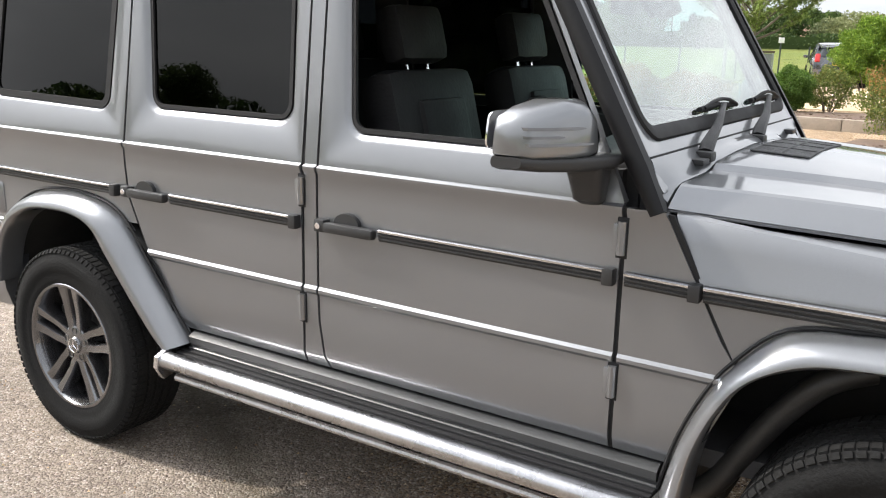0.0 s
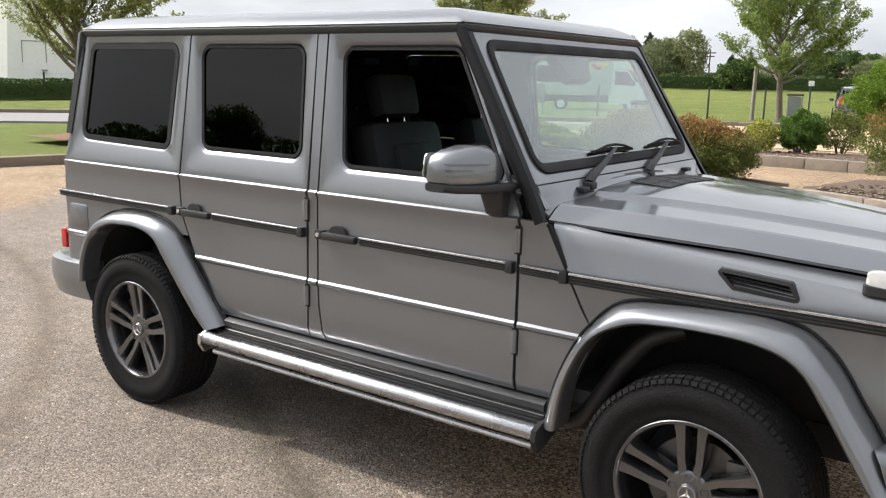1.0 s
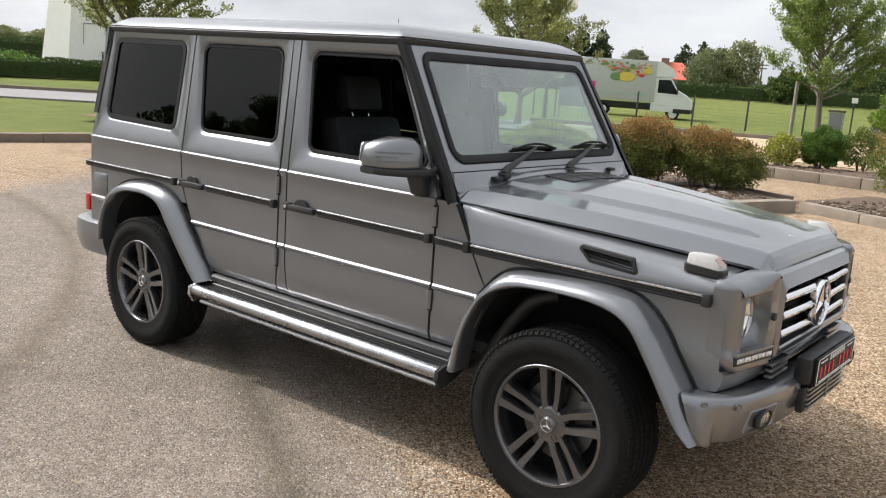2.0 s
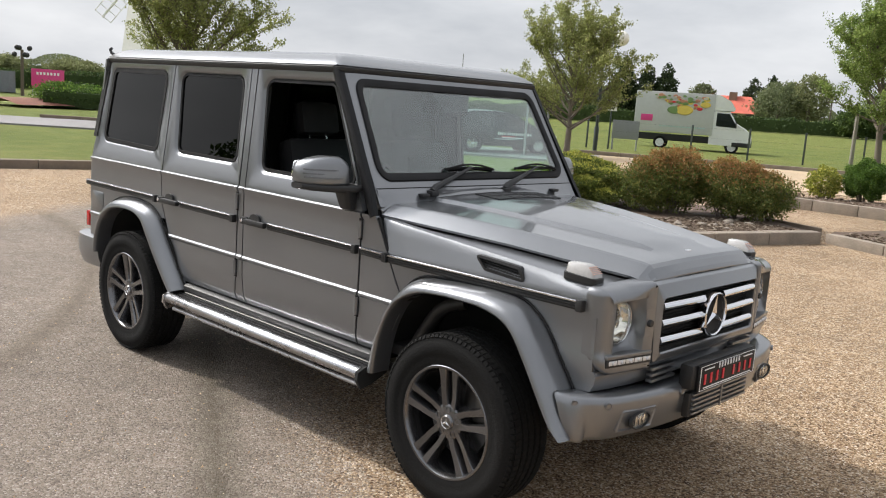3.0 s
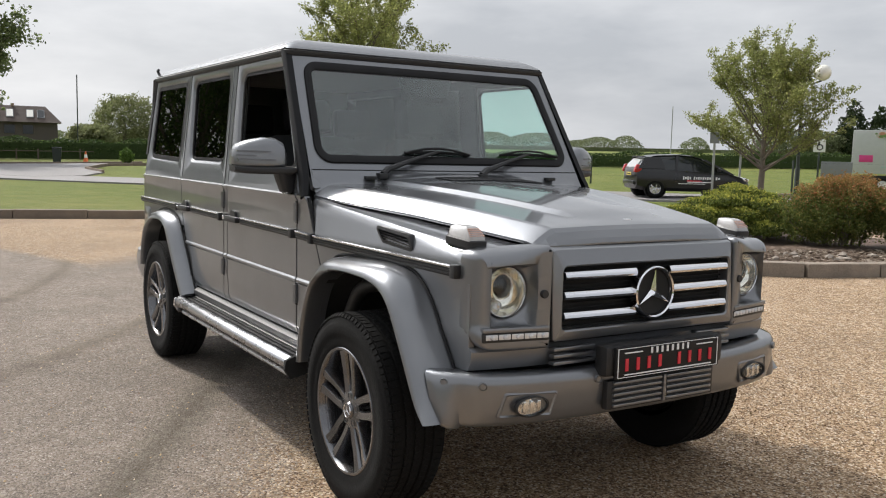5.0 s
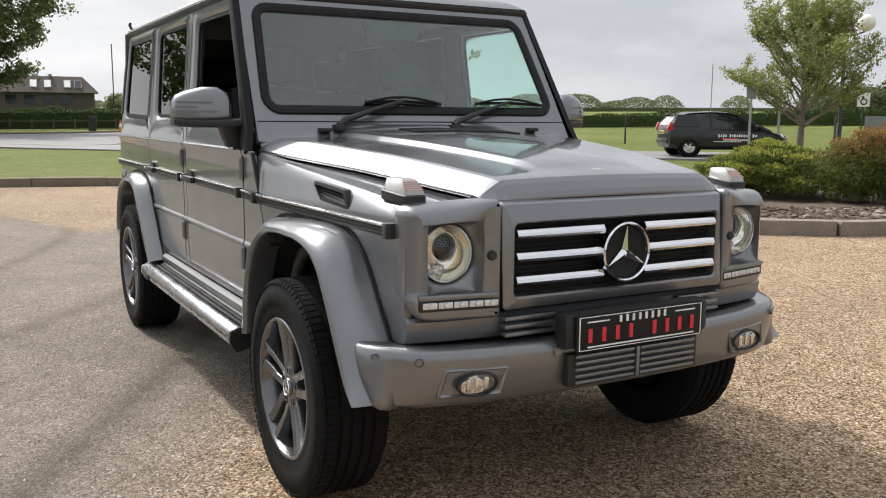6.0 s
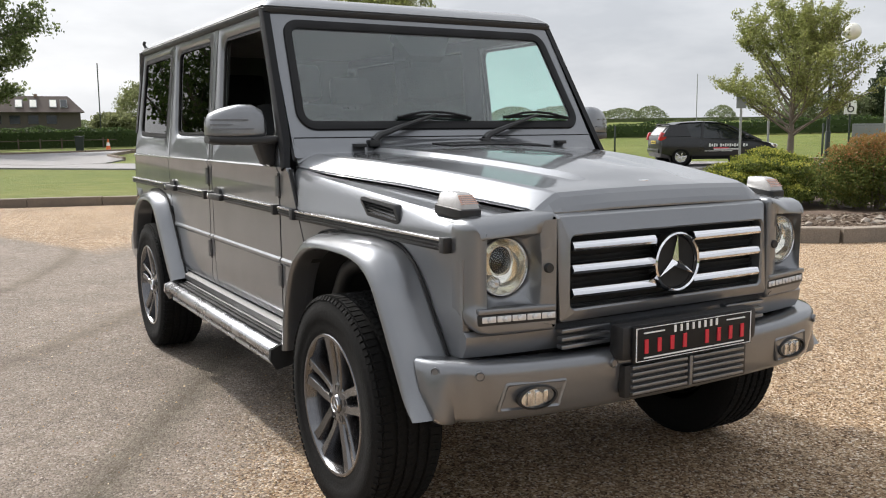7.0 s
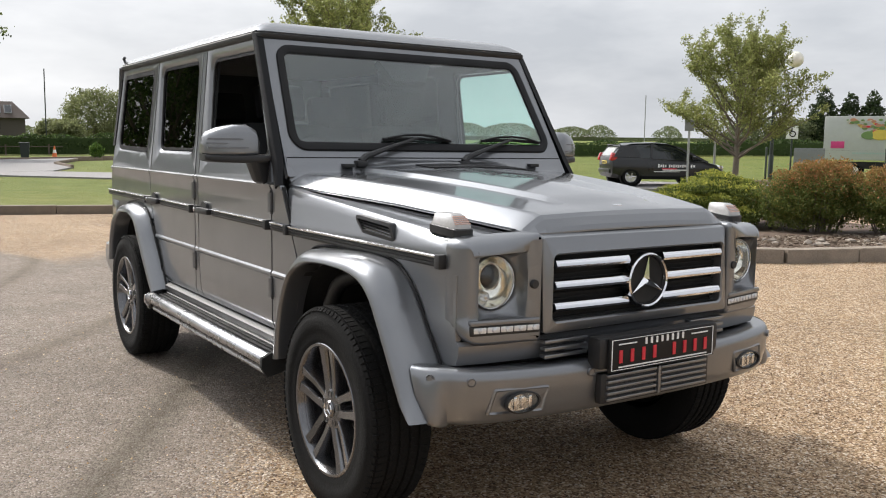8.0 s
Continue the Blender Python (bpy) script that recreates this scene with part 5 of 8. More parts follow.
    def skin_z(x, y):
        i = min(range(len(xs)), key=lambda j: abs(xs[j] - x))
        return lerp_at(profiles[i][1], abs(y))
    # air intake in front of the windscreen
    bm = bmesh.new()
    sheet(bm, [[Vector((x, y, skin_z(x, y) + 0.003)) for y in np.linspace(-0.17, 0.35, 15)] for x in np.linspace(-0.575, -0.415, 5)], (0, 0, -0.006))
    part("intake_panel", bm, M_INTAKE, bonnet, "black mesh air intake panel")
    for x in (-0.576, -0.495, -0.414):
        bm = bmesh.new()
        tube(bm, [(x, y, skin_z(x, y) + 0.004) for y in np.linspace(-0.17, 0.35, 9)], 0.0030, 5)
        part("intake_bar", bm, M_BLACK, bonnet)
    for k in range(5):
        y = -0.17 + 0.13 * k
        bm = bmesh.new()
        tube(bm, [(x, y, skin_z(x, y) + 0.004) for x in (-0.576, -0.52, -0.47, -0.414)], 0.0028, 5)
        part("intake_bar", bm, M_BLACK, bonnet)
    bm = bmesh.new()
    lathe(bm, [(0.0, 1.1625), (0.024, 1.162), (0.028, 1.160), (0.028, 1.15)], 24, "z", (0.541, 0, 0))
    part("bonnet_badge", bm, M_CHROME, bonnet, "small round bright badge")
    # cowl and windscreen frame
    scr = lambda z, d=0.0: -0.600 - 0.593 * (z - 1.19) + d
    def wpt(y, z, d=0.0):
        return Vector((scr(z) + d * 0.86, y, z + d * 0.51))
    ws = thing("windscreen", "", "")
    ws.parent = suv
    bm = bmesh.new()
    outer = fillet([(-0.785, 1.225), (0.785, 1.225), (0.748, 1.866), (-0.748, 1.866)], 0.01, 6)
    loop = fillet([(-0.738, 1.340), (0.738, 1.340), (0.692, 1.812), (-0.692, 1.812)], 0.07, 6)
    loft(bm, [[wpt(p.x, p.y, d) for p in q] for q, d in ((outer, -0.03), (outer, 0.0), (inset(loop, -0.012), 0.004), (loop, 0.0), (loop, -0.03))], True, False)
    part("windscreen_frame", bm, M_PAINT, ws)
    bm = bmesh.new()
    def cowl_row(k, y):
        zb = skin_z(-0.605, min(abs(y), 0.77))
        return Vector(((scr(1.312) + 0.004, y, 1.312), (scr(1.296) + 0.006, y, 1.296), (scr(1.28) + 0.012, y, max(1.28 - 0.3 * max(0.0, abs(y) - 0.70), zb + 0.014)), (-0.626, y, zb + 0.010), (-0.612, y, zb - 0.001), (-0.610, y, zb - 0.05))[k])
    sheet(bm, [[cowl_row(k, y) for y in np.linspace(-0.775, 0.775, 33)] for k in range(6)], (-0.006, 0, -0.004))
    part("cowl", bm, M_PAINT, ws)
    bm = bmesh.new()
    tube(bm, [wpt(-0.772, 1.304, 0.003), wpt(0.772, 1.304, 0.003)], 0.0035, 6)
    part("cowl_joint", bm, M_RUBBER, ws)
    bm = bmesh.new()
    i1 = inset(loop, 0.032)
    loft(bm, [[wpt(p.x, p.y, d) for p in q] for q, d in ((inset(loop, -0.006), 0.0), (inset(loop, -0.002), 0.010), (inset(loop, 0.014), 0.013), (i1, 0.006), (i1, -0.01))], True, False)
    part("windscreen_seal", bm, M_RUBBER, ws, "thick black rubber windscreen seal")
    bm = bmesh.new()
    g = inset(loop, 0.024)
    bm.faces.new([bm.verts.new(wpt(p.x, p.y, 0.001)) for p in g])
    bm.faces.new([bm.verts.new(wpt(p.x, p.y, -0.004)) for p in reversed(g)])
    part("windscreen_pane", bm, M_SCREEN, ws, "clear laminated windscreen")
    bm = bmesh.new()
    loft(bm, [[wpt(y, z, d) for y, z in ((-0.155, 1.79), (0.155, 1.79), (0.085, 1.685), (-0.10, 1.685))] for d in (-0.012, -0.06)])
    box(bm, (-1.06, 0.0, 1.70), (0.03, 0.22, 0.07), 0.012)
    part("interior_mirror", bm, M_MOULD, ws, "black interior mirror and sensor cover")
    # roof
    roof = thing("roof", "", "")
    roof.parent = suv
    bm = bmesh.new()
    def roof_ring(k, z):
        pts = fillet([(-3.435 + k, -0.768 + k), (-0.992 - k * 1.15, -0.768 + k), (-0.992 - k * 1.15, 0.768 - k), (-3.435 + k, 0.768 - k)], 0.035 + k * 0.3, 5)
        return [Vector((p.x, p.y, z)) for p in pts]
    rings = [roof_ring(0.012, 1.862), roof_ring(0.0, 1.866), roof_ring(-0.006, 1.876), roof_ring(0.004, 1.886), roof_ring(0.03, 1.905), roof_ring(0.075, 1.928), roof_ring(0.15, 1.943), roof_ring(0.32, 1.952), roof_ring(0.6, 1.956)]
    loft(bm, rings, True, True)
    part("roof_skin", bm, M_PAINT, roof)
    bm = bmesh.new()
    g = [roof_ring(0.008, 1.836), roof_ring(-0.006, 1.840), roof_ring(-0.012, 1.850), roof_ring(-0.012, 1.866), roof_ring(0.0, 1.874)]
    loft(bm, g, True, False)
    part("roof_gutter", bm, M_BLACK, roof, "black roof gutter")
    for y in (-0.74, 0.74):
        bm = bmesh.new()
        tube(bm, [(-3.40, y, 1.89), (-3.435, y * 1.01, 1.90), (-3.445, y * 1.02, 1.925), (-3.42, y * 1.02, 1.93)], 0.010, 6)
        part("roof_hook", bm, M_BLACK, roof)
    # grille
    gr = thing("grille", "", "")
    gr.parent = suv
    bm = bmesh.new()
    outer = fillet([(-0.457, 0.752), (0.457, 0.752), (0.457, 1.078), (-0.457, 1.078)], 0.012, 5)
    loop = fillet([(-0.420, 0.789), (0.420, 0.789), (0.420, 1.013), (-0.420, 1.013)], 0.018, 5)
    gx = lambda p: 0.700 - max(0.0, p.y - 1.03) ** 2 * 14 + 0.014 * (1 - (p.x / 0.46) ** 2)
    loft(bm, [[Vector((gx(p) + d, p.x, p.y)) for p in q] for q, d in ((outer, -0.08), (outer, -0.006), (inset(outer, 0.008), 0.0), (inset(loop, -0.006), 0.0), (loop, -0.006), (loop, -0.06))], True, False)
    part("grille_frame", bm, M_PAINT, gr)
    bm = bmesh.new()
    box(bm, (0.645, 0, 0.900), (0.01, 0.86, 0.26))
    for k in range(14):
        box(bm, (0.655, 0, 0.792 + 0.0163 * k), (0.012, 0.84, 0.006))
    part("grille_backing", bm, M_LINER, gr)
    for z in (0.981, 0.910, 0.837):
        for e in (-1, 1):
            bm = bmesh.new()
            rings = []
            for t in np.linspace(0.085, 0.412, 5):
                x = gx(Vector((t, 0.9)))
                rings.append([Vector((x + dx, e * t, z + dz)) for dx, dz in ((-0.03, -0.0150), (-0.007, -0.0147), (-0.003, -0.0130), (0.0015, -0.0050), (0.0010, -0.0020), (-0.0055, 0.0105), (-0.0095, 0.0138), (-0.03, 0.0146))])
            loft(bm, rings)
            part("grille_bar", bm, M_CHROME, gr, "bright horizontal grille bar")
    bm = bmesh.new()
    c = (0, 0, 0.903)
    lathe(bm, [(0.084, 0.70), (0.088, 0.722), (0.0925, 0.727), (0.097, 0.722), (0.099, 0.69)], 56, "x", c)
    for k in range(3):
        a = radians(90 + 120 * k)
        cs, sn = math.cos(a), math.sin(a)
        v = [bm.verts.new((h, p * cs - q * sn, 0.903 + p * sn + q * cs)) for p, q, h in ((0.087, 0, 0.720), (0.004, 0.0155, 0.712), (0.004, -0.0155, 0.712), (0.004, 0, 0.726), (0.087, 0, 0.712))]
        for f in ((0, 1, 3), (0, 3, 2), (4, 1, 0), (4, 0, 2), (4, 2, 1), (1, 2, 3)):
            bm.faces.new([v[i] for i in f])
    part("round_emblem", bm, M_CHROME, gr, "round chrome emblem with three spokes", 20)
    bm = bmesh.new()
    lathe(bm, [(0.0, 0.708), (0.084, 0.708), (0.086, 0.69)], 40, "x", c)
    part("emblem_backing", bm, M_LINER, gr)
    # apron under the lamps
    bm = bmesh.new()
    rings = []
    for y in np.linspace(-0.745, 0.745, 15):
        x = 0.62 + 0.05 * max(0, 1 - (abs(y) / 0.745) ** 4) * 1.0
        rings.append([Vector((x + dx, y, z)) for dx, z in ((-0.1, 0.74), (-0.012, 0.738), (0.0, 0.725), (-0.004, 0.69), (-0.02, 0.66), (-0.1, 0.65))])
    loft(bm, rings)
    part("front_apron", bm, M_PAINT, suv)
    for e in (-1, 1):
        bm = bmesh.new()
        for z in (0.672, 0.697, 0.722):
            box(bm, (0.683, e * 0.355, z), (0.03, 0.19, 0.013), 0.004)
        part("apron_slat", bm, M_PAINT, suv)
    # front bumper
    bp = thing("front_bumper", "", "")
    bp.parent = suv
    half = [(0.515, 0.868), (0.552, 0.856), (0.602, 0.828), (0.645, 0.790), (0.680, 0.742), (0.708, 0.655), (0.732, 0.52), (0.752, 0.30), (0.762, 0.0)]
    plan = smooth_line([(x, -y, 0) for x, y in half], 4)
    plan = plan + [Vector((p.x, -p.y, 0)) for p in plan[-2::-1]]
    bm = bmesh.new()
    rings = []
    for i, p in enumerate(plan):
        t = plan[min(i + 1, len(plan) - 1)] - plan[max(i - 1, 0)]
        n = Vector((t.y, -t.x, 0)).normalized()
        if n.dot(p - Vector((0.2, 0, 0))) < 0:
            n = -n
        up = 0.014 * (abs(p.y) / 0.87) ** 2
        slant = 0.5 * max(0.0, min(1.0, (abs(p.y) - 0.80) / 0.06))
        rings.append([p + n * o + Vector((slant * (0.655 - z), 0, z + (up if z > 0.6 else 0))) for o, z in ((-0.11, 0.640), (-0.03, 0.648), (-0.010, 0.646), (0.0, 0.636), (0.003, 0.612), (0.001, 0.575), (-0.006, 0.535), (-0.014, 0.495), (-0.026, 0.478), (-0.05, 0.470), (-0.12, 0.470))])
    loft(bm, rings, True, True)
    part("bumper_skin", bm, M_PAINT, bp, smooth=50)

    def bumper_x(y):
        return lerp_at([(b, a) for a, b in half], abs(y))
    for y, z in ((-0.836, 0.631), (-0.740, 0.625), (-0.296, 0.617), (0.296, 0.617), (0.740, 0.625), (0.836, 0.631)):
        bm = bmesh.new()
        ang = {0.836: 50, 0.740: 27, 0.296: 5}[abs(y)] * (-1 if y < 0 else 1)
        x = bumper_x(y) + {0.836: 0.010, 0.740: 0.006, 0.296: 0.004}[abs(y)]
        lathe(bm, [(0.0, 0.006), (0.0095, 0.006), (0.0105, 0.003), (0.0115, 0.003), (0.0135, 0.006), (0.0145, 0.005), (0.0145, -0.01)], 18, "x")
        bmesh.ops.transform(bm, matrix=Matrix.Translation((x, y, z)) @ Matrix.Rotation(radians(ang), 4, "Z"), verts=bm.verts)
        part("parking_sensor", bm, M_PAINT, bp)
    for e in (-1, 1):
        fog = thing("fog_light", "", "")
        fog.parent = bp
        fx = lambda y: bumper_x(y) + 0.0
        bm = bmesh.new()
        loop = fillet([(0.690, 0.508), (0.485, 0.503), (0.458, 0.592), (0.665, 0.598)], 0.012, 4)
        loft(bm, [[Vector((fx(p.x) + d - (0.59 - p.y) * 0.06, e * p.x, p.y)) for p in q] for q, d in ((loop, -0.02), (loop, 0.004), (inset(loop, 0.006), 0.007), (inset(loop, 0.012), 0.002))], True, True)
        part("fog_surround", bm, M_PAINT, fog)
        bm = bmesh.new()
        def ell(r, x):
            return [Vector((x, e * (0.566 + 0.072 * r * math.cos(a)), 0.546 + 0.036 * r * math.sin(a))) for a in np.linspace(0, 2 * math.pi, 33)[:-1]]
        x0 = fx(0.566)
        loft(bm, [ell(1.0, x0), ell(1.0, x0 + 0.012), ell(0.88, x0 + 0.014), ell(0.84, x0 + 0.004)], True, False)
        part("fog_bezel", bm, M_BLACK, fog, "black oval bezel")
        bm = bmesh.new()
        loft(bm, [ell(0.86, x0 + 0.002), ell(0.5, x0 - 0.004), ell(0.1, x0 - 0.006)], True, True)
        for k in (-1, 0, 1):
            box(bm, (x0 + 0.004, e * (0.566 + 0.03 * k), 0.546), (0.012, 0.016, 0.04), 0.005)
        part("fog_reflector", bm, M_CHROME, fog)
        bm = bmesh.new()
        loft(bm, [ell(0.86, x0 + 0.008), ell(0.6, x0 + 0.013), ell(0.2, x0 + 0.015)], True, True)
        part("fog_glass", bm, M_LENS, fog, "clear oval fog light glass")
    bm = bmesh.new()
    box(bm, (0.765, 0, 0.556), (0.03, 0.54, 0.105), 0.006)
    part("lower_grille_recess", bm, M_BLACK, bp)
    for k in range(5):
        for e in (-1, 1):
            bm = bmesh.new()
            box(bm, (0.781, e * 0.13, 0.518 + 0.0205 * k), (0.022, 0.236, 0.011), 0.004)
            part("lower_grille_slat", bm, M_PAINT, bp)
    bm = bmesh.new()
    box(bm, (0.782, 0, 0.558), (0.024, 0.014, 0.10), 0.004)
    part("lower_grille_post", bm, M_PAINT, bp)
    # plate
    pl = thing("display_plate", "", "")
    pl.parent = suv
    bm = bmesh.new()
    box(bm, (0.765, 0.0, 0.682), (0.066, 0.595, 0.112), 0.02)
    part("plate_plinth", bm, M_BLACK, pl, "black plate plinth")
    bm = bmesh.new()
    box(bm, (0.806, -0.004, 0.677), (0.012, 0.524, 0.114), 0.004)
    part("plate_board", bm, M_PLATE, pl, "black plate with white and red lettering bars")
    bm = bmesh.new()
    X = 0.8135
    for z in (0.7285, 0.6255):
        box(bm, (X - 0.001, -0.004, z), (0.003, 0.50 if z < 0.7 else 0.505, 0.002))
    for e in (-1, 1):
        box(bm, (X - 0.001, -0.004 + e * 0.2515, 0.677), (0.003, 0.003, 0.104))
        box(bm, (X, -0.004 + e * 0.18, 0.7125), (0.003, 0.085, 0.004))
    box(bm, (X, -0.004, 0.6345), (0.003, 0.44, 0.004))
    part("plate_border", bm, M_WHITE, pl, "white border lines")
    for k in range(8):
        bm = bmesh.new()
        box(bm, (X, -0.004 + (k - 3.5) * 0.0262, 0.7125), (0.003, 0.0085, 0.022))
        part("letter_bar", bm, M_WHITE, pl, "white letter bar")
    for k, u in enumerate((-4.1, -3.05, -2.0, -0.95, 0.95, 2.0, 3.05, 4.1)):
        bm = bmesh.new()
        box(bm, (X, -0.004 + u * 0.0515, 0.670), (0.003, 0.015, 0.044))
        part("letter_bar", bm, M_REDPRINT, pl, "red letter bar")
    # rear bumper and tail
    bm = bmesh.new()
    plan = smooth_line([(-3.36, -0.875, 0), (-3.52, -0.88, 0), (-3.66, -0.868, 0), (-3.77, -0.82, 0), (-3.81, -0.70, 0), (-3.815, 0.0, 0), (-3.81, 0.70, 0), (-3.77, 0.82, 0), (-3.66, 0.868, 0), (-3.52, 0.88, 0), (-3.36, 0.875, 0)], 4)
    rings = []
    for i, p in enumerate(plan):
        t = plan[min(i + 1, len(plan) - 1)] - plan[max(i - 1, 0)]
        n = Vector((t.y, -t.x, 0)).normalized()
        if n.dot(p - Vector((-3.0, 0, 0))) < 0:
            n = -n
        rings.append([p + n * o + Vector((0, 0, z)) for o, z in ((-0.12, 0.648), (-0.03, 0.65), (-0.008, 0.64), (0, 0.60), (-0.004, 0.52), (-0.03, 0.44), (-0.12, 0.43))])
    loft(bm, rings, True, True)
    part("rear_bumper", bm, M_PAINT, suv)
    bm = bmesh.new()
    sheet(bm, [[Vector((x, y, z)) for y in np.linspace(-0.79, 0.79, 6)] for x, z in ((-3.60, 0.56), (-3.61, 1.0), (-3.60, 1.19), (-3.43, 1.86))], (0.02, 0, 0))
    part("tailgate", bm, M_PAINT, suv)
    # inner shell, floor and running gear
    bm = bmesh.new()
    for s in (-1, 1):
        sheet(bm, [[Vector((x, s * (side_y(z) - 0.032), z)) for x in (-2.26, -0.62)] for z in (0.54, 0.9, 1.18)], (0, -s * 0.012, 0))
        sheet(bm, [[Vector((x, s * (side_y(z) - 0.034), z)) for x in (xa, xb)] for z in (1.18, 1.5, 1.855) for xa, xb in (((-1.79 if z < 1.85 else -1.78), -1.60),)], (0, -s * 0.012, 0))
        sheet(bm, [[Vector((x, s * (side_y(z) - 0.034), z)) for x in (-2.66, -2.47)] for z in (0.98, 1.5, 1.855)], (0, -s * 0.012, 0))
        sheet(bm, [[Vector((x, s * (side_y(1.83) - 0.034), z)) for x in (-3.42, -1.03)] for z in (1.80, 1.86)], (0, -s * 0.012, 0))
        sheet(bm, [[Vector((x, s * (side_y(z) - 0.034), z)) for x in (-3.56, -2.58)] for z in (0.99, 1.19, 1.31)], (0, -s * 0.012, 0))
    box(bm, (-1.75, 0, 0.56), (3.2, 1.5, 0.05))
    box(bm, (-0.66, 0, 0.90), (0.06, 1.5, 0.64))
    box(bm, (0.0, 0, 0.80), (1.1, 0.86, 0.50), 0.03)
    part("inner_shell", bm, M_CABIN, suv, "dark cabin lining")
    bm = bmesh.new()
    sheet(bm, [[Vector((x, y, 1.852)) for y in (-0.72, 0.72)] for x in (-3.38, -1.03)], (0, 0, 0.006))
    part("headliner", bm, M_HEADLINER, suv, "grey fabric headliner")
    bm = bmesh.new()
    for x in (0.0, -2.85):
        tube(bm, [(x, -0.70, 0.39), (x, 0.70, 0.39)], 0.045, 10)
        box(bm, (x, 0.12, 0.39), (0.24, 0.24, 0.22), 0.06)
    for y in (-0.42, 0.42):
        box(bm, (-1.45, y, 0.50), (4.0, 0.08, 0.12), 0.01)
    box(bm, (-1.4, 0.0, 0.42), (1.9, 1.1, 0.16), 0.03)
    box(bm, (-3.2, 0.0, 0.50), (0.5, 1.1, 0.16), 0.03)
    box(bm, (0.35, 0.0, 0.50), (0.5, 0.9, 0.10), 0.03)
    part("chassis", bm, M_LINER, suv, "black chassis frame and axles")
    bm = bmesh.new()
    tube(bm, smooth_line([(-0.12, -0.70, 0.86), (-0.212, -0.74, 0.822), (-0.298, -0.74, 0.723), (-0.376, -0.74, 0.602), (-0.447, -0.74, 0.489), (-0.525, -0.73, 0.447), (-0.70, -0.68, 0.44)], 5), 0.032, 12)
    part("filler_hose", bm, M_STEELP, suv, "dull dark hose in the wheel well")
    # cabin
    for x, y in ((-1.48, -0.38), (-1.48, 0.38), (-2.42, -0.36), (-2.42, 0.36)):
        st = thing("seat", "", "")
        st.parent = suv
        bm = bmesh.new()
        box(bm, (x + 0.22, y, 0.86), (0.52, 0.50, 0.16), 0.05)
        part("seat_cushion", bm, M_SEAT, st)
        bm = bmesh.new()
        rot = turn("Y", -14)
        box(bm, (x - 0.08, y, 1.17), (0.15, 0.50, 0.62), 0.06, rot)
        box(bm, (x + 0.0, y, 1.16), (0.04, 0.26, 0.46), 0.02, rot)
        part("seat_back", bm, M_SEAT, st)
        bm = bmesh.new()
        box(bm, (x - 0.17, y, 1.585), (0.10, 0.27, 0.19), 0.04, rot)
        part("headrest", bm, M_SEAT, st)
        for e in (-0.06, 0.06):
            bm = bmesh.new()
            tube(bm, [(x - 0.14, y + e, 1.44), (x - 0.165, y + e, 1.53)], 0.006, 8)
            part("headrest_post", bm, M_CHROME, st)
    bm = bmesh.new()
    rings = []
    for y in np.linspace(-0.74, 0.74, 9):
        rings.append([Vector((x, y, z)) for x, z in ((-0.70, 1.285), (-0.80, 1.30), (-0.92, 1.285 + 0.03 * math.exp(-((y + 0.38) / 0.2) ** 2)), (-0.99, 1.24), (-1.0, 1.10), (-0.92, 0.95), (-0.70, 0.9))])
    loft(bm, rings)
    part("dashboard", bm, M_SEATGREY, suv, "dark grey dashboard")
    bm = bmesh.new()
    rot = turn("Y", 62)
    pts = [rot @ Vector((0.185 * math.cos(a), 0.185 * math.sin(a), 0)) + Vector((-1.09, -0.38, 1.235)) for a in np.linspace(0, 2 * math.pi, 33)]
    tube(bm, pts, 0.015, 8, cap=False)
    for a in (0.5, 2.6, 4.71):
        tube(bm, [rot @ Vector((0.18 * math.cos(a), 0.18 * math.sin(a), 0)) + Vector((-1.09, -0.38, 1.235)), (-1.075, -0.38, 1.23)], 0.014, 6)
    box(bm, (-1.075, -0.38, 1.23), (0.05, 0.13, 0.11), 0.02, turn("Y", -28))
    part("steering_wheel", bm, M_SEAT, suv, "black leather steering wheel")
    return suv


plain_grey = plain("smoky_lens", (0.10, 0.10, 0.105), 0.15, coat=0.6)
build_suv()

# ---- plants ----
M_BARK = plain("grey_brown_bark", (0.15, 0.125, 0.10), 0.95, vary=0.3, scale=6, bump=0.8, bump_scale=30)
M_LEAF_SPRING = leafy("spring_leaves", (0.18, 0.205, 0.065), (0.47, 0.48, 0.20), (0.32, 0.345, 0.125), through=0.55)
M_LEAF_DARK = leafy("dark_tree_leaves", (0.047, 0.081, 0.022), (0.162, 0.216, 0.061), (0.088, 0.135, 0.034))
M_LEAF_ROAD = leafy("roadside_tree_leaves", (0.085, 0.112, 0.042), (0.29, 0.33, 0.145), (0.17, 0.21, 0.085))
M_LEAF_VERGE = leafy("fresh_green_leaves", (0.13, 0.19, 0.045), (0.42, 0.50, 0.165), (0.26, 0.335, 0.095), through=0.55)
M_LEAF_CONIFER = leafy("conifer_needles", (0.017, 0.031, 0.014), (0.060, 0.085, 0.031))
M_LEAF_RED = leafy("shrub_leaves", (0.075, 0.11, 0.025), (0.25, 0.22, 0.06), (0.16, 0.185, 0.045))
M_LEAF_COPPER = leafy("coppery_young_leaves", (0.21, 0.145, 0.048), (0.46, 0.19, 0.085), (0.31, 0.185, 0.068))
M_LEAF_LOW = leafy("low_conifer_leaves", (0.045, 0.07, 0.014), (0.24, 0.26, 0.05), (0.13, 0.16, 0.03))
M_LEAF_GOLD = leafy("golden_green_leaves", (0.15, 0.185, 0.03), (0.55, 0.50, 0.10), (0.36, 0.37, 0.07))
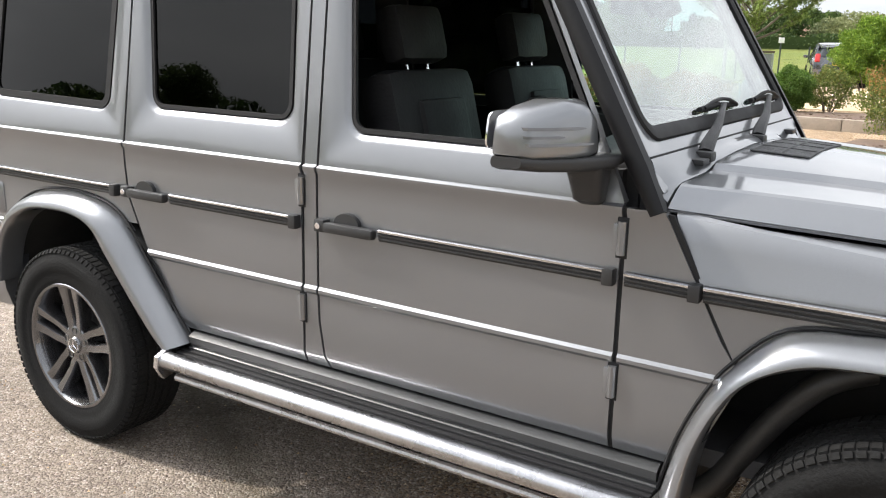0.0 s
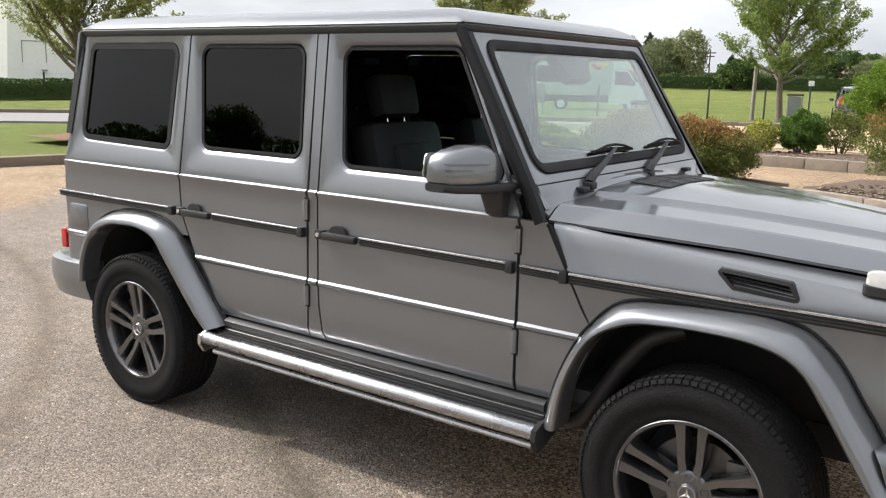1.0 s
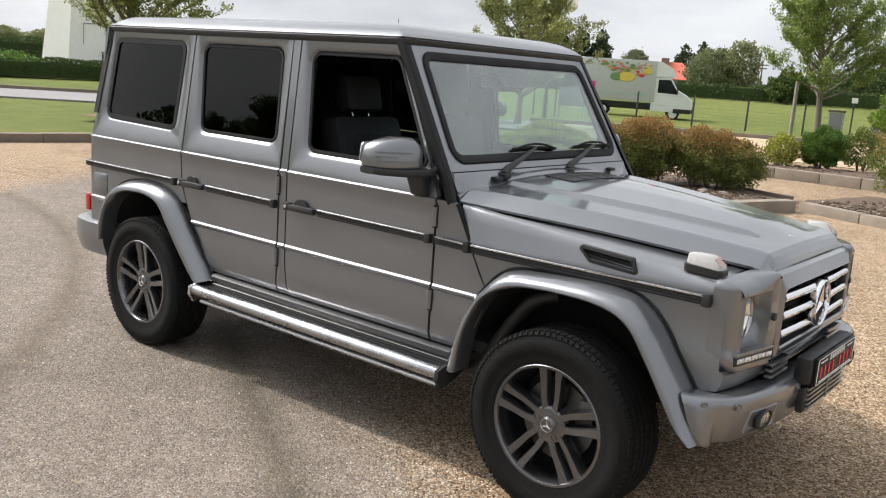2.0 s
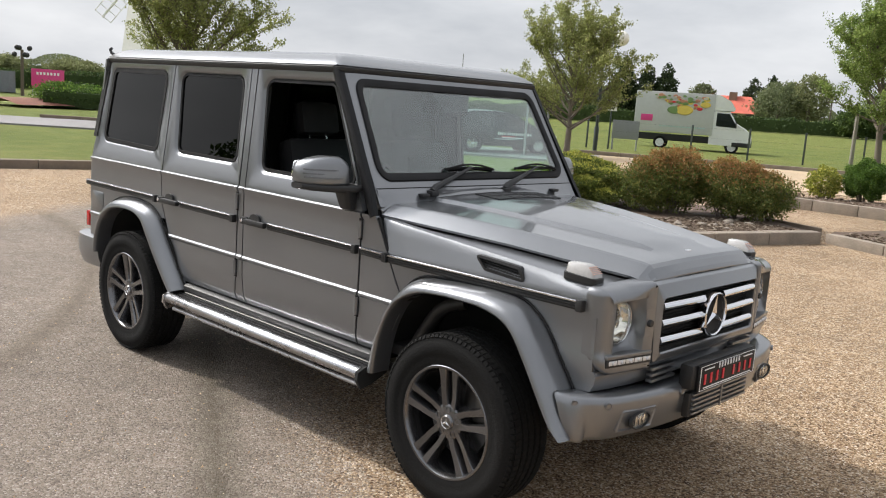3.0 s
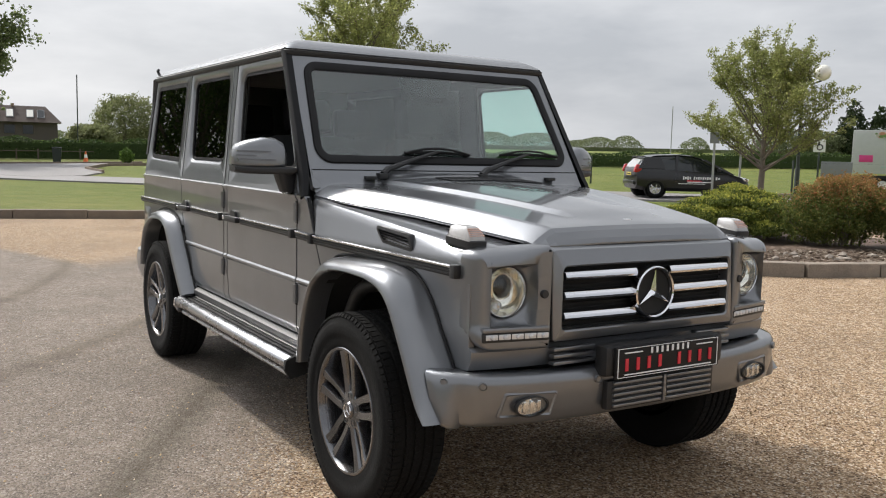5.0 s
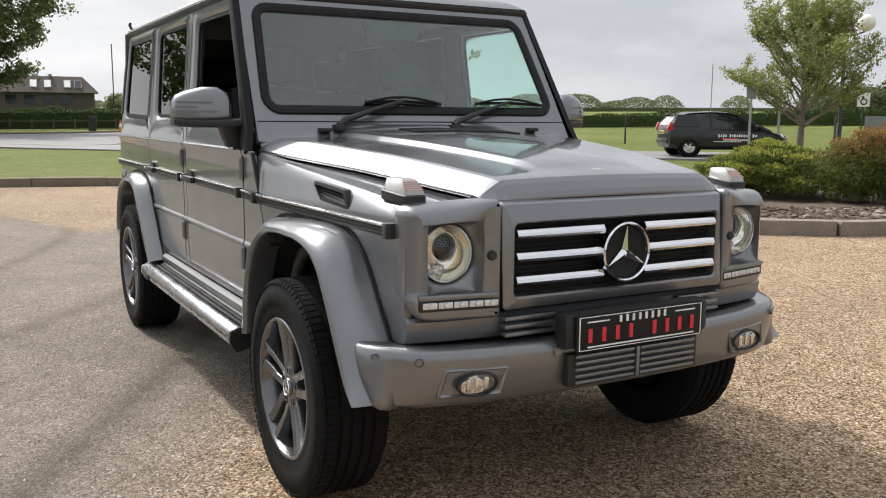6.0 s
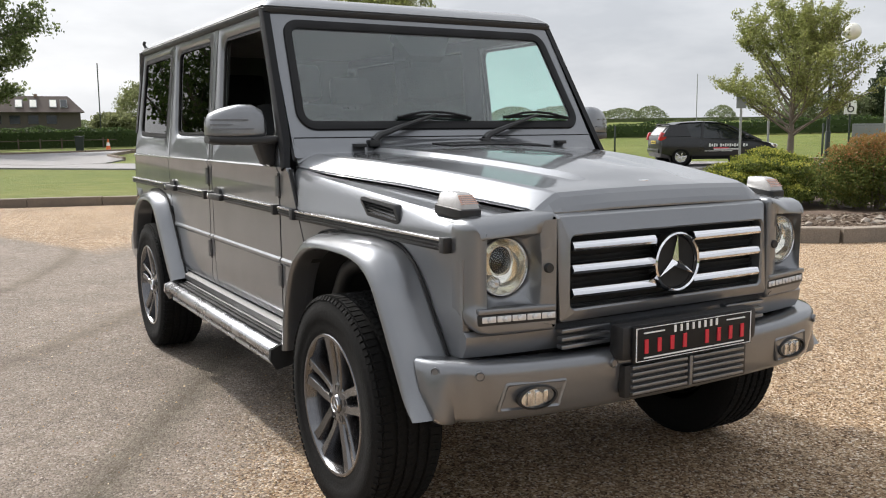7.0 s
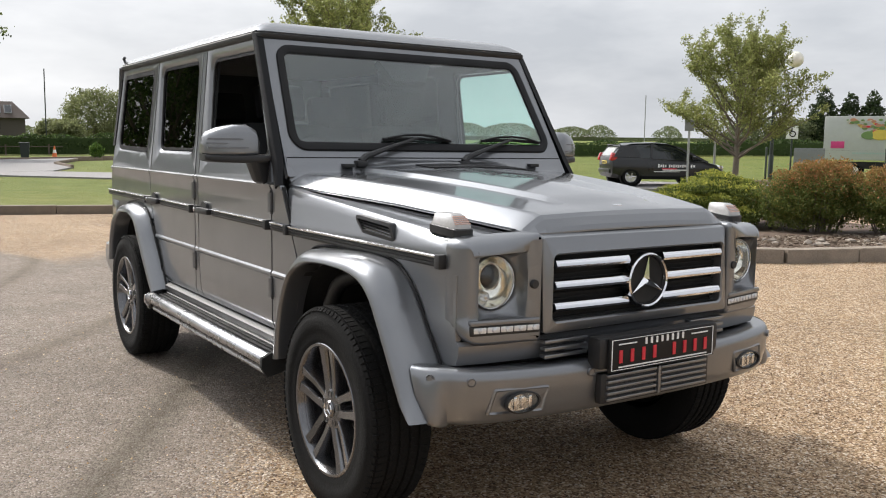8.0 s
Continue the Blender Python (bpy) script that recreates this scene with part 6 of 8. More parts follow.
M_LEAF_SHRUB = leafy("glossy_green_leaves", (0.049, 0.105, 0.017), (0.210, 0.322, 0.056), (0.112, 0.196, 0.031), 0.4)
M_LEAF_BRIGHT = leafy("bright_green_leaves", (0.084, 0.156, 0.017), (0.300, 0.408, 0.060), (0.180, 0.276, 0.034), 0.4)
M_LEAF_HEDGE = leafy("hedge_leaves", (0.034, 0.062, 0.019), (0.117, 0.164, 0.046), (0.070, 0.110, 0.031))
# leaf colours paled and greyed to carry the haze of distance
M_LEAF_HAZED = leafy("haze_paled_foliage", (0.125, 0.150, 0.075), (0.25, 0.28, 0.145), (0.18, 0.21, 0.105))
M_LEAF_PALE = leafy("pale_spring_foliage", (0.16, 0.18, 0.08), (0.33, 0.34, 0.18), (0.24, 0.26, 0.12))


def leaves(points, sizes, seed, droop=0.0, fold=0.25):
    """One mesh of folded leaves at the points, as arrays of vertices and faces."""
    rs = np.random.RandomState(seed)
    n = len(points)
    p = np.asarray(points, float)
    s = np.asarray(sizes, float)[:, None]
    d = rs.normal(size=(n, 3))
    d[:, 2] -= droop
    d /= np.linalg.norm(d, axis=1)[:, None]
    q = rs.normal(size=(n, 3))
    side = np.cross(d, q)
    side /= np.linalg.norm(side, axis=1)[:, None] + 1e-9
    nrm = np.cross(d, side)
    base, tip = p - d * s * 0.5, p + d * s * 0.5
    l, r = p + side * s * 0.32 + nrm * s * fold * 0.4, p - side * s * 0.32 + nrm * s * fold * 0.4
    v = np.stack([base, l, tip, r], 1).reshape(-1, 3)
    i = np.arange(n)[:, None] * 4
    f = np.concatenate([i + np.array([[0, 1, 2]]), i + np.array([[0, 2, 3]])], 0)
    return v, f


def leaf_part(name, points, sizes, material, parent, seed, label="", droop=0.0):
    v, f = leaves(points, sizes, seed, droop)
    me = bpy.data.meshes.new(name)
    me.from_pydata(v.tolist(), [], f.tolist())
    me.materials.append(material)
    ob = new(name, me)
    if parent is not None:
        ob.parent = parent
    if label:
        ob["label"] = label
    return ob


def shrub(name, x, y, lobes, material, label, n, size, seed, stems=True, z=None, droop=-0.3, group="", tips=None, tiers=False):
    """A bush: lobes are (dx, dy, height, radius across, radius up)."""
    zb = rise(x, y) + (0.12 if z is None else z)
    root = thing(name, label, "bush", Matrix.Translation((x, y, zb)), group)
    rs = np.random.RandomState(seed)
    w = np.array([l[3] ** 2 * l[4] for l in lobes])
    pick = rs.choice(len(lobes), n, p=w / w.sum())
    L = np.array(lobes, float)[pick]
    d = rs.normal(size=(n, 3))
    d /= np.linalg.norm(d, axis=1)[:, None]
    d[:, 2] = np.where(d[:, 2] < -0.88, -d[:, 2], d[:, 2])
    bump_ = 1 + 0.16 * np.sin(d[:, 0] * 7 + seed) * np.sin(d[:, 1] * 6 + 2) + 0.12 * np.sin(d[:, 2] * 9 + d[:, 0] * 5)
    r = rs.uniform(0.35, 1.0, n) ** 0.45 * bump_ * np.where(rs.random_sample(n) < 0.05, rs.uniform(1.0, 1.2, n), 1.0)
    pts = np.stack([L[:, 0] + d[:, 0] * r * L[:, 3], L[:, 1] + d[:, 1] * r * L[:, 3], L[:, 2] + d[:, 2] * r * L[:, 4]], 1)
    keep = pts[:, 2] > 0.02
    pts, lift = pts[keep], (d[:, 2] * r)[keep]
    if tips:
        top = max(l[2] + l[4] for l in lobes)
        young = (pts[:, 2] / top + rs.normal(size=len(pts)) * 0.13) > 0.72
        if tiers:
            young = lift + rs.normal(size=len(pts)) * 0.2 > 0.5
        leaf_part("young_growth", pts[young], rs.uniform(0.6, 1.35, young.sum()) * size, tips, root, seed + 1, droop=droop)
        pts = pts[~young]
    leaf_part("foliage", pts, rs.uniform(0.6, 1.35, len(pts)) * size, material, root, seed, droop=droop)
    if stems:
        bm = bmesh.new()
        rnd_ = random.Random(seed)
        for l in lobes:
            for k in range(7):
                a = rnd_.uniform(0, 6.28)
                tip = Vector((l[0] + 0.7 * l[3] * math.cos(a), l[1] + 0.7 * l[3] * math.sin(a), l[2] + 0.4 * l[4] * rnd_.uniform(-0.5, 1)))
                foot = Vector((l[0] * 0.8 + 0.12 * math.cos(a), l[1] * 0.8 + 0.12 * math.sin(a), -0.05))
                tube(bm, [foot, foot.lerp(tip, 0.5) + Vector((0, 0, 0.06)), tip], [0.016, 0.011, 0.005], 5)
        tagged(part("stem_tangle", bm, M_BARK, root), kind="stuff")
    return root


def tree(name, x, y, height, spread, fork, label, leaf_mat, n_leaf, leaf_size, seed, trunk=0.13, limbs=34, low=0.30, group="", z=None, gap=0.10, leaf_from=0.22, sag=0.0):
    """A short trunk whose leader throws many rising limbs into a round, ragged crown; leaves sit in sprays along limbs and twigs."""
    rnd_ = random.Random(seed)
    zb = rise(x, y) if z is None else z
    root = thing(name, label, "tree", Matrix.Translation((x, y, zb)), group)
    bm = bmesh.new()
    mid = fork + (height - fork) * low
    sprays = []

    def reach(o, d):
        """How far along d from o the crown's outline lies: a half-ellipsoid above mid, a flatter one below."""
        t = 0.0
        while t < height:
            q = o + d * t
            h = (height - mid) if q.z > mid else (mid - fork * 0.85)
            if (q.x ** 2 + q.y ** 2) / spread ** 2 + ((q.z - mid) / h) ** 2 > 1:
                return t
            t += 0.08
        return t

    def wand(p, d, length, r, lift, bits):
        pts, rad, q = [p.copy()], [r], p.copy()
        for k in range(bits):
            d = (d + Vector((rnd_.gauss(0, 0.09), rnd_.gauss(0, 0.09), lift + rnd_.gauss(0, 0.06)))).normalized()
            q = q + d * length / bits
            pts.append(q.copy())
            rad.append(max(0.004, r * (1 - 0.85 * (k + 1) / bits)))
        return pts, rad, d

    top = Vector((rnd_.gauss(0, 0.06), rnd_.gauss(0, 0.06), fork))
    tube(bm, [(0, 0, -0.1), (0, 0, 0.08), top * 0.5, top], [trunk * 1.45, trunk * 1.1, trunk * 0.95, trunk * 0.86], 12)
    leader, lrad, _ = wand(top, Vector((0, 0, 1)), (height - fork) * 0.97, trunk * 0.8, 0.05, 6)
    tube(bm, leader, lrad, 8, cap=False)
    sprays.append((leader[2:], 1.0))
    for i in range(limbs):
        u = i / (limbs - 1)
        h = u ** 1.25 * 0.62 * 6
        k = min(int(h), 5)
        o = leader[k].lerp(leader[k + 1], h - k) - Vector((0, 0, 0.12 if u < 0.1 else 0.0))
        a = 2.399 * i + rnd_.uniform(-0.35, 0.35)
        lean = radians(rnd_.uniform(52, 74) * (1 - u) + rnd_.uniform(16, 40) * u + sag * max(0.0, 1 - u / 0.6))
        d = Vector((math.cos(a) * math.sin(lean), math.sin(a) * math.sin(lean), math.cos(lean)))
        length = reach(o, d) * rnd_.uniform(0.84, 1.04)
        pts, rad, _ = wand(o, d, length, trunk * (0.42 - 0.22 * u), 0.045, 6)
        tube(bm, pts, rad, 6, cap=False)
        sprays.append((pts[3:], 1.0))
        for j in range(rnd_.randint(8, 11)):
            t = rnd_.uniform(leaf_from, 0.97) * 6
            m = min(int(t), 5)
            p = pts[m].lerp(pts[m + 1], t - m)
            along = (pts[m + 1] - pts[m]).normalized()
            b = rnd_.uniform(0, 6.28)
            side_ = Vector((math.cos(b), math.sin(b), rnd_.uniform(-0.1, 0.7)))
            tw, tr, _ = wand(p, (along * 0.8 + side_ * 0.75).normalized(), min(length * rnd_.uniform(0.18, 0.40), reach(p, side_.normalized()) + 0.35), rad[m] * 0.45, 0.05, 3)
            tube(bm, tw, tr, 4, cap=False)
            sprays.append((tw, 1.0))
            for _ in range(2):
                f = rnd_.uniform(0.4, 1.0) * 3
                g = min(int(f), 2)
                p2 = tw[g].lerp(tw[g + 1], f - g)
                e = Vector((rnd_.gauss(0, 1), rnd_.gauss(0, 1), rnd_.uniform(0.0, 1.2))).normalized()
                t2, r2, _ = wand(p2, e, length * rnd_.uniform(0.07, 0.16), 0.006, 0.05, 2)
                tube(bm, t2, r2, 3, cap=False)
                sprays.append((t2, 1.3))
    part("trunk", bm, M_BARK, root, "grey-brown trunk and limbs")
    rs = np.random.RandomState(seed)
    A, B, W = [], [], []
    for pts, w in sprays:
        for p, q in zip(pts, pts[1:]):
            A.append(p[:]), B.append(q[:]), W.append(w * (q - p).length * rnd_.choice((0.4, 0.8, 1.0, 1.4)))
    A, B, W = np.array(A), np.array(B), np.array(W)
    i = rs.choice(len(A), n_leaf, p=W / W.sum())
    u = rs.random_sample(n_leaf)[:, None]
    pts = A[i] * (1 - u) + B[i] * u + rs.normal(size=(n_leaf, 3)) * gap * np.array([1, 1, 0.8])
    keep = pts[:, 2] > fork * 0.8
    leaf_part("crown", pts[keep], (rs.uniform(0.55, 1.35, n_leaf) * leaf_size)[keep], leaf_mat, root, seed, droop=0.3)
    return root


def foliage_row(name, line, height, depth, material, label, n, size, seed, category="hedge", kind="", wave=0.12, base=0.0, core=True):
    """A clipped hedge or a far belt of trees along a line."""
    root = thing(name, label, category, kind=kind)
    rs = np.random.RandomState(seed)
    P = np.array([[*p] for p in line], float)
    seg = np.linalg.norm(np.diff(P, axis=0), axis=1)
    cum = np.r_[0, np.cumsum(seg)]
    s = rs.uniform(0, cum[-1], n)
    x, y = np.interp(s, cum, P[:, 0]), np.interp(s, cum, P[:, 1])
    k = np.clip(np.searchsorted(cum, s) - 1, 0, len(seg) - 1)
    t = np.diff(P, axis=0)[k] / seg[k][:, None]
    u = rs.uniform(-1, 1, n)
    top = height * (1 + wave * np.sin(s * 0.9 + seed) * np.sin(s * 0.37 + 1) + 0.5 * wave * np.sin(s * 2.3))
    if wave > 0.3:
        mid = np.sort(rs.uniform(0, cum[-1], int(cum[-1] / 9)))
        half = rs.uniform(3.5, 9.0, len(mid))
        tall = rs.uniform(0.35, 1.0, len(mid))
        dome = np.max(tall[None] * np.sqrt(np.clip(1 - ((s[:, None] - mid[None]) / half[None]) ** 2, 0, 1)), 1)
        top = height * (0.30 + 1.05 * dome)
    v = rs.uniform(0, 1, n) ** 0.6
    edge = np.sqrt(np.clip(1 - (v ** 4), 0.05, 1))
    x, y = x - t[:, 1] * u * depth * edge, y + t[:, 0] * u * depth * edge
    z = np.array([rise(a, b) for a, b in zip(np.clip(x, -160, 160), np.clip(y, -160, 160))]) + base + v * top
    leaf_part("foliage", np.stack([x, y, z], 1), rs.uniform(0.6, 1.4, n) * size, material, root, seed)
    if core:
        bm = bmesh.new()
        lo = [Vector((*p, 0)) for p in line]
        rings = []
        for i, p in enumerate(lo):
            d = (lo[min(i + 1, len(lo) - 1)] - lo[max(i - 1, 0)]).normalized()
            q = Vector((-d.y, d.x, 0)) * depth * 0.75
            zz = rise(max(-160, min(160, p.x)), max(-160, min(160, p.y)))
            hc = height * (0.8 if wave < 0.3 else 0.34)
            rings.append([p + q + Vector((0, 0, zz)), p + q + Vector((0, 0, zz + base + hc)), p - q + Vector((0, 0, zz + base + hc)), p - q + Vector((0, 0, zz))])
        loft(bm, rings)
        part("branch_core", bm, M_LEAF_HEDGE if material is not M_LEAF_HAZED else M_LEAF_HAZED, root)
    return root


# planted beds
shrub("red_tipped_shrub", -4.92, 9.45, [(0, 0, 0.47, 0.66, 0.50), (-0.20, -0.28, 0.42, 0.52, 0.44), (0.15, 0.3, 0.55, 0.52, 0.47), (0.1, -0.1, 0.66, 0.45, 0.36)], M_LEAF_RED, "bushy shrub with green leaves and coppery red tips", 38000, 0.034, 11, tips=M_LEAF_COPPER)
shrub("red_tipped_shrub", -3.80, 10.02, [(0, 0, 0.42, 0.62, 0.46), (0.25, 0.25, 0.38, 0.46, 0.40), (-0.25, -0.2, 0.50, 0.48, 0.44)], M_LEAF_RED, "bushy shrub with green leaves and coppery red tips", 30000, 0.034, 12, tips=M_LEAF_COPPER)
_r = random.Random(5)
tier_lobes = [(0, 0, 0.26, 0.85, 0.24)]
for k in range(30):
    a, q = 2.4 * k, math.sqrt((k + 0.5) / 30)
    tier_lobes.append((1.0 * q * math.cos(a), 0.95 * q * math.sin(a), 0.12 + 0.56 * (1 - q ** 2) ** 0.7 + _r.uniform(-0.06, 0.06), _r.uniform(0.20, 0.33), _r.uniform(0.09, 0.14)))
shrub("low_conifer_shrub", -6.45, 9.10, tier_lobes, M_LEAF_LOW, "spreading golden green conifer shrub in tiers", 56000, 0.034, 13, stems=False, droop=-0.8, tips=M_LEAF_GOLD, tiers=True)
shrub("round_shrub", -3.85, 15.7, [(0, 0, 0.40, 0.45, 0.41), (0.06, 0.1, 0.54, 0.30, 0.28)], M_LEAF_SHRUB, "rounded dark green shrub in the further bed", 30000, 0.034, 14)
shrub("small_shrub", -3.25, 16.5, [(0, 0, 0.38, 0.5, 0.42)], M_LEAF_RED, "small brown-green shrub in the further bed", 4000, 0.05, 15)
shrub("small_shrub", -4.55, 15.35, [(0, 0, 0.28, 0.36, 0.34)], M_LEAF_GOLD, "small golden shrub in the further bed", 3500, 0.05, 16)
shrub("tall_shrub", -2.75, 18.4, [(0.05, 0, 1.05, 0.86, 0.72), (0.75, 0.3, 1.05, 0.85, 0.70), (0.25, 0.1, 1.18, 0.7, 0.55), (0.3, 0.2, 0.55, 0.45, 0.5)], M_LEAF_BRIGHT, "tall rounded bright green shrub", 100000, 0.045, 17)
shrub("red_tipped_shrub", -1.35, 12.2, [(0, 0, 0.55, 0.75, 0.6), (0.6, 0.1, 0.55, 0.7, 0.55)], M_LEAF_RED, "bushy shrub with green leaves and coppery red tips", 22000, 0.036, 18, tips=M_LEAF_COPPER)
shrub("mulch_bush", -40.0, 14.3, [(0, 0, 0.5, 1.3, 0.55), (0.3, 1.2, 0.5, 1.1, 0.5)], M_LEAF_SHRUB, "low clipped green bush on the mulch mound", 6000, 0.11, 19, z=0.1)
shrub("young_bush", -57.0, 10.6, [(0, 0, 0.5, 0.42, 0.46)], M_LEAF_SHRUB, "young green bush on the verge", 3000, 0.09, 20, z=0.0)

# trees
tree("young_tree", -14.45, 19.8, 4.7, 2.25, 0.95, "young tree with light green spring leaves on the verge", M_LEAF_SPRING, 44000, 0.066, 31, 0.10, group="verge trees", gap=0.06)
tree("young_tree", -8.2, 30.0, 6.0, 2.42, 1.45, "young tree with fresh green spring leaves on the verge", M_LEAF_VERGE, 56000, 0.075, 33, 0.12, group="verge trees", gap=0.075, leaf_from=0.34)
tree("lawn_tree", -17.2, 7.9, 5.6, 2.1, 1.5, "leafy young tree standing on the lawn", M_LEAF_SPRING, 46000, 0.064, 34, 0.12, group="verge trees", gap=0.055)
tree("large_tree", -64.5, -3.4, 14.6, 8.8, 2.7, "large olive green leafy tree beside the road", M_LEAF_ROAD, 170000, 0.26, 35, 0.34, 56, low=0.30, gap=0.32, leaf_from=0.1, sag=30)
tree("small_tree", -27.5, -19.8, 2.8, 1.3, 0.5, "small dark green leafy tree across the forecourt", M_LEAF_DARK, 9000, 0.10, 36, 0.1, 18, gap=0.08)
tree("large_tree", -34.0, -28.5, 4.9, 2.0, 1.2, "dark green leafy tree across the forecourt", M_LEAF_DARK, 14000, 0.13, 39, 0.15, gap=0.10)
tree("large_tree", -33.0, -9.5, 9.2, 4.2, 1.0, "large dark green leafy tree across the forecourt", M_LEAF_DARK, 15000, 0.20, 37, 0.28, 30, gap=0.16, leaf_from=0.15)

# hedges and belts of trees
foliage_row("mill_hedge", [(-39.6, 13.4), (-38.2, 16.0), (-36.6, 19.6), (-34.8, 23.5)], 0.85, 0.7, M_LEAF_HEDGE, "clipped dark green hedge in front of the mill", 9000, 0.12, 41)
foliage_row("field_hedge", [(-95, 20), (-70, 38), (-56, 48), (-43.5, 56.6), (-34, 61.8), (-25, 66.3), (-12, 71), (8, 78), (40, 88)], 1.15, 0.9, M_LEAF_HEDGE, "dark green hedge at the far side of the field", 42000, 0.20, 42)
foliage_row("roadside_hedge", [(-74, -22), (-73, -8), (-72, 1), (-71.4, 10), (-70, 20), (-66, 30)], 1.55, 0.9, M_LEAF_HEDGE, "long clipped dark green hedge behind the verge", 34000, 0.15, 43)
foliage_row("far_trees", [(-330, -40), (-260, 60), (-230, 140), (-190, 210), (-120, 260), (-20, 290), (90, 300)], 4.0, 9.0, M_LEAF_HAZED, "far belt of green trees with haze put into their colour", 120000, 0.5, 44, "trees", "stuff", 0.45)
foliage_row("back_trees", [(-120, -75), (-60, -70), (0, -62), (60, -66)], 6.0, 5.0, M_LEAF_HEDGE, "dark belt of trees across the forecourt", 9000, 1.0, 45, "trees", "stuff", 0.4)


def clump(name, x, y, lobes, material, label, n, size, seed):
    root = shrub(name, x, y, lobes, material, label, n, size, seed, False, 0.0, 0.0)
    tagged(root, category="tree")
    bm = bmesh.new()
    tube(bm, [(0, 0, -0.2), (0, 0, lobes[0][2])], [0.3, 0.15], 8)
    part("trunk", bm, M_BARK, root)
    return root


for k, (x, y, h, w) in enumerate(((-49.5, 77.5, 6.0, 1.7), (-47.2, 78.2, 5.4, 1.6), (-45.4, 79.0, 5.6, 1.5), (-44.5, 97.5, 5.0, 1.6), (-42.5, 98.0, 5.3, 1.5), (-40.6, 98.6, 4.8, 1.7), (-27.9, 84.0, 2.7, 0.7), (-26.8, 85.0, 2.4, 0.7))):
    clump("conifer", x, y, [(0, 0, h * 0.28, w, h * 0.3), (0, 0, h * 0.55, w * 0.8, h * 0.3), (0.1, 0, h * 0.82, w * 0.45, h * 0.2)], M_LEAF_CONIFER, "dark conifer beyond the field", 4200, 0.28, 60 + k)
for k, (x, y, h, w, mm) in enumerate(((-33.6, 80.0, 4.2, 2.5, M_LEAF_HAZED), (-31.0, 80.5, 5.0, 1.9, M_LEAF_PALE), (-35.3, 82.0, 3.4, 1.4, M_LEAF_HAZED), (-18.0, 75.0, 3.0, 2.6, M_LEAF_HEDGE), (-55.0, 74.0, 3.4, 2.8, M_LEAF_HAZED), (-51.5, 76.0, 3.0, 2.4, M_LEAF_HAZED), (-12.0, 78.0, 2.8, 3.0, M_LEAF_PALE), (-5.0, 74.0, 3.2, 3.4, M_LEAF_HAZED), (-48.2, 92.0, 4.0, 1.6, M_LEAF_HAZED), (-21.5, 66.2, 2.2, 1.5, M_LEAF_DARK), (-21.4, 80.0, 2.4, 1.5, M_LEAF_HAZED), (-14.4, 78.0, 2.2, 1.5, M_LEAF_HAZED), (-21.0, 90.0, 3.1, 1.7, M_LEAF_DARK), (-18.6, 90.5, 3.3, 1.6, M_LEAF_DARK), (-16.6, 90.0, 3.0, 1.6, M_LEAF_DARK))):
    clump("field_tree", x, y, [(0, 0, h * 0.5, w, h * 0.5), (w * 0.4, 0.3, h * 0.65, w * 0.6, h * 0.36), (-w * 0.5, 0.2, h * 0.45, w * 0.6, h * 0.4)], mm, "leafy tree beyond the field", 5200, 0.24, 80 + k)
for k, (x, y, h, w) in enumerate(((-104, 20.6, 6.6, 3.4), (-106, 25, 3.2, 4.0), (-103, 33, 3.0, 3.2), (-100, 41, 2.8, 3.0), (-101, 49, 2.5, 3.5), (-96, 15.3, 3.0, 2.2))):
    clump("spring_tree", x, y, [(0, 0, h * 0.55, w, h * 0.45), (w * 0.4, w * 0.5, h * 0.6, w * 0.6, h * 0.36), (0, -w * 0.5, h * 0.5, w * 0.6, h * 0.4)], M_LEAF_PALE, "tall pale green spring tree beyond the hedge", 11000, 0.24, 100 + k)

# ---- beyond the forecourt: vehicles, buildings, posts ----
M_CARBLACK = car_paint("black_car_paint", (0.004, 0.004, 0.005), 0.0, 0.3, 1.35, 0.5)
M_CARDARK = car_paint("dark_blue_grey_paint", (0.05, 0.055, 0.07), 0.4, 0.25)
M_VANWHITE = plain("white_van_paint", (0.72, 0.74, 0.73), 0.35, coat=0.4, vary=0.06)
M_BOXWHITE = plain("grey_white_box_panel", (0.46, 0.475, 0.47), 0.5, vary=0.06)
M_GLASSDARK = plain("dark_car_glass", (0.012, 0.016, 0.018), 0.08, coat=0.3)
# pale base colour stands in for the sky mirrored in a rear window
M_CARGREYGLASS = plain("rear_glass_painted_reflection", (0.45, 0.46, 0.46), 0.1, coat=0.8)
M_YELLOW = plain("yellow_plastic", (0.68, 0.52, 0.10), 0.4)
M_PINK = plain("pink_print", (0.62, 0.05, 0.22), 0.5)
M_GREENP = plain("green_print", (0.16, 0.26, 0.09), 0.5)
M_ORANGEP = plain("orange_print", (0.50, 0.24, 0.15), 0.5)
M_PALEPRINT = plain("pale_print", (0.5, 0.48, 0.42), 0.5)
M_TEAL = plain("teal_print", (0.35, 0.5, 0.48), 0.5)
M_DARKPOST = plain("dark_green_painted_steel", (0.03, 0.04, 0.035), 0.6)
M_GREYPOST = plain("galvanised_steel", (0.36, 0.37, 0.37), 0.45, metal=0.6)
M_TIMBER = plain("weathered_pole_timber", (0.12, 0.095, 0.075), 0.9)
M_GREYTIMBER = plain("silvered_timber", (0.27, 0.25, 0.215), 0.9, vary=0.25, scale=5)
M_SIGNBACK = plain("grey_sign_back", (0.22, 0.23, 0.24), 0.6)
M_MILLWHITE = plain("white_boarding", (0.78, 0.77, 0.72), 0.7, vary=0.06)
M_REDTILE = plain("red_roof_tiles", (0.52, 0.12, 0.08), 0.8, vary=0.15, scale=1.0)
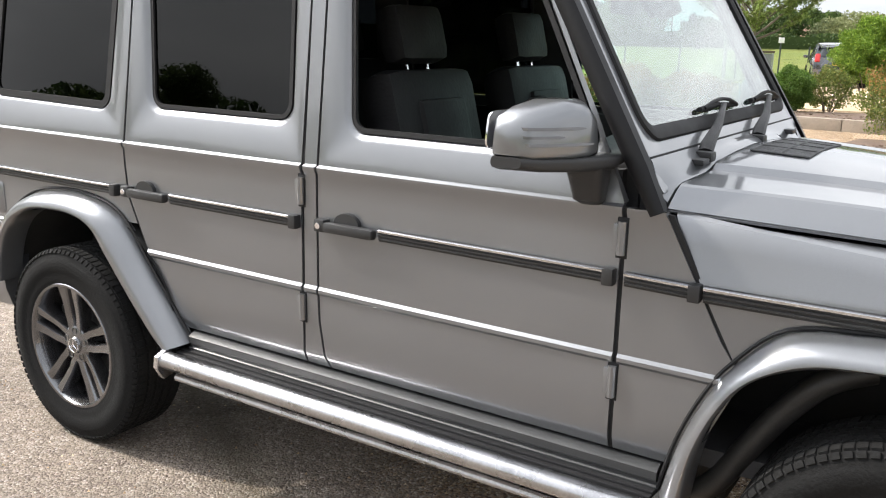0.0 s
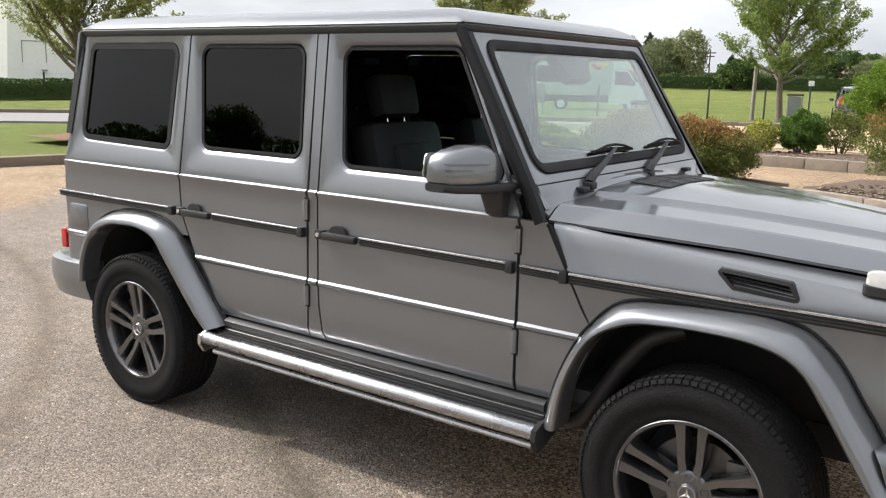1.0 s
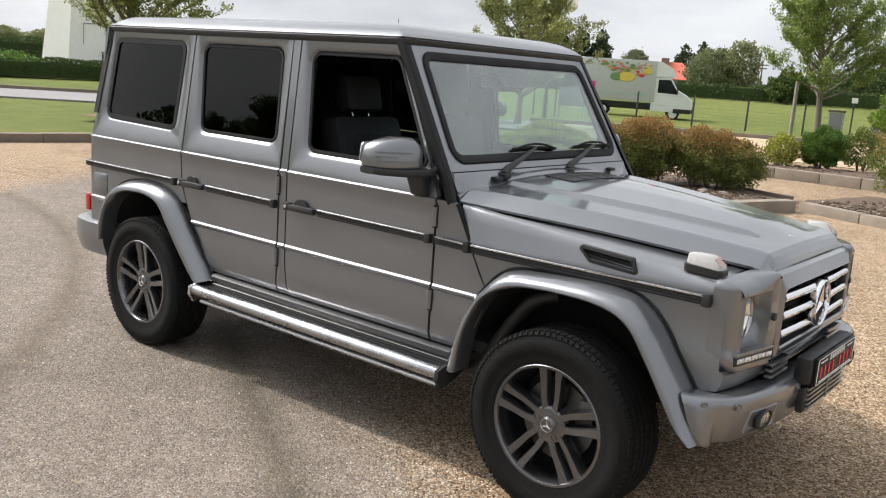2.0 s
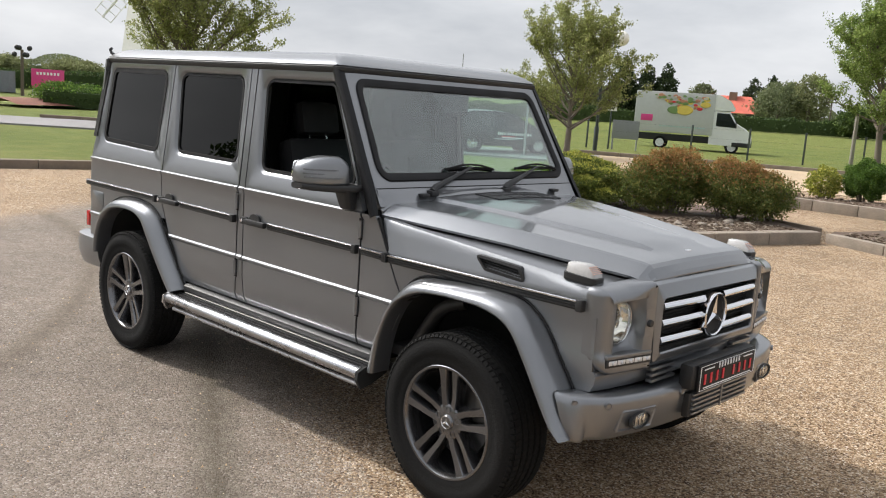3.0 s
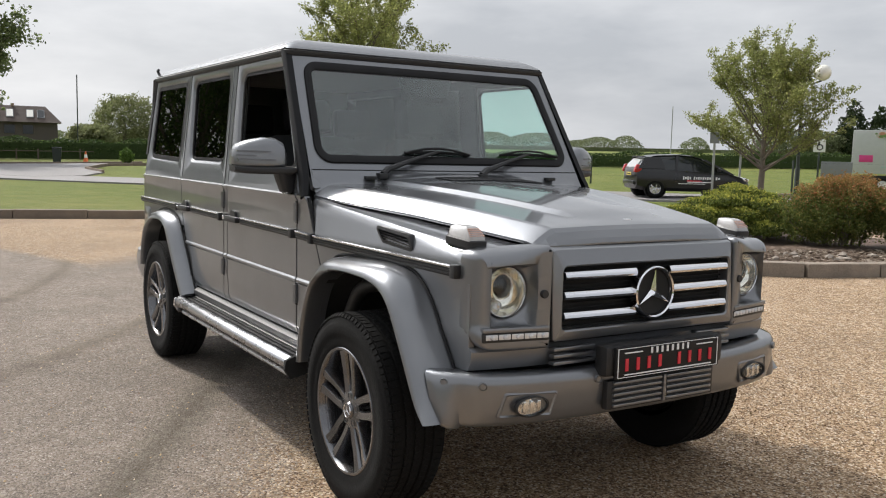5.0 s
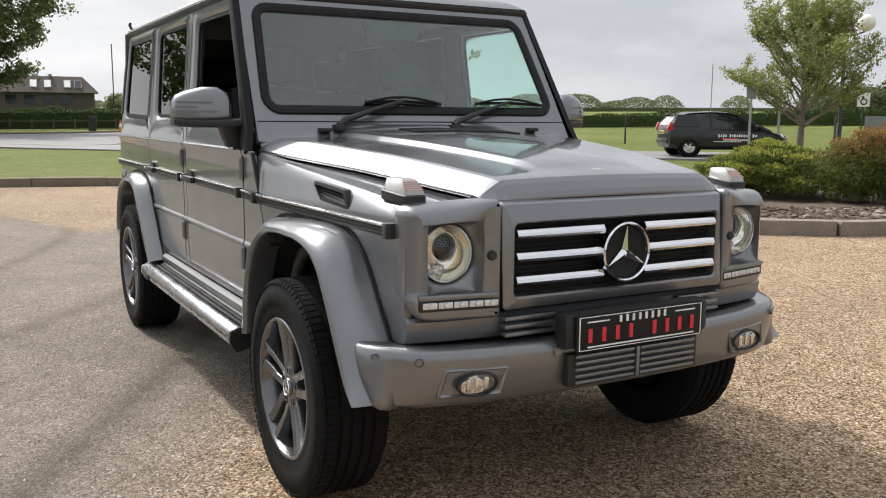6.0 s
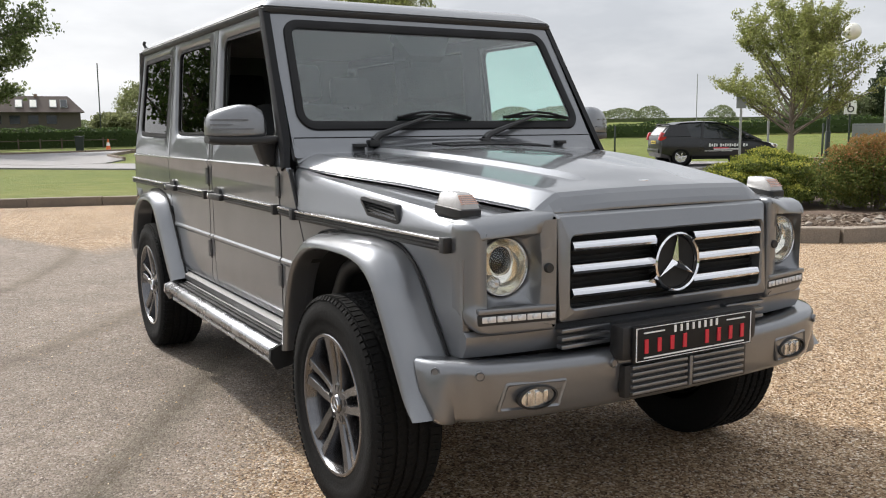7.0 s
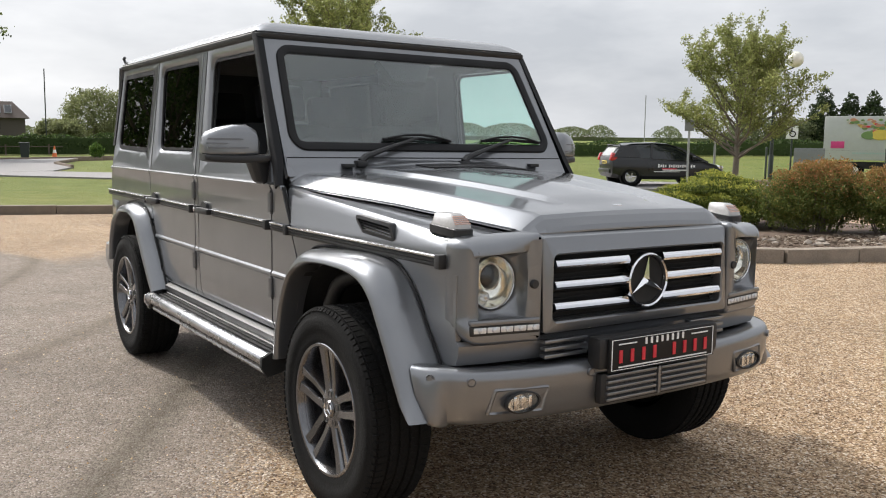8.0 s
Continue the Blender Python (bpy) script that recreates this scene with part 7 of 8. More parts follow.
M_BROWNTILE = plain("brown_roof_tiles", (0.075, 0.056, 0.048), 0.85, vary=0.25, scale=1.0)
M_DULLTILE = plain("weathered_red_brown_tiles", (0.26, 0.15, 0.115), 0.85, vary=0.2, scale=1.0)
M_BRICK = plain("dull_brick", (0.24, 0.16, 0.12), 0.9, vary=0.2, scale=1.5)
M_DARKWALL = plain("dark_weatherboard", (0.088, 0.075, 0.066), 0.85, vary=0.2, scale=1.5)
M_RENDER = plain("pale_render", (0.5, 0.45, 0.38), 0.9)
M_CONT = plain("grey_container", (0.17, 0.19, 0.21), 0.6, vary=0.15, scale=0.6)
M_BIN = plain("dark_green_bin", (0.02, 0.028, 0.026), 0.5)
M_CONE = plain("orange_cone", (0.7, 0.16, 0.04), 0.5)
M_GLOBE = plain("opal_globe", (0.80, 0.78, 0.70), 0.25, coat=0.4)


def small_wheel(parent, x, y, r, w, rim_mat):
    wh = thing("wheel", "", "")
    wh.parent = parent
    wh.location = (x, y, r)
    o = 1 if y > 0 else -1
    bm = bmesh.new()
    lathe(bm, [(r * 0.64, o * w * 0.4), (r * 0.72, o * w * 0.5), (r * 0.93, o * w * 0.48), (r, o * w * 0.35), (r, -o * w * 0.35), (r * 0.9, -o * w * 0.5), (r * 0.6, -o * w * 0.5)], 28, "y")
    part("tyre", bm, M_TYRE, wh)
    bm = bmesh.new()
    lathe(bm, [(r * 0.66, o * w * 0.38), (r * 0.62, o * w * 0.42), (r * 0.58, o * w * 0.30), (r * 0.1, o * w * 0.30), (0.0, o * w * 0.34)], 28, "y")
    for k in range(5):
        a = 2 * math.pi * k / 5
        box(bm, (r * 0.34 * math.cos(a), o * w * 0.36, r * 0.34 * math.sin(a)), (r * 0.56, w * 0.1, r * 0.14), 0.005, turn("Y", -math.degrees(a)))
    part("rim", bm, rim_mat, wh)


def small_car(name, m, paint, label, length=3.95, plate=True, writing=False, rear_glass=None):
    """A five-door hatchback, nose towards +x."""
    car = thing(name, label, "car", m)
    L = length
    st = [(-L / 2, 0.62, 0.45, 0.80, 0.98), (-L / 2 + 0.05, 0.80, 0.30, 0.88, 1.02), (-L / 2 + 0.3, 0.85, 0.24, 0.95, 1.03), (-0.8, 0.86, 0.22, 0.95, 0.98), (0.0, 0.86, 0.22, 0.90, 0.94), (0.75, 0.86, 0.22, 0.87, 0.91), (1.1, 0.84, 0.22, 0.86, 0.90), (L / 2 - 0.35, 0.80, 0.24, 0.72, 0.77), (L / 2 - 0.10, 0.70, 0.28, 0.58, 0.64), (L / 2, 0.55, 0.36, 0.50, 0.54)]
    bm = bmesh.new()
    rings = []
    for x, hw, z0, z1, z2 in st:
        half = [(0, z0), (hw * 0.8, z0), (hw * 0.97, z0 + 0.12), (hw, (z0 + z1) / 2), (hw * 0.985, z1 - 0.06), (hw * 0.93, z2 - 0.02), (hw * 0.8, z2), (0, z2 + 0.02)]
        rings.append([Vector((x, -y, z)) for y, z in half] + [Vector((x, y, z)) for y, z in half[-2:0:-1]])
    loft(bm, rings)
    part("body", bm, paint, car)
    gh = [(-L / 2 + 0.06, 0.66, 1.04), (-L / 2 + 0.30, 0.66, 1.34), (-L / 2 + 0.70, 0.67, 1.46), (-0.55, 0.68, 1.50), (-0.05, 0.67, 1.47), (0.32, 0.65, 1.38), (1.35, 0.66, 0.90)]
    bm = bmesh.new()
    rings = []
    for x, hw, z in gh:
        zb = lerp_at([(s_[0], s_[4] - 0.03) for s_ in st], x)
        hb = lerp_at([(s_[0], s_[1] * 0.93) for s_ in st], x)
        half = [(0, zb), (hb, zb), (hb + (hw - hb) * 0.5, (zb + z) / 2), (hw * 0.95, max(z - 0.05, zb + 0.01)), (hw * 0.85, max(z - 0.01, zb + 0.015)), (0, max(z + 0.015, zb + 0.02))]
        rings.append([Vector((x, -y, q)) for y, q in half] + [Vector((x, y, q)) for y, q in half[-2:0:-1]])
    loft(bm, rings)
    part("window_band", bm, M_GLASSDARK, car, "dark side windows")
    bm = bmesh.new()
    grid = [[Vector((x, y, z + 0.012 - 0.03 * (abs(y) / 0.66) ** 3)) for y in np.linspace(-hw * 0.95, hw * 0.95, 7)] for x, hw, z in gh[1:6]]
    sheet(bm, grid, (0, 0, 0.02))
    part("roof", bm, paint, car)
    for s in (-1, 1):
        for x0, x1, t0, t1 in ((-0.62, -0.54, -0.66, -0.58), (-1.66, -1.12, -1.90, -0.98), (0.26, 0.38, 1.22, 1.36)):
            bm = bmesh.new()
            zb = lerp_at([(s_[0], s_[4] - 0.02) for s_ in st], t0)
            zt = lerp_at([(a, c) for a, _, c in gh], (x0 + x1) / 2)
            loft(bm, [[Vector((a, s * (y + d), z)) for a, y, z in ((t0, 0.80, zb), (t1, 0.80, zb), (x1, 0.685, zt - 0.02), (x0, 0.685, zt - 0.02))] for d in (-0.03, 0.012)])
            part("pillar", bm, paint, car)
        bm = bmesh.new()
        box(bm, (0.78, s * 0.93, 1.0), (0.10, 0.16, 0.12), 0.04)
        part("door_mirror", bm, paint, car)
        bm = bmesh.new()
        box(bm, (-L / 2 + 0.11, s * 0.70, 0.98), (0.26, 0.17, 0.30), 0.06, turn("Y", 18))
        part("tail_light", bm, M_RED, car)
        bm = bmesh.new()
        box(bm, (L / 2 - 0.24, s * 0.64, 0.68), (0.30, 0.20, 0.13), 0.05, turn("Y", 14))
        part("headlight", bm, M_CHROME, car)
        for x in (-L / 2 + 0.67, L / 2 - 0.80):
            small_wheel(car, x, s * 0.76, 0.305, 0.19, M_ALU)
            bm = bmesh.new()
            lathe(bm, [(0.0, s * 0.70), (0.36, s * 0.70), (0.365, s * 0.862)], 24, "y", (x, 0, 0.31))
            part("wheel_well", bm, M_LINER, car)
    bm = bmesh.new()
    loft(bm, [[Vector((-L / 2 + a + d, y, z)) for a, y, z in ((0.045, -0.56, 1.04), (0.045, 0.56, 1.04), (0.28, 0.52, 1.34), (0.28, -0.52, 1.34))] for d in (-0.012, 0.02)])
    part("rear_window", bm, rear_glass or M_CARGREYGLASS, car, "" if rear_glass else "rear window with a bright sky reflection painted into its colour")
    bm = bmesh.new()
    box(bm, (-L / 2 + 0.30, 0, 1.42), (0.16, 1.1, 0.03), 0.012)
    part("roof_spoiler", bm, paint, car)
    if plate:
        bm = bmesh.new()
        box(bm, (-L / 2 - 0.005, 0, 0.80), (0.02, 0.52, 0.11), 0.006)
        part("rear_plate", bm, M_YELLOW, car, "yellow plate with plain bars")
        for k in range(6):
            bm = bmesh.new()
            box(bm, (-L / 2 - 0.018, -0.19 + 0.076 * k, 0.80), (0.006, 0.035, 0.06))
            part("plate_bar", bm, M_BLACK, car)
    bm = bmesh.new()
    box(bm, (-L / 2 + 0.02, 0, 0.50), (0.10, 1.3, 0.16), 0.04)
    part("rear_bumper", bm, paint, car)
    if writing:
        for x0, x1, z, h in ((-0.42, -0.12, 0.70, 0.12), (-0.06, 0.62, 0.70, 0.105), (0.68, 0.86, 0.70, 0.105)):
            bm = bmesh.new()
            nb = max(2, round((x1 - x0) / 0.075))
            for k in range(nb):
                box(bm, (x0 + (x1 - x0) * (k + 0.5) / nb, -0.865, z), ((x1 - x0) / nb * 0.6, 0.012, h * (0.7 if k % 2 else 1.0)))
            part("lettering_bars", bm, M_WHITE, car, "white bars in place of lettering")
        bm = bmesh.new()
        box(bm, (0.15, -0.866, 0.56), (0.8, 0.012, 0.035))
        box(bm, (-0.1, -0.866, 0.50), (0.9, 0.012, 0.02))
        part("stripe", bm, M_WHITE, car)
        bm = bmesh.new()
        box(bm, (-0.02, -0.867, 0.60), (0.5, 0.012, 0.04))
        part("red_stripe", bm, M_REDPRINT, car)
    return car


def heading(x, y, deg, z=None):
    return Matrix.Translation((x, y, rise(x, y) + 0.01 if z is None else z)) @ Matrix.Rotation(radians(deg), 4, "Z")


small_car("black_hatchback", heading(-16.3, 18.6, 62) @ Matrix.Diagonal((0.92, 0.92, 0.86, 1)), M_CARBLACK, "black hatchback with white lettering bars parked on the road", writing=True)
small_car("dark_car", heading(-5.15, 28.2, 104) @ Matrix.Diagonal((0.94, 0.94, 0.86, 1)), M_CARDARK, "dark blue-grey car parked beyond the beds", 4.2, rear_glass=M_GLASSDARK)


def box_van(m):
    van = thing("box_van", "white box van with a fruit picture on its side", "van", m)
    bm = bmesh.new()
    box(bm, (-0.95, 0, 1.95), (4.1, 2.1, 2.15), 0.05)
    part("box_body", bm, M_BOXWHITE, van, "grey-white box body")
    bm = bmesh.new()
    rings = []
    for y in (-1.0, -0.9, 0.9, 1.0):
        k = 0.96 if abs(y) > 0.95 else 1.0
        rings.append([Vector((x, y, z)) for x, z in ((1.08, 2.2), (1.08, 3.02), (1.35, 3.0), (1.9, 2.72), (2.15, 2.35), (2.1, 2.22))])
    loft(bm, rings)
    part("wind_deflector", bm, M_VANWHITE, van)
    bm = bmesh.new()
    rings = []
    for y in (-0.98, -0.92, -0.5, 0.5, 0.92, 0.98):
        e = 0.05 if abs(y) > 0.95 else 0.0
        rings.append([Vector((x - e, y, z - e * 0.5)) for x, z in ((1.0, 0.45), (1.0, 2.2), (1.9, 2.2), (2.25, 1.62), (2.75, 1.36), (3.05, 1.12), (3.12, 0.75), (3.1, 0.42))])
    loft(bm, rings)
    part("cab", bm, M_VANWHITE, van)
    for s in (-1, 1):
        bm = bmesh.new()
        loft(bm, [[Vector((x, s * (0.985 + d), z)) for x, z in ((1.25, 1.40), (2.30, 1.36), (2.24, 1.55), (1.88, 2.08), (1.25, 2.08))] for d in (-0.01, 0.006)])
        part("side_window", bm, M_GLASSDARK, van)
        bm = bmesh.new()
        box(bm, (2.25, s * 1.1, 1.50), (0.08, 0.16, 0.30), 0.03)
        part("door_mirror", bm, M_BLACK, van)
        bm = bmesh.new()
        box(bm, (2.98, s * 0.78, 1.02), (0.22, 0.22, 0.22), 0.06)
        part("headlight", bm, M_CHROME, van)
        for x in (2.15, -1.55):
            small_wheel(van, x, s * 0.86, 0.34, 0.22, M_VANWHITE)
    bm = bmesh.new()
    loft(bm, [[Vector((x + d, y, z)) for x, y, z in ((1.96, -0.86, 2.14), (1.96, 0.86, 2.14), (2.28, 0.9, 1.62), (2.28, -0.9, 1.62))] for d in (0.0, 0.03)])
    part("windscreen", bm, M_GLASSDARK, van)
    bm = bmesh.new()
    box(bm, (0.0, 0, 0.62), (5.6, 1.5, 0.34), 0.03)
    box(bm, (3.06, 0, 0.58), (0.16, 1.9, 0.36), 0.05)
    box(bm, (2.6, 0, 0.50), (0.95, 1.99, 0.24), 0.05)
    part("chassis", bm, M_BLACK, van)
    rnd_v = random.Random(77)
    tones = (M_ORANGEP, M_REDPRINT, M_GREENP, M_YELLOW, M_ORANGEP, M_GREENP, M_PALEPRINT)
    art = [(-2.0 + 2.75 * rnd_v.random(), 2.2 + 0.65 * rnd_v.random(), rnd_v.uniform(0.05, 0.13), rnd_v.choice(tones)) for _ in range(90)]
    art = [a for a in art if a[1] > 2.75 - 0.45 * (a[0] + 2.0)] + [(-0.95, 2.10, 0.30, M_GREENP), (-0.45, 2.12, 0.38, M_YELLOW), (0.62, 2.45, 0.22, M_YELLOW)]
    for i, (x, z, r, mm) in enumerate(art):
        bm = bmesh.new()
        lathe(bm, [(0.0, -1.062 - 0.0006 * i), (r * 0.9, -1.060 - 0.0006 * i), (r, -1.05)], 14, "y", (x, 0, z))
        bmesh.ops.scale(bm, vec=(1.25, 1, 0.7), space=Matrix.Translation((-x, 0, -z)), verts=bm.verts)
        part("picture_patch", bm, mm, van)
    bm = bmesh.new()
    box(bm, (-2.35, -1.058, 1.62), (0.62, 0.02, 0.34), 0.01)
    part("pink_panel", bm, M_PINK, van)
    bm = bmesh.new()
    for k in range(16):
        box(bm, (-1.6 + 0.15 * k, -1.056, 1.22), (0.10, 0.016, 0.07))
    part("lettering_bars", bm, M_TEAL, van, "teal bars in place of lettering")
    return van


box_van(heading(-18.9, 36.1, 27, rise(-18.9, 36.1) - 0.08) @ Matrix.Scale(0.9, 4))


def post(name, x, y, h, r, mat_, label, category, z=None):
    root = thing(name, label, category, Matrix.Translation((x, y, rise(x, y) if z is None else z)))
    bm = bmesh.new()
    tube(bm, [(0, 0, -0.2), (0, 0, h)], [r, r * 0.85], 8)
    part("post", bm, mat_, root)
    return root


# lamp post with a round globe
lp = post("street_lamp", -15.4, 22.8, 4.0, 0.06, M_DARKPOST, "dark green lamp post with an opal globe and a floodlight", "street lamp")
bm = bmesh.new()
lathe(bm, [(0.075, 0.0), (0.085, 0.9), (0.06, 0.95)], 12, "z")
part("post_base", bm, M_DARKPOST, lp)
bm = bmesh.new()
bmesh.ops.create_uvsphere(bm, u_segments=20, v_segments=12, radius=0.26)
bmesh.ops.translate(bm, vec=(0.42, 0.39, 4.02), verts=bm.verts)
part("globe", bm, M_GLOBE, lp, "opal globe")
bm = bmesh.new()
tube(bm, [(0, 0, 3.62), (0.2, 0.18, 3.66), (0.40, 0.37, 3.76)], 0.025, 6)
box(bm, (0.10, 0.09, 3.80), (0.26, 0.14, 0.12), 0.02, turn("Z", 43))
part("lamp_arm", bm, M_DARKPOST, lp)


def sign(name, x, y, h, w, hh, label, face, legs=1, yaw=43, z=None):
    root = thing(name, label, "sign", Matrix.Translation((x, y, rise(x, y) if z is None else z)) @ Matrix.Rotation(radians(yaw), 4, "Z"))
    for k in range(legs):
        bm = bmesh.new()
        dx = 0 if legs == 1 else (-w / 2 + 0.06 if k == 0 else w / 2 - 0.06)
        tube(bm, [(dx, 0.03, -0.1), (dx, 0.03, h)], 0.035, 8)
        part("sign_post", bm, M_GREYPOST if face is not M_WHITE else M_DARKPOST, root)
    bm = bmesh.new()
    box(bm, (0, 0, h - hh / 2), (w, 0.03, hh), 0.008)
    part("sign_board", bm, face, root)
    return root


sign("road_sign", -14.9, 18.2, 2.0, 0.27, 0.33, "small grey rectangular sign on a steel post", M_SIGNBACK)
sg = sign("parking_sign", -17.8, 27.3, 2.0, 0.42, 0.50, "white sign with a dark symbol on a post", M_WHITE)
bm = bmesh.new()
lathe(bm, [(0.08, -0.022), (0.08, -0.026), (0.12, -0.026), (0.12, -0.022)], 20, "y", (0.01, 0, 1.68))
box(bm, (-0.03, -0.024, 1.82), (0.06, 0.01, 0.15), 0.0, turn("Y", 12))
part("sign_symbol", bm, M_BLACK, sg, "black round symbol")
sign("notice_board", -17.3, 27.7, 1.15, 1.1, 0.75, "plain grey notice board on two legs", M_SIGNBACK, 2)
sign("steel_post", -15.9, 20.6, 1.95, 0.07, 0.1, "slender galvanised post on the verge", M_GREYPOST)
bd = sign("timber_notice_frame", -8.72, 34.0, 1.0, 0.66, 0.09, "dark timber notice frame with a pale panel on two legs", M_TIMBER, 2, 14)
bm = bmesh.new()
box(bm, (0.0, 0.03, 0.50), (0.46, 0.02, 0.78), 0.004)
part("notice_panel", bm, M_SIGNBACK, bd, "pale grey panel")
sign("small_white_sign", -8.63, 36.0, 1.55, 0.25, 0.22, "small white sign on a post beyond the fence", M_WHITE)
post("stump_post", -9.6, 31.4, 2.0, 0.085, M_GREYTIMBER, "bare grey timber post beside the fence", "post")


# field fence
fence = thing("field_fence", "dark steel post and wire fence along the field", "fence")
F = [(-44, 16.5), (-38, 19.0), (-32, 21.4), (-26.5, 23.7), (-22.5, 25.3), (-18.6, 26.9), (-14.7, 28.4), (-12.7, 29.2), (-10.9, 30.1), (-9.1, 31.2), (-6.8, 32.4), (-4.2, 33.8), (-1, 35.5), (3, 37.5), (8, 40), (14, 43)]
for x, y in F:
    bm = bmesh.new()
    z = rise(x, y)
    box(bm, (x, y, z + 0.52), (0.06, 0.06, 1.3), 0.008)
    part("fence_post", bm, M_DARKPOST, fence)
for h in (0.35, 0.7, 1.08):
    bm = bmesh.new()
    tube(bm, [(x, y, rise(x, y) + h) for x, y in F], 0.0018, 4)
    part("fence_wire", bm, M_DARKPOST, fence)


def mill(x, y, yaw):
    root = thing("white_mill", "white boarded octagonal windmill tower with lattice sails", "windmill", heading(x, y, yaw))
    bm = bmesh.new()
    rings = [[Vector((r * math.cos(a), r * math.sin(a), z)) for a in (math.pi / 8 + math.pi / 4 * k for k in range(8))] for r, z in ((2.5, 0.0), (2.46, 0.3), (2.16, 2.6), (1.8, 5.4), (1.53, 7.4))]
    loft(bm, rings)
    part("tower", bm, M_MILLWHITE, root, smooth=10)
    bm = bmesh.new()
    rings = [[Vector((r * math.cos(a), r * math.sin(a), z)) for a in (2 * math.pi / 16 * k for k in range(16))] for r, z in ((1.65, 7.4), (1.65, 7.6), (1.5, 8.3), (0.9, 8.9), (0.1, 9.1))]
    loft(bm, rings)
    part("cap", bm, M_MILLWHITE, root)
    bm = bmesh.new()
    for c, s_ in (((2.62, 0, 1.75), (0.03, 0.03, 1.5)), ((2.62, 1.0, 1.75), (0.03, 0.03, 1.5)), ((2.62, 0.5, 2.5), (0.03, 1.0, 0.03)), ((2.66, 0.9, 1.2), (0.06, 0.25, 0.05))):
        box(bm, (c[0] - 0.42 - 0.12 * (c[2] - 1.0), c[1] - 0.25, c[2]), s_)
    part("door_frame", bm, M_SIGNBACK, root)
    for k in range(4):
        a = radians(53 + 90 * k)
        bm = bmesh.new()
        d, e = Vector((0, math.cos(a), math.sin(a))), Vector((0, -math.sin(a), math.cos(a)))
        o = Vector((2.0, 0, 7.9))
        tube(bm, [Vector((0.6, 0, 7.9)), o], 0.12, 8)
        tube(bm, [o, o + d * 4.55], 0.06, 6)
        tube(bm, [o + d * 1.3 - e * 0.45, o + d * 4.5 - e * 0.45], 0.022, 5)
        tube(bm, [o + d * 1.3 + e * 0.45, o + d * 4.5 + e * 0.45], 0.022, 5)
        for j in range(9):
            p = o + d * (1.3 + 0.40 * j)
            tube(bm, [p - e * 0.45, p + e * 0.45], 0.02, 5)
        part("sail", bm, M_MILLWHITE, root, "white lattice sail")
    return root


mill(-40.35, 19.8, -33)


def hip_house(name, m, w, d, hw, hr, wall, tile, label):
    root = thing(name, label, "house", m)
    bm = bmesh.new()
    box(bm, (0, 0, hw / 2), (w, d, hw))
    part("wall", bm, wall, root)
    bm = bmesh.new()
    e = 0.4
    v = [bm.verts.new(p) for p in ((-w / 2 - e, -d / 2 - e, hw), (w / 2 + e, -d / 2 - e, hw), (w / 2 + e, d / 2 + e, hw), (-w / 2 - e, d / 2 + e, hw), (-w / 2 + d * 0.30, 0, hw + hr), (w / 2 - d * 0.30, 0, hw + hr))]
    for f in ((0, 1, 5, 4), (1, 2, 5), (2, 3, 4, 5), (3, 0, 4), (3, 2, 1, 0)):
        bm.faces.new([v[i] for i in f])
    part("roof", bm, tile, root, smooth=0)
    return root


h1 = hip_house("red_roofed_house", heading(-43.5, 91.0, 25, 1.6), 6.6, 5.5, 1.0, 1.9, M_RENDER, M_REDTILE, "low house with a bright red tiled roof")
bm = bmesh.new()
box(bm, (-0.2, -0.4, 2.7), (0.85, 0.85, 1.2))
part("chimney", bm, M_BRICK, h1)
for k in range(3):
    bm = bmesh.new()
    box(bm, (-1.8 + 1.8 * k, -2.77, 0.55), (0.9, 0.06, 0.7))
    part("window", bm, M_GLASSDARK, h1)
hip_house("field_house", heading(-18.2, 85.0, 20, 1.2), 3.0, 2.4, 0.75, 1.35, M_RENDER, M_DULLTILE, "low house with a dull brown tiled roof beyond the field")
h2 = hip_house("long_brown_house", heading(-92.0, 6.7, 84, 0.6), 9.6, 3.4, 2.8, 1.6, M_DARKWALL, M_BROWNTILE, "long brown house with roof windows behind the hedge")
for k, x in enumerate((-0.6, 0.65, 2.4, 3.35)):
    wn_ = thing("roof_window", "", "")
    wn_.parent = h2
    wn_.location = (x, -1.05, 3.60)
    wn_.rotation_euler = (radians(37.3), 0, 0)
    bm = bmesh.new()
    box(bm, (0, 0, 0.04), (0.66, 1.25, 0.08))
    part("frame", bm, M_SIGNBACK, wn_)
    # white colour on three panes stands in for bright sky reflected in them
    bm = bmesh.new()
    box(bm, (0, 0, 0.085), (0.54, 1.1, 0.02))
    part("pane", bm, M_MILLWHITE if k != 3 else M_GLASSDARK, wn_)
for x in (-2.6, -1.0, 0.6, 2.2):
    bm = bmesh.new()
    box(bm, (x, -1.72, 2.1), (0.9, 0.06, 0.8))
    part("window", bm, M_GLASSDARK, h2)
bm = bmesh.new()
box(bm, (0.9, 0.0, 4.35), (0.3, 0.3, 0.5))
part("chimney", bm, M_BRICK, h2)

# far left: poles, container, pink board, bin, cone
post("flag_pole", -81.0, 11.65, 7.2, 0.055, M_DARKPOST, "slender dark pole behind the hedge", "pole")
post("lamp_mast", -59.2, 62.8, 5.4, 0.05, M_GREYPOST, "tall thin lamp mast beyond the field", "pole")
bm = bmesh.new()
pa = post("timber_pole", -56.9, 13.9, 4.5, 0.10, M_TIMBER, "dark timber pole with a post at its foot", "pole")
box(bm, (0.3, 0.4, 0.9), (0.35, 0.35, 1.8), 0.03)
part("pole_foot", bm, M_TIMBER, pa)
pb = post("floodlight_pole", -54.6, 14.4, 4.3, 0.10, M_TIMBER, "timber pole carrying a small floodlight", "pole")
bm = bmesh.new()
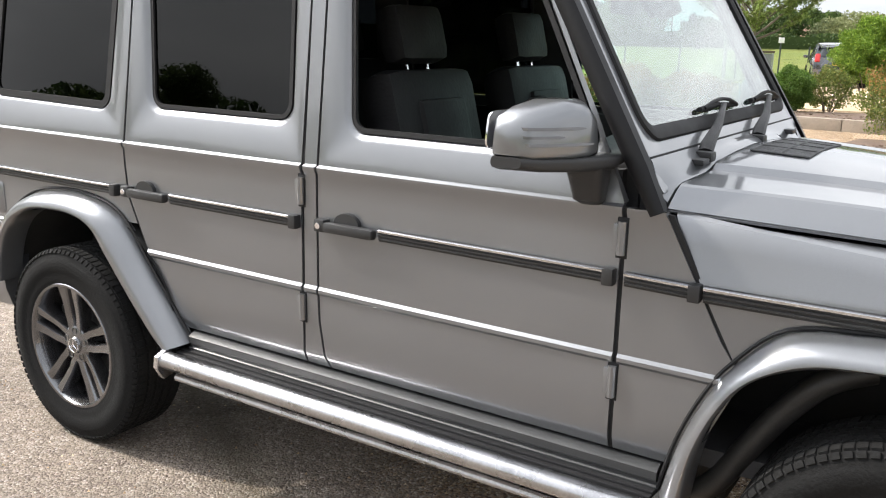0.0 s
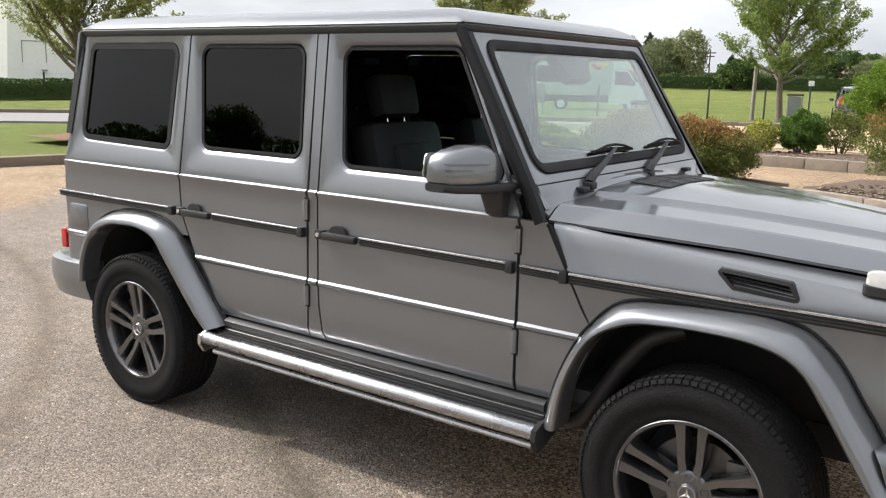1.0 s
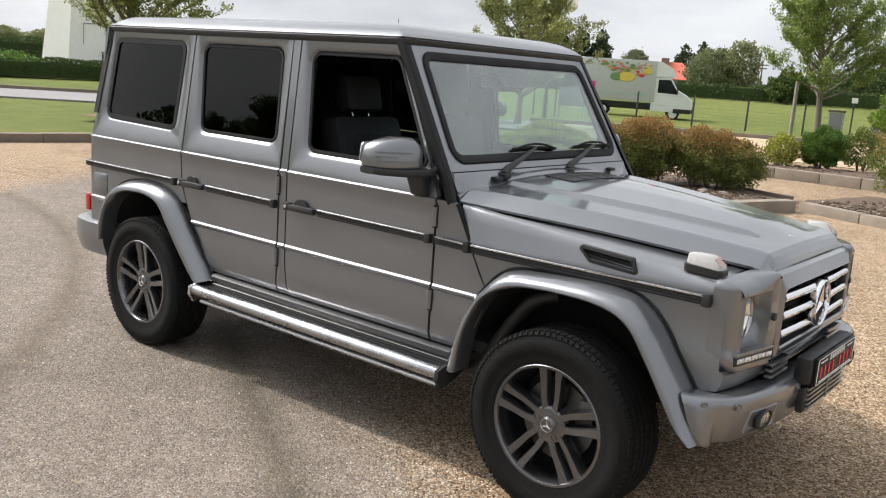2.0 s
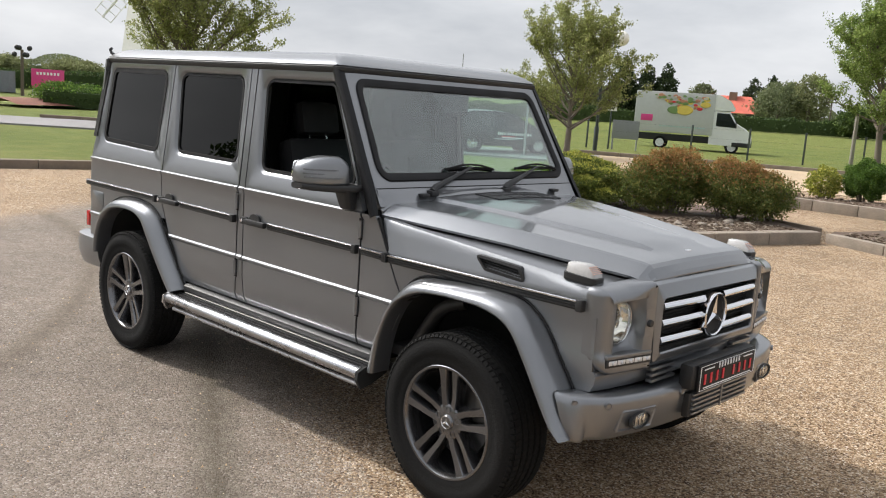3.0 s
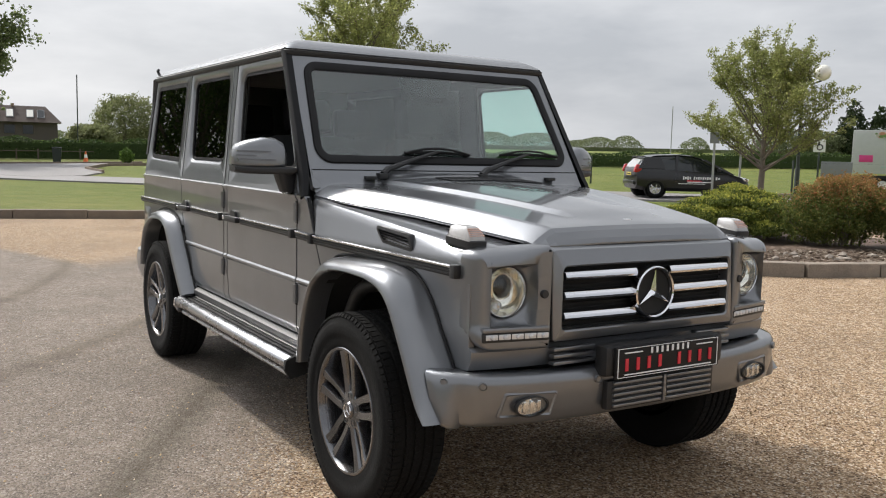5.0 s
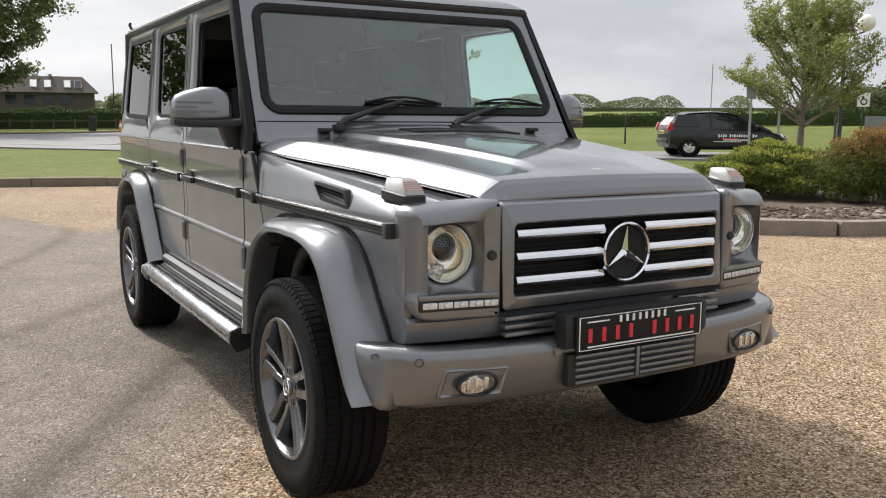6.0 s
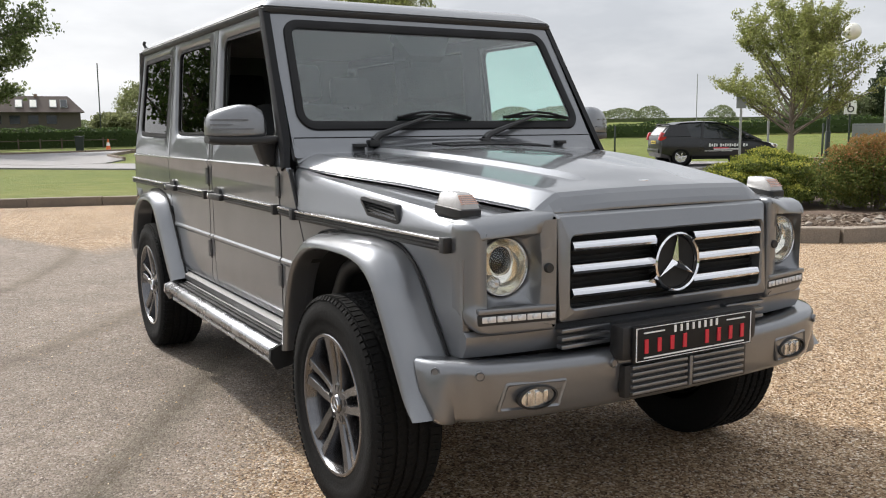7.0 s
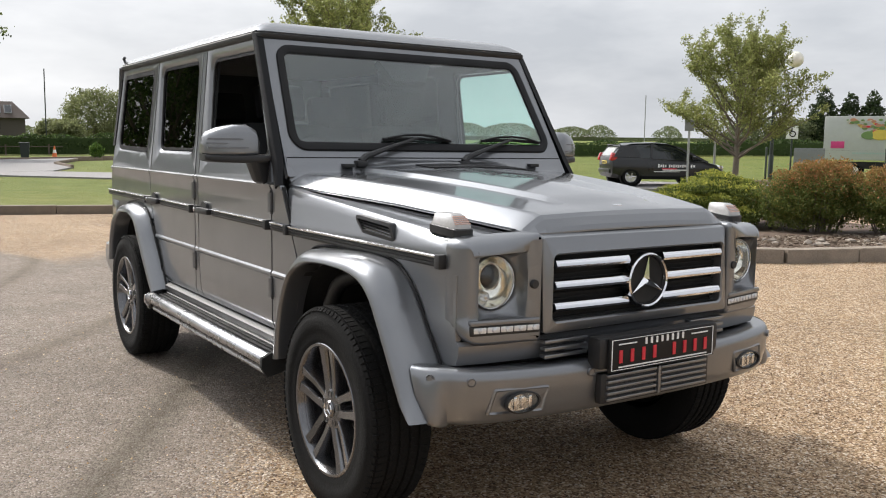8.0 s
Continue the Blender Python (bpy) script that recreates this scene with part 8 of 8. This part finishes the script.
box(bm, (0.05, 0.38, 3.05), (0.35, 0.5, 0.42), 0.04)
part("floodlight", bm, M_SIGNBACK, pb)
pc = post("cluster_lamp", -53.5, 17.7, 2.7, 0.11, M_TIMBER, "post with a cluster of small lamps", "street lamp")
for k in range(6):
    bm = bmesh.new()
    a = 2 * math.pi * k / 6
    bmesh.ops.create_uvsphere(bm, u_segments=10, v_segments=6, radius=0.16)
    bmesh.ops.translate(bm, vec=(0.42 * math.cos(a), 0.42 * math.sin(a), 2.4 + 0.4 * (k % 2)), verts=bm.verts)
    part("lamp_head", bm, M_BLACK, pc)
up = post("utility_pole", -26.0, 72.7, 3.2, 0.065, M_TIMBER, "timber utility pole with a cross arm", "pole")
bm = bmesh.new()
box(bm, (0, 0, 2.9), (1.0, 0.1, 0.1))
box(bm, (0, 0, 2.6), (0.8, 0.1, 0.1))
part("cross_arm", bm, M_TIMBER, up)
ct = thing("grey_container", "grey corrugated container behind the lawn", "container", heading(-58.9, 17.6, 70))
bm = bmesh.new()
rings = []
for z in (0.0, 1.35):
    rings.append([Vector((x, y + (0.03 if k % 4 < 2 else 0.0) * (1 if y > 0 else -1), z)) for k, (x, y) in enumerate([(-1.6 + 0.1 * i, -0.9) for i in range(33)] + [(1.6 - 0.1 * i, 0.9) for i in range(33)])])
loft(bm, rings)
part("box_shell", bm, M_CONT, ct)
pk = sign("pink_board", -54.9, 19.8, 1.6, 1.9, 1.2, "pink advertising board with pale bars", M_PINK, 2, 68)
bm = bmesh.new()
for k in range(7):
    box(bm, (-0.6 + 0.2 * k, -0.022, 1.32), (0.12, 0.01, 0.17))
part("lettering_bars", bm, M_WHITE, pk, "white bars in place of lettering")
bn = thing("wheelie_bin", "dark wheelie bin standing on the verge", "bin", heading(-60.2, 6.85, 80))
bm = bmesh.new()
loft(bm, [[Vector((x * k, y * k, z)) for x, y in ((-0.29, -0.3), (0.29, -0.3), (0.29, 0.3), (-0.29, 0.3))] for k, z in ((0.8, 0.04), (1.0, 0.92))])
part("bin_body", bm, M_BIN, bn)
bm = bmesh.new()
box(bm, (0, 0, 0.97), (0.62, 0.66, 0.08), 0.03)
part("bin_lid", bm, M_BIN, bn)
cn = thing("traffic_cone", "orange and white traffic cone on the verge", "cone", heading(-60.2, 8.65, 0))
bm = bmesh.new()
lathe(bm, [(0.17, 0.05), (0.03, 0.78), (0.0, 0.78)], 16, "z")
box(bm, (0, 0, 0.03), (0.42, 0.42, 0.06), 0.01)
part("cone_body", bm, M_CONE, cn)
bm = bmesh.new()
lathe(bm, [(0.125, 0.32), (0.085, 0.54)], 16, "z")
part("white_band", bm, M_WHITE, cn)
vf = thing("verge_fence", "low timber fence under the hedge", "fence")
for k in range(9):
    bm = bmesh.new()
    x, y = -70.2, -2 + 1.5 * k
    box(bm, (x, y, rise(x, y) + 0.4), (0.10, 0.10, 0.8))
    part("fence_post", bm, M_TIMBER, vf)
bm = bmesh.new()
tube(bm, [(-70.2, -3, rise(-70, -3) + 0.6), (-70.2, 11, rise(-70, 11) + 0.6)], 0.03, 5)
part("fence_rail", bm, M_TIMBER, vf)
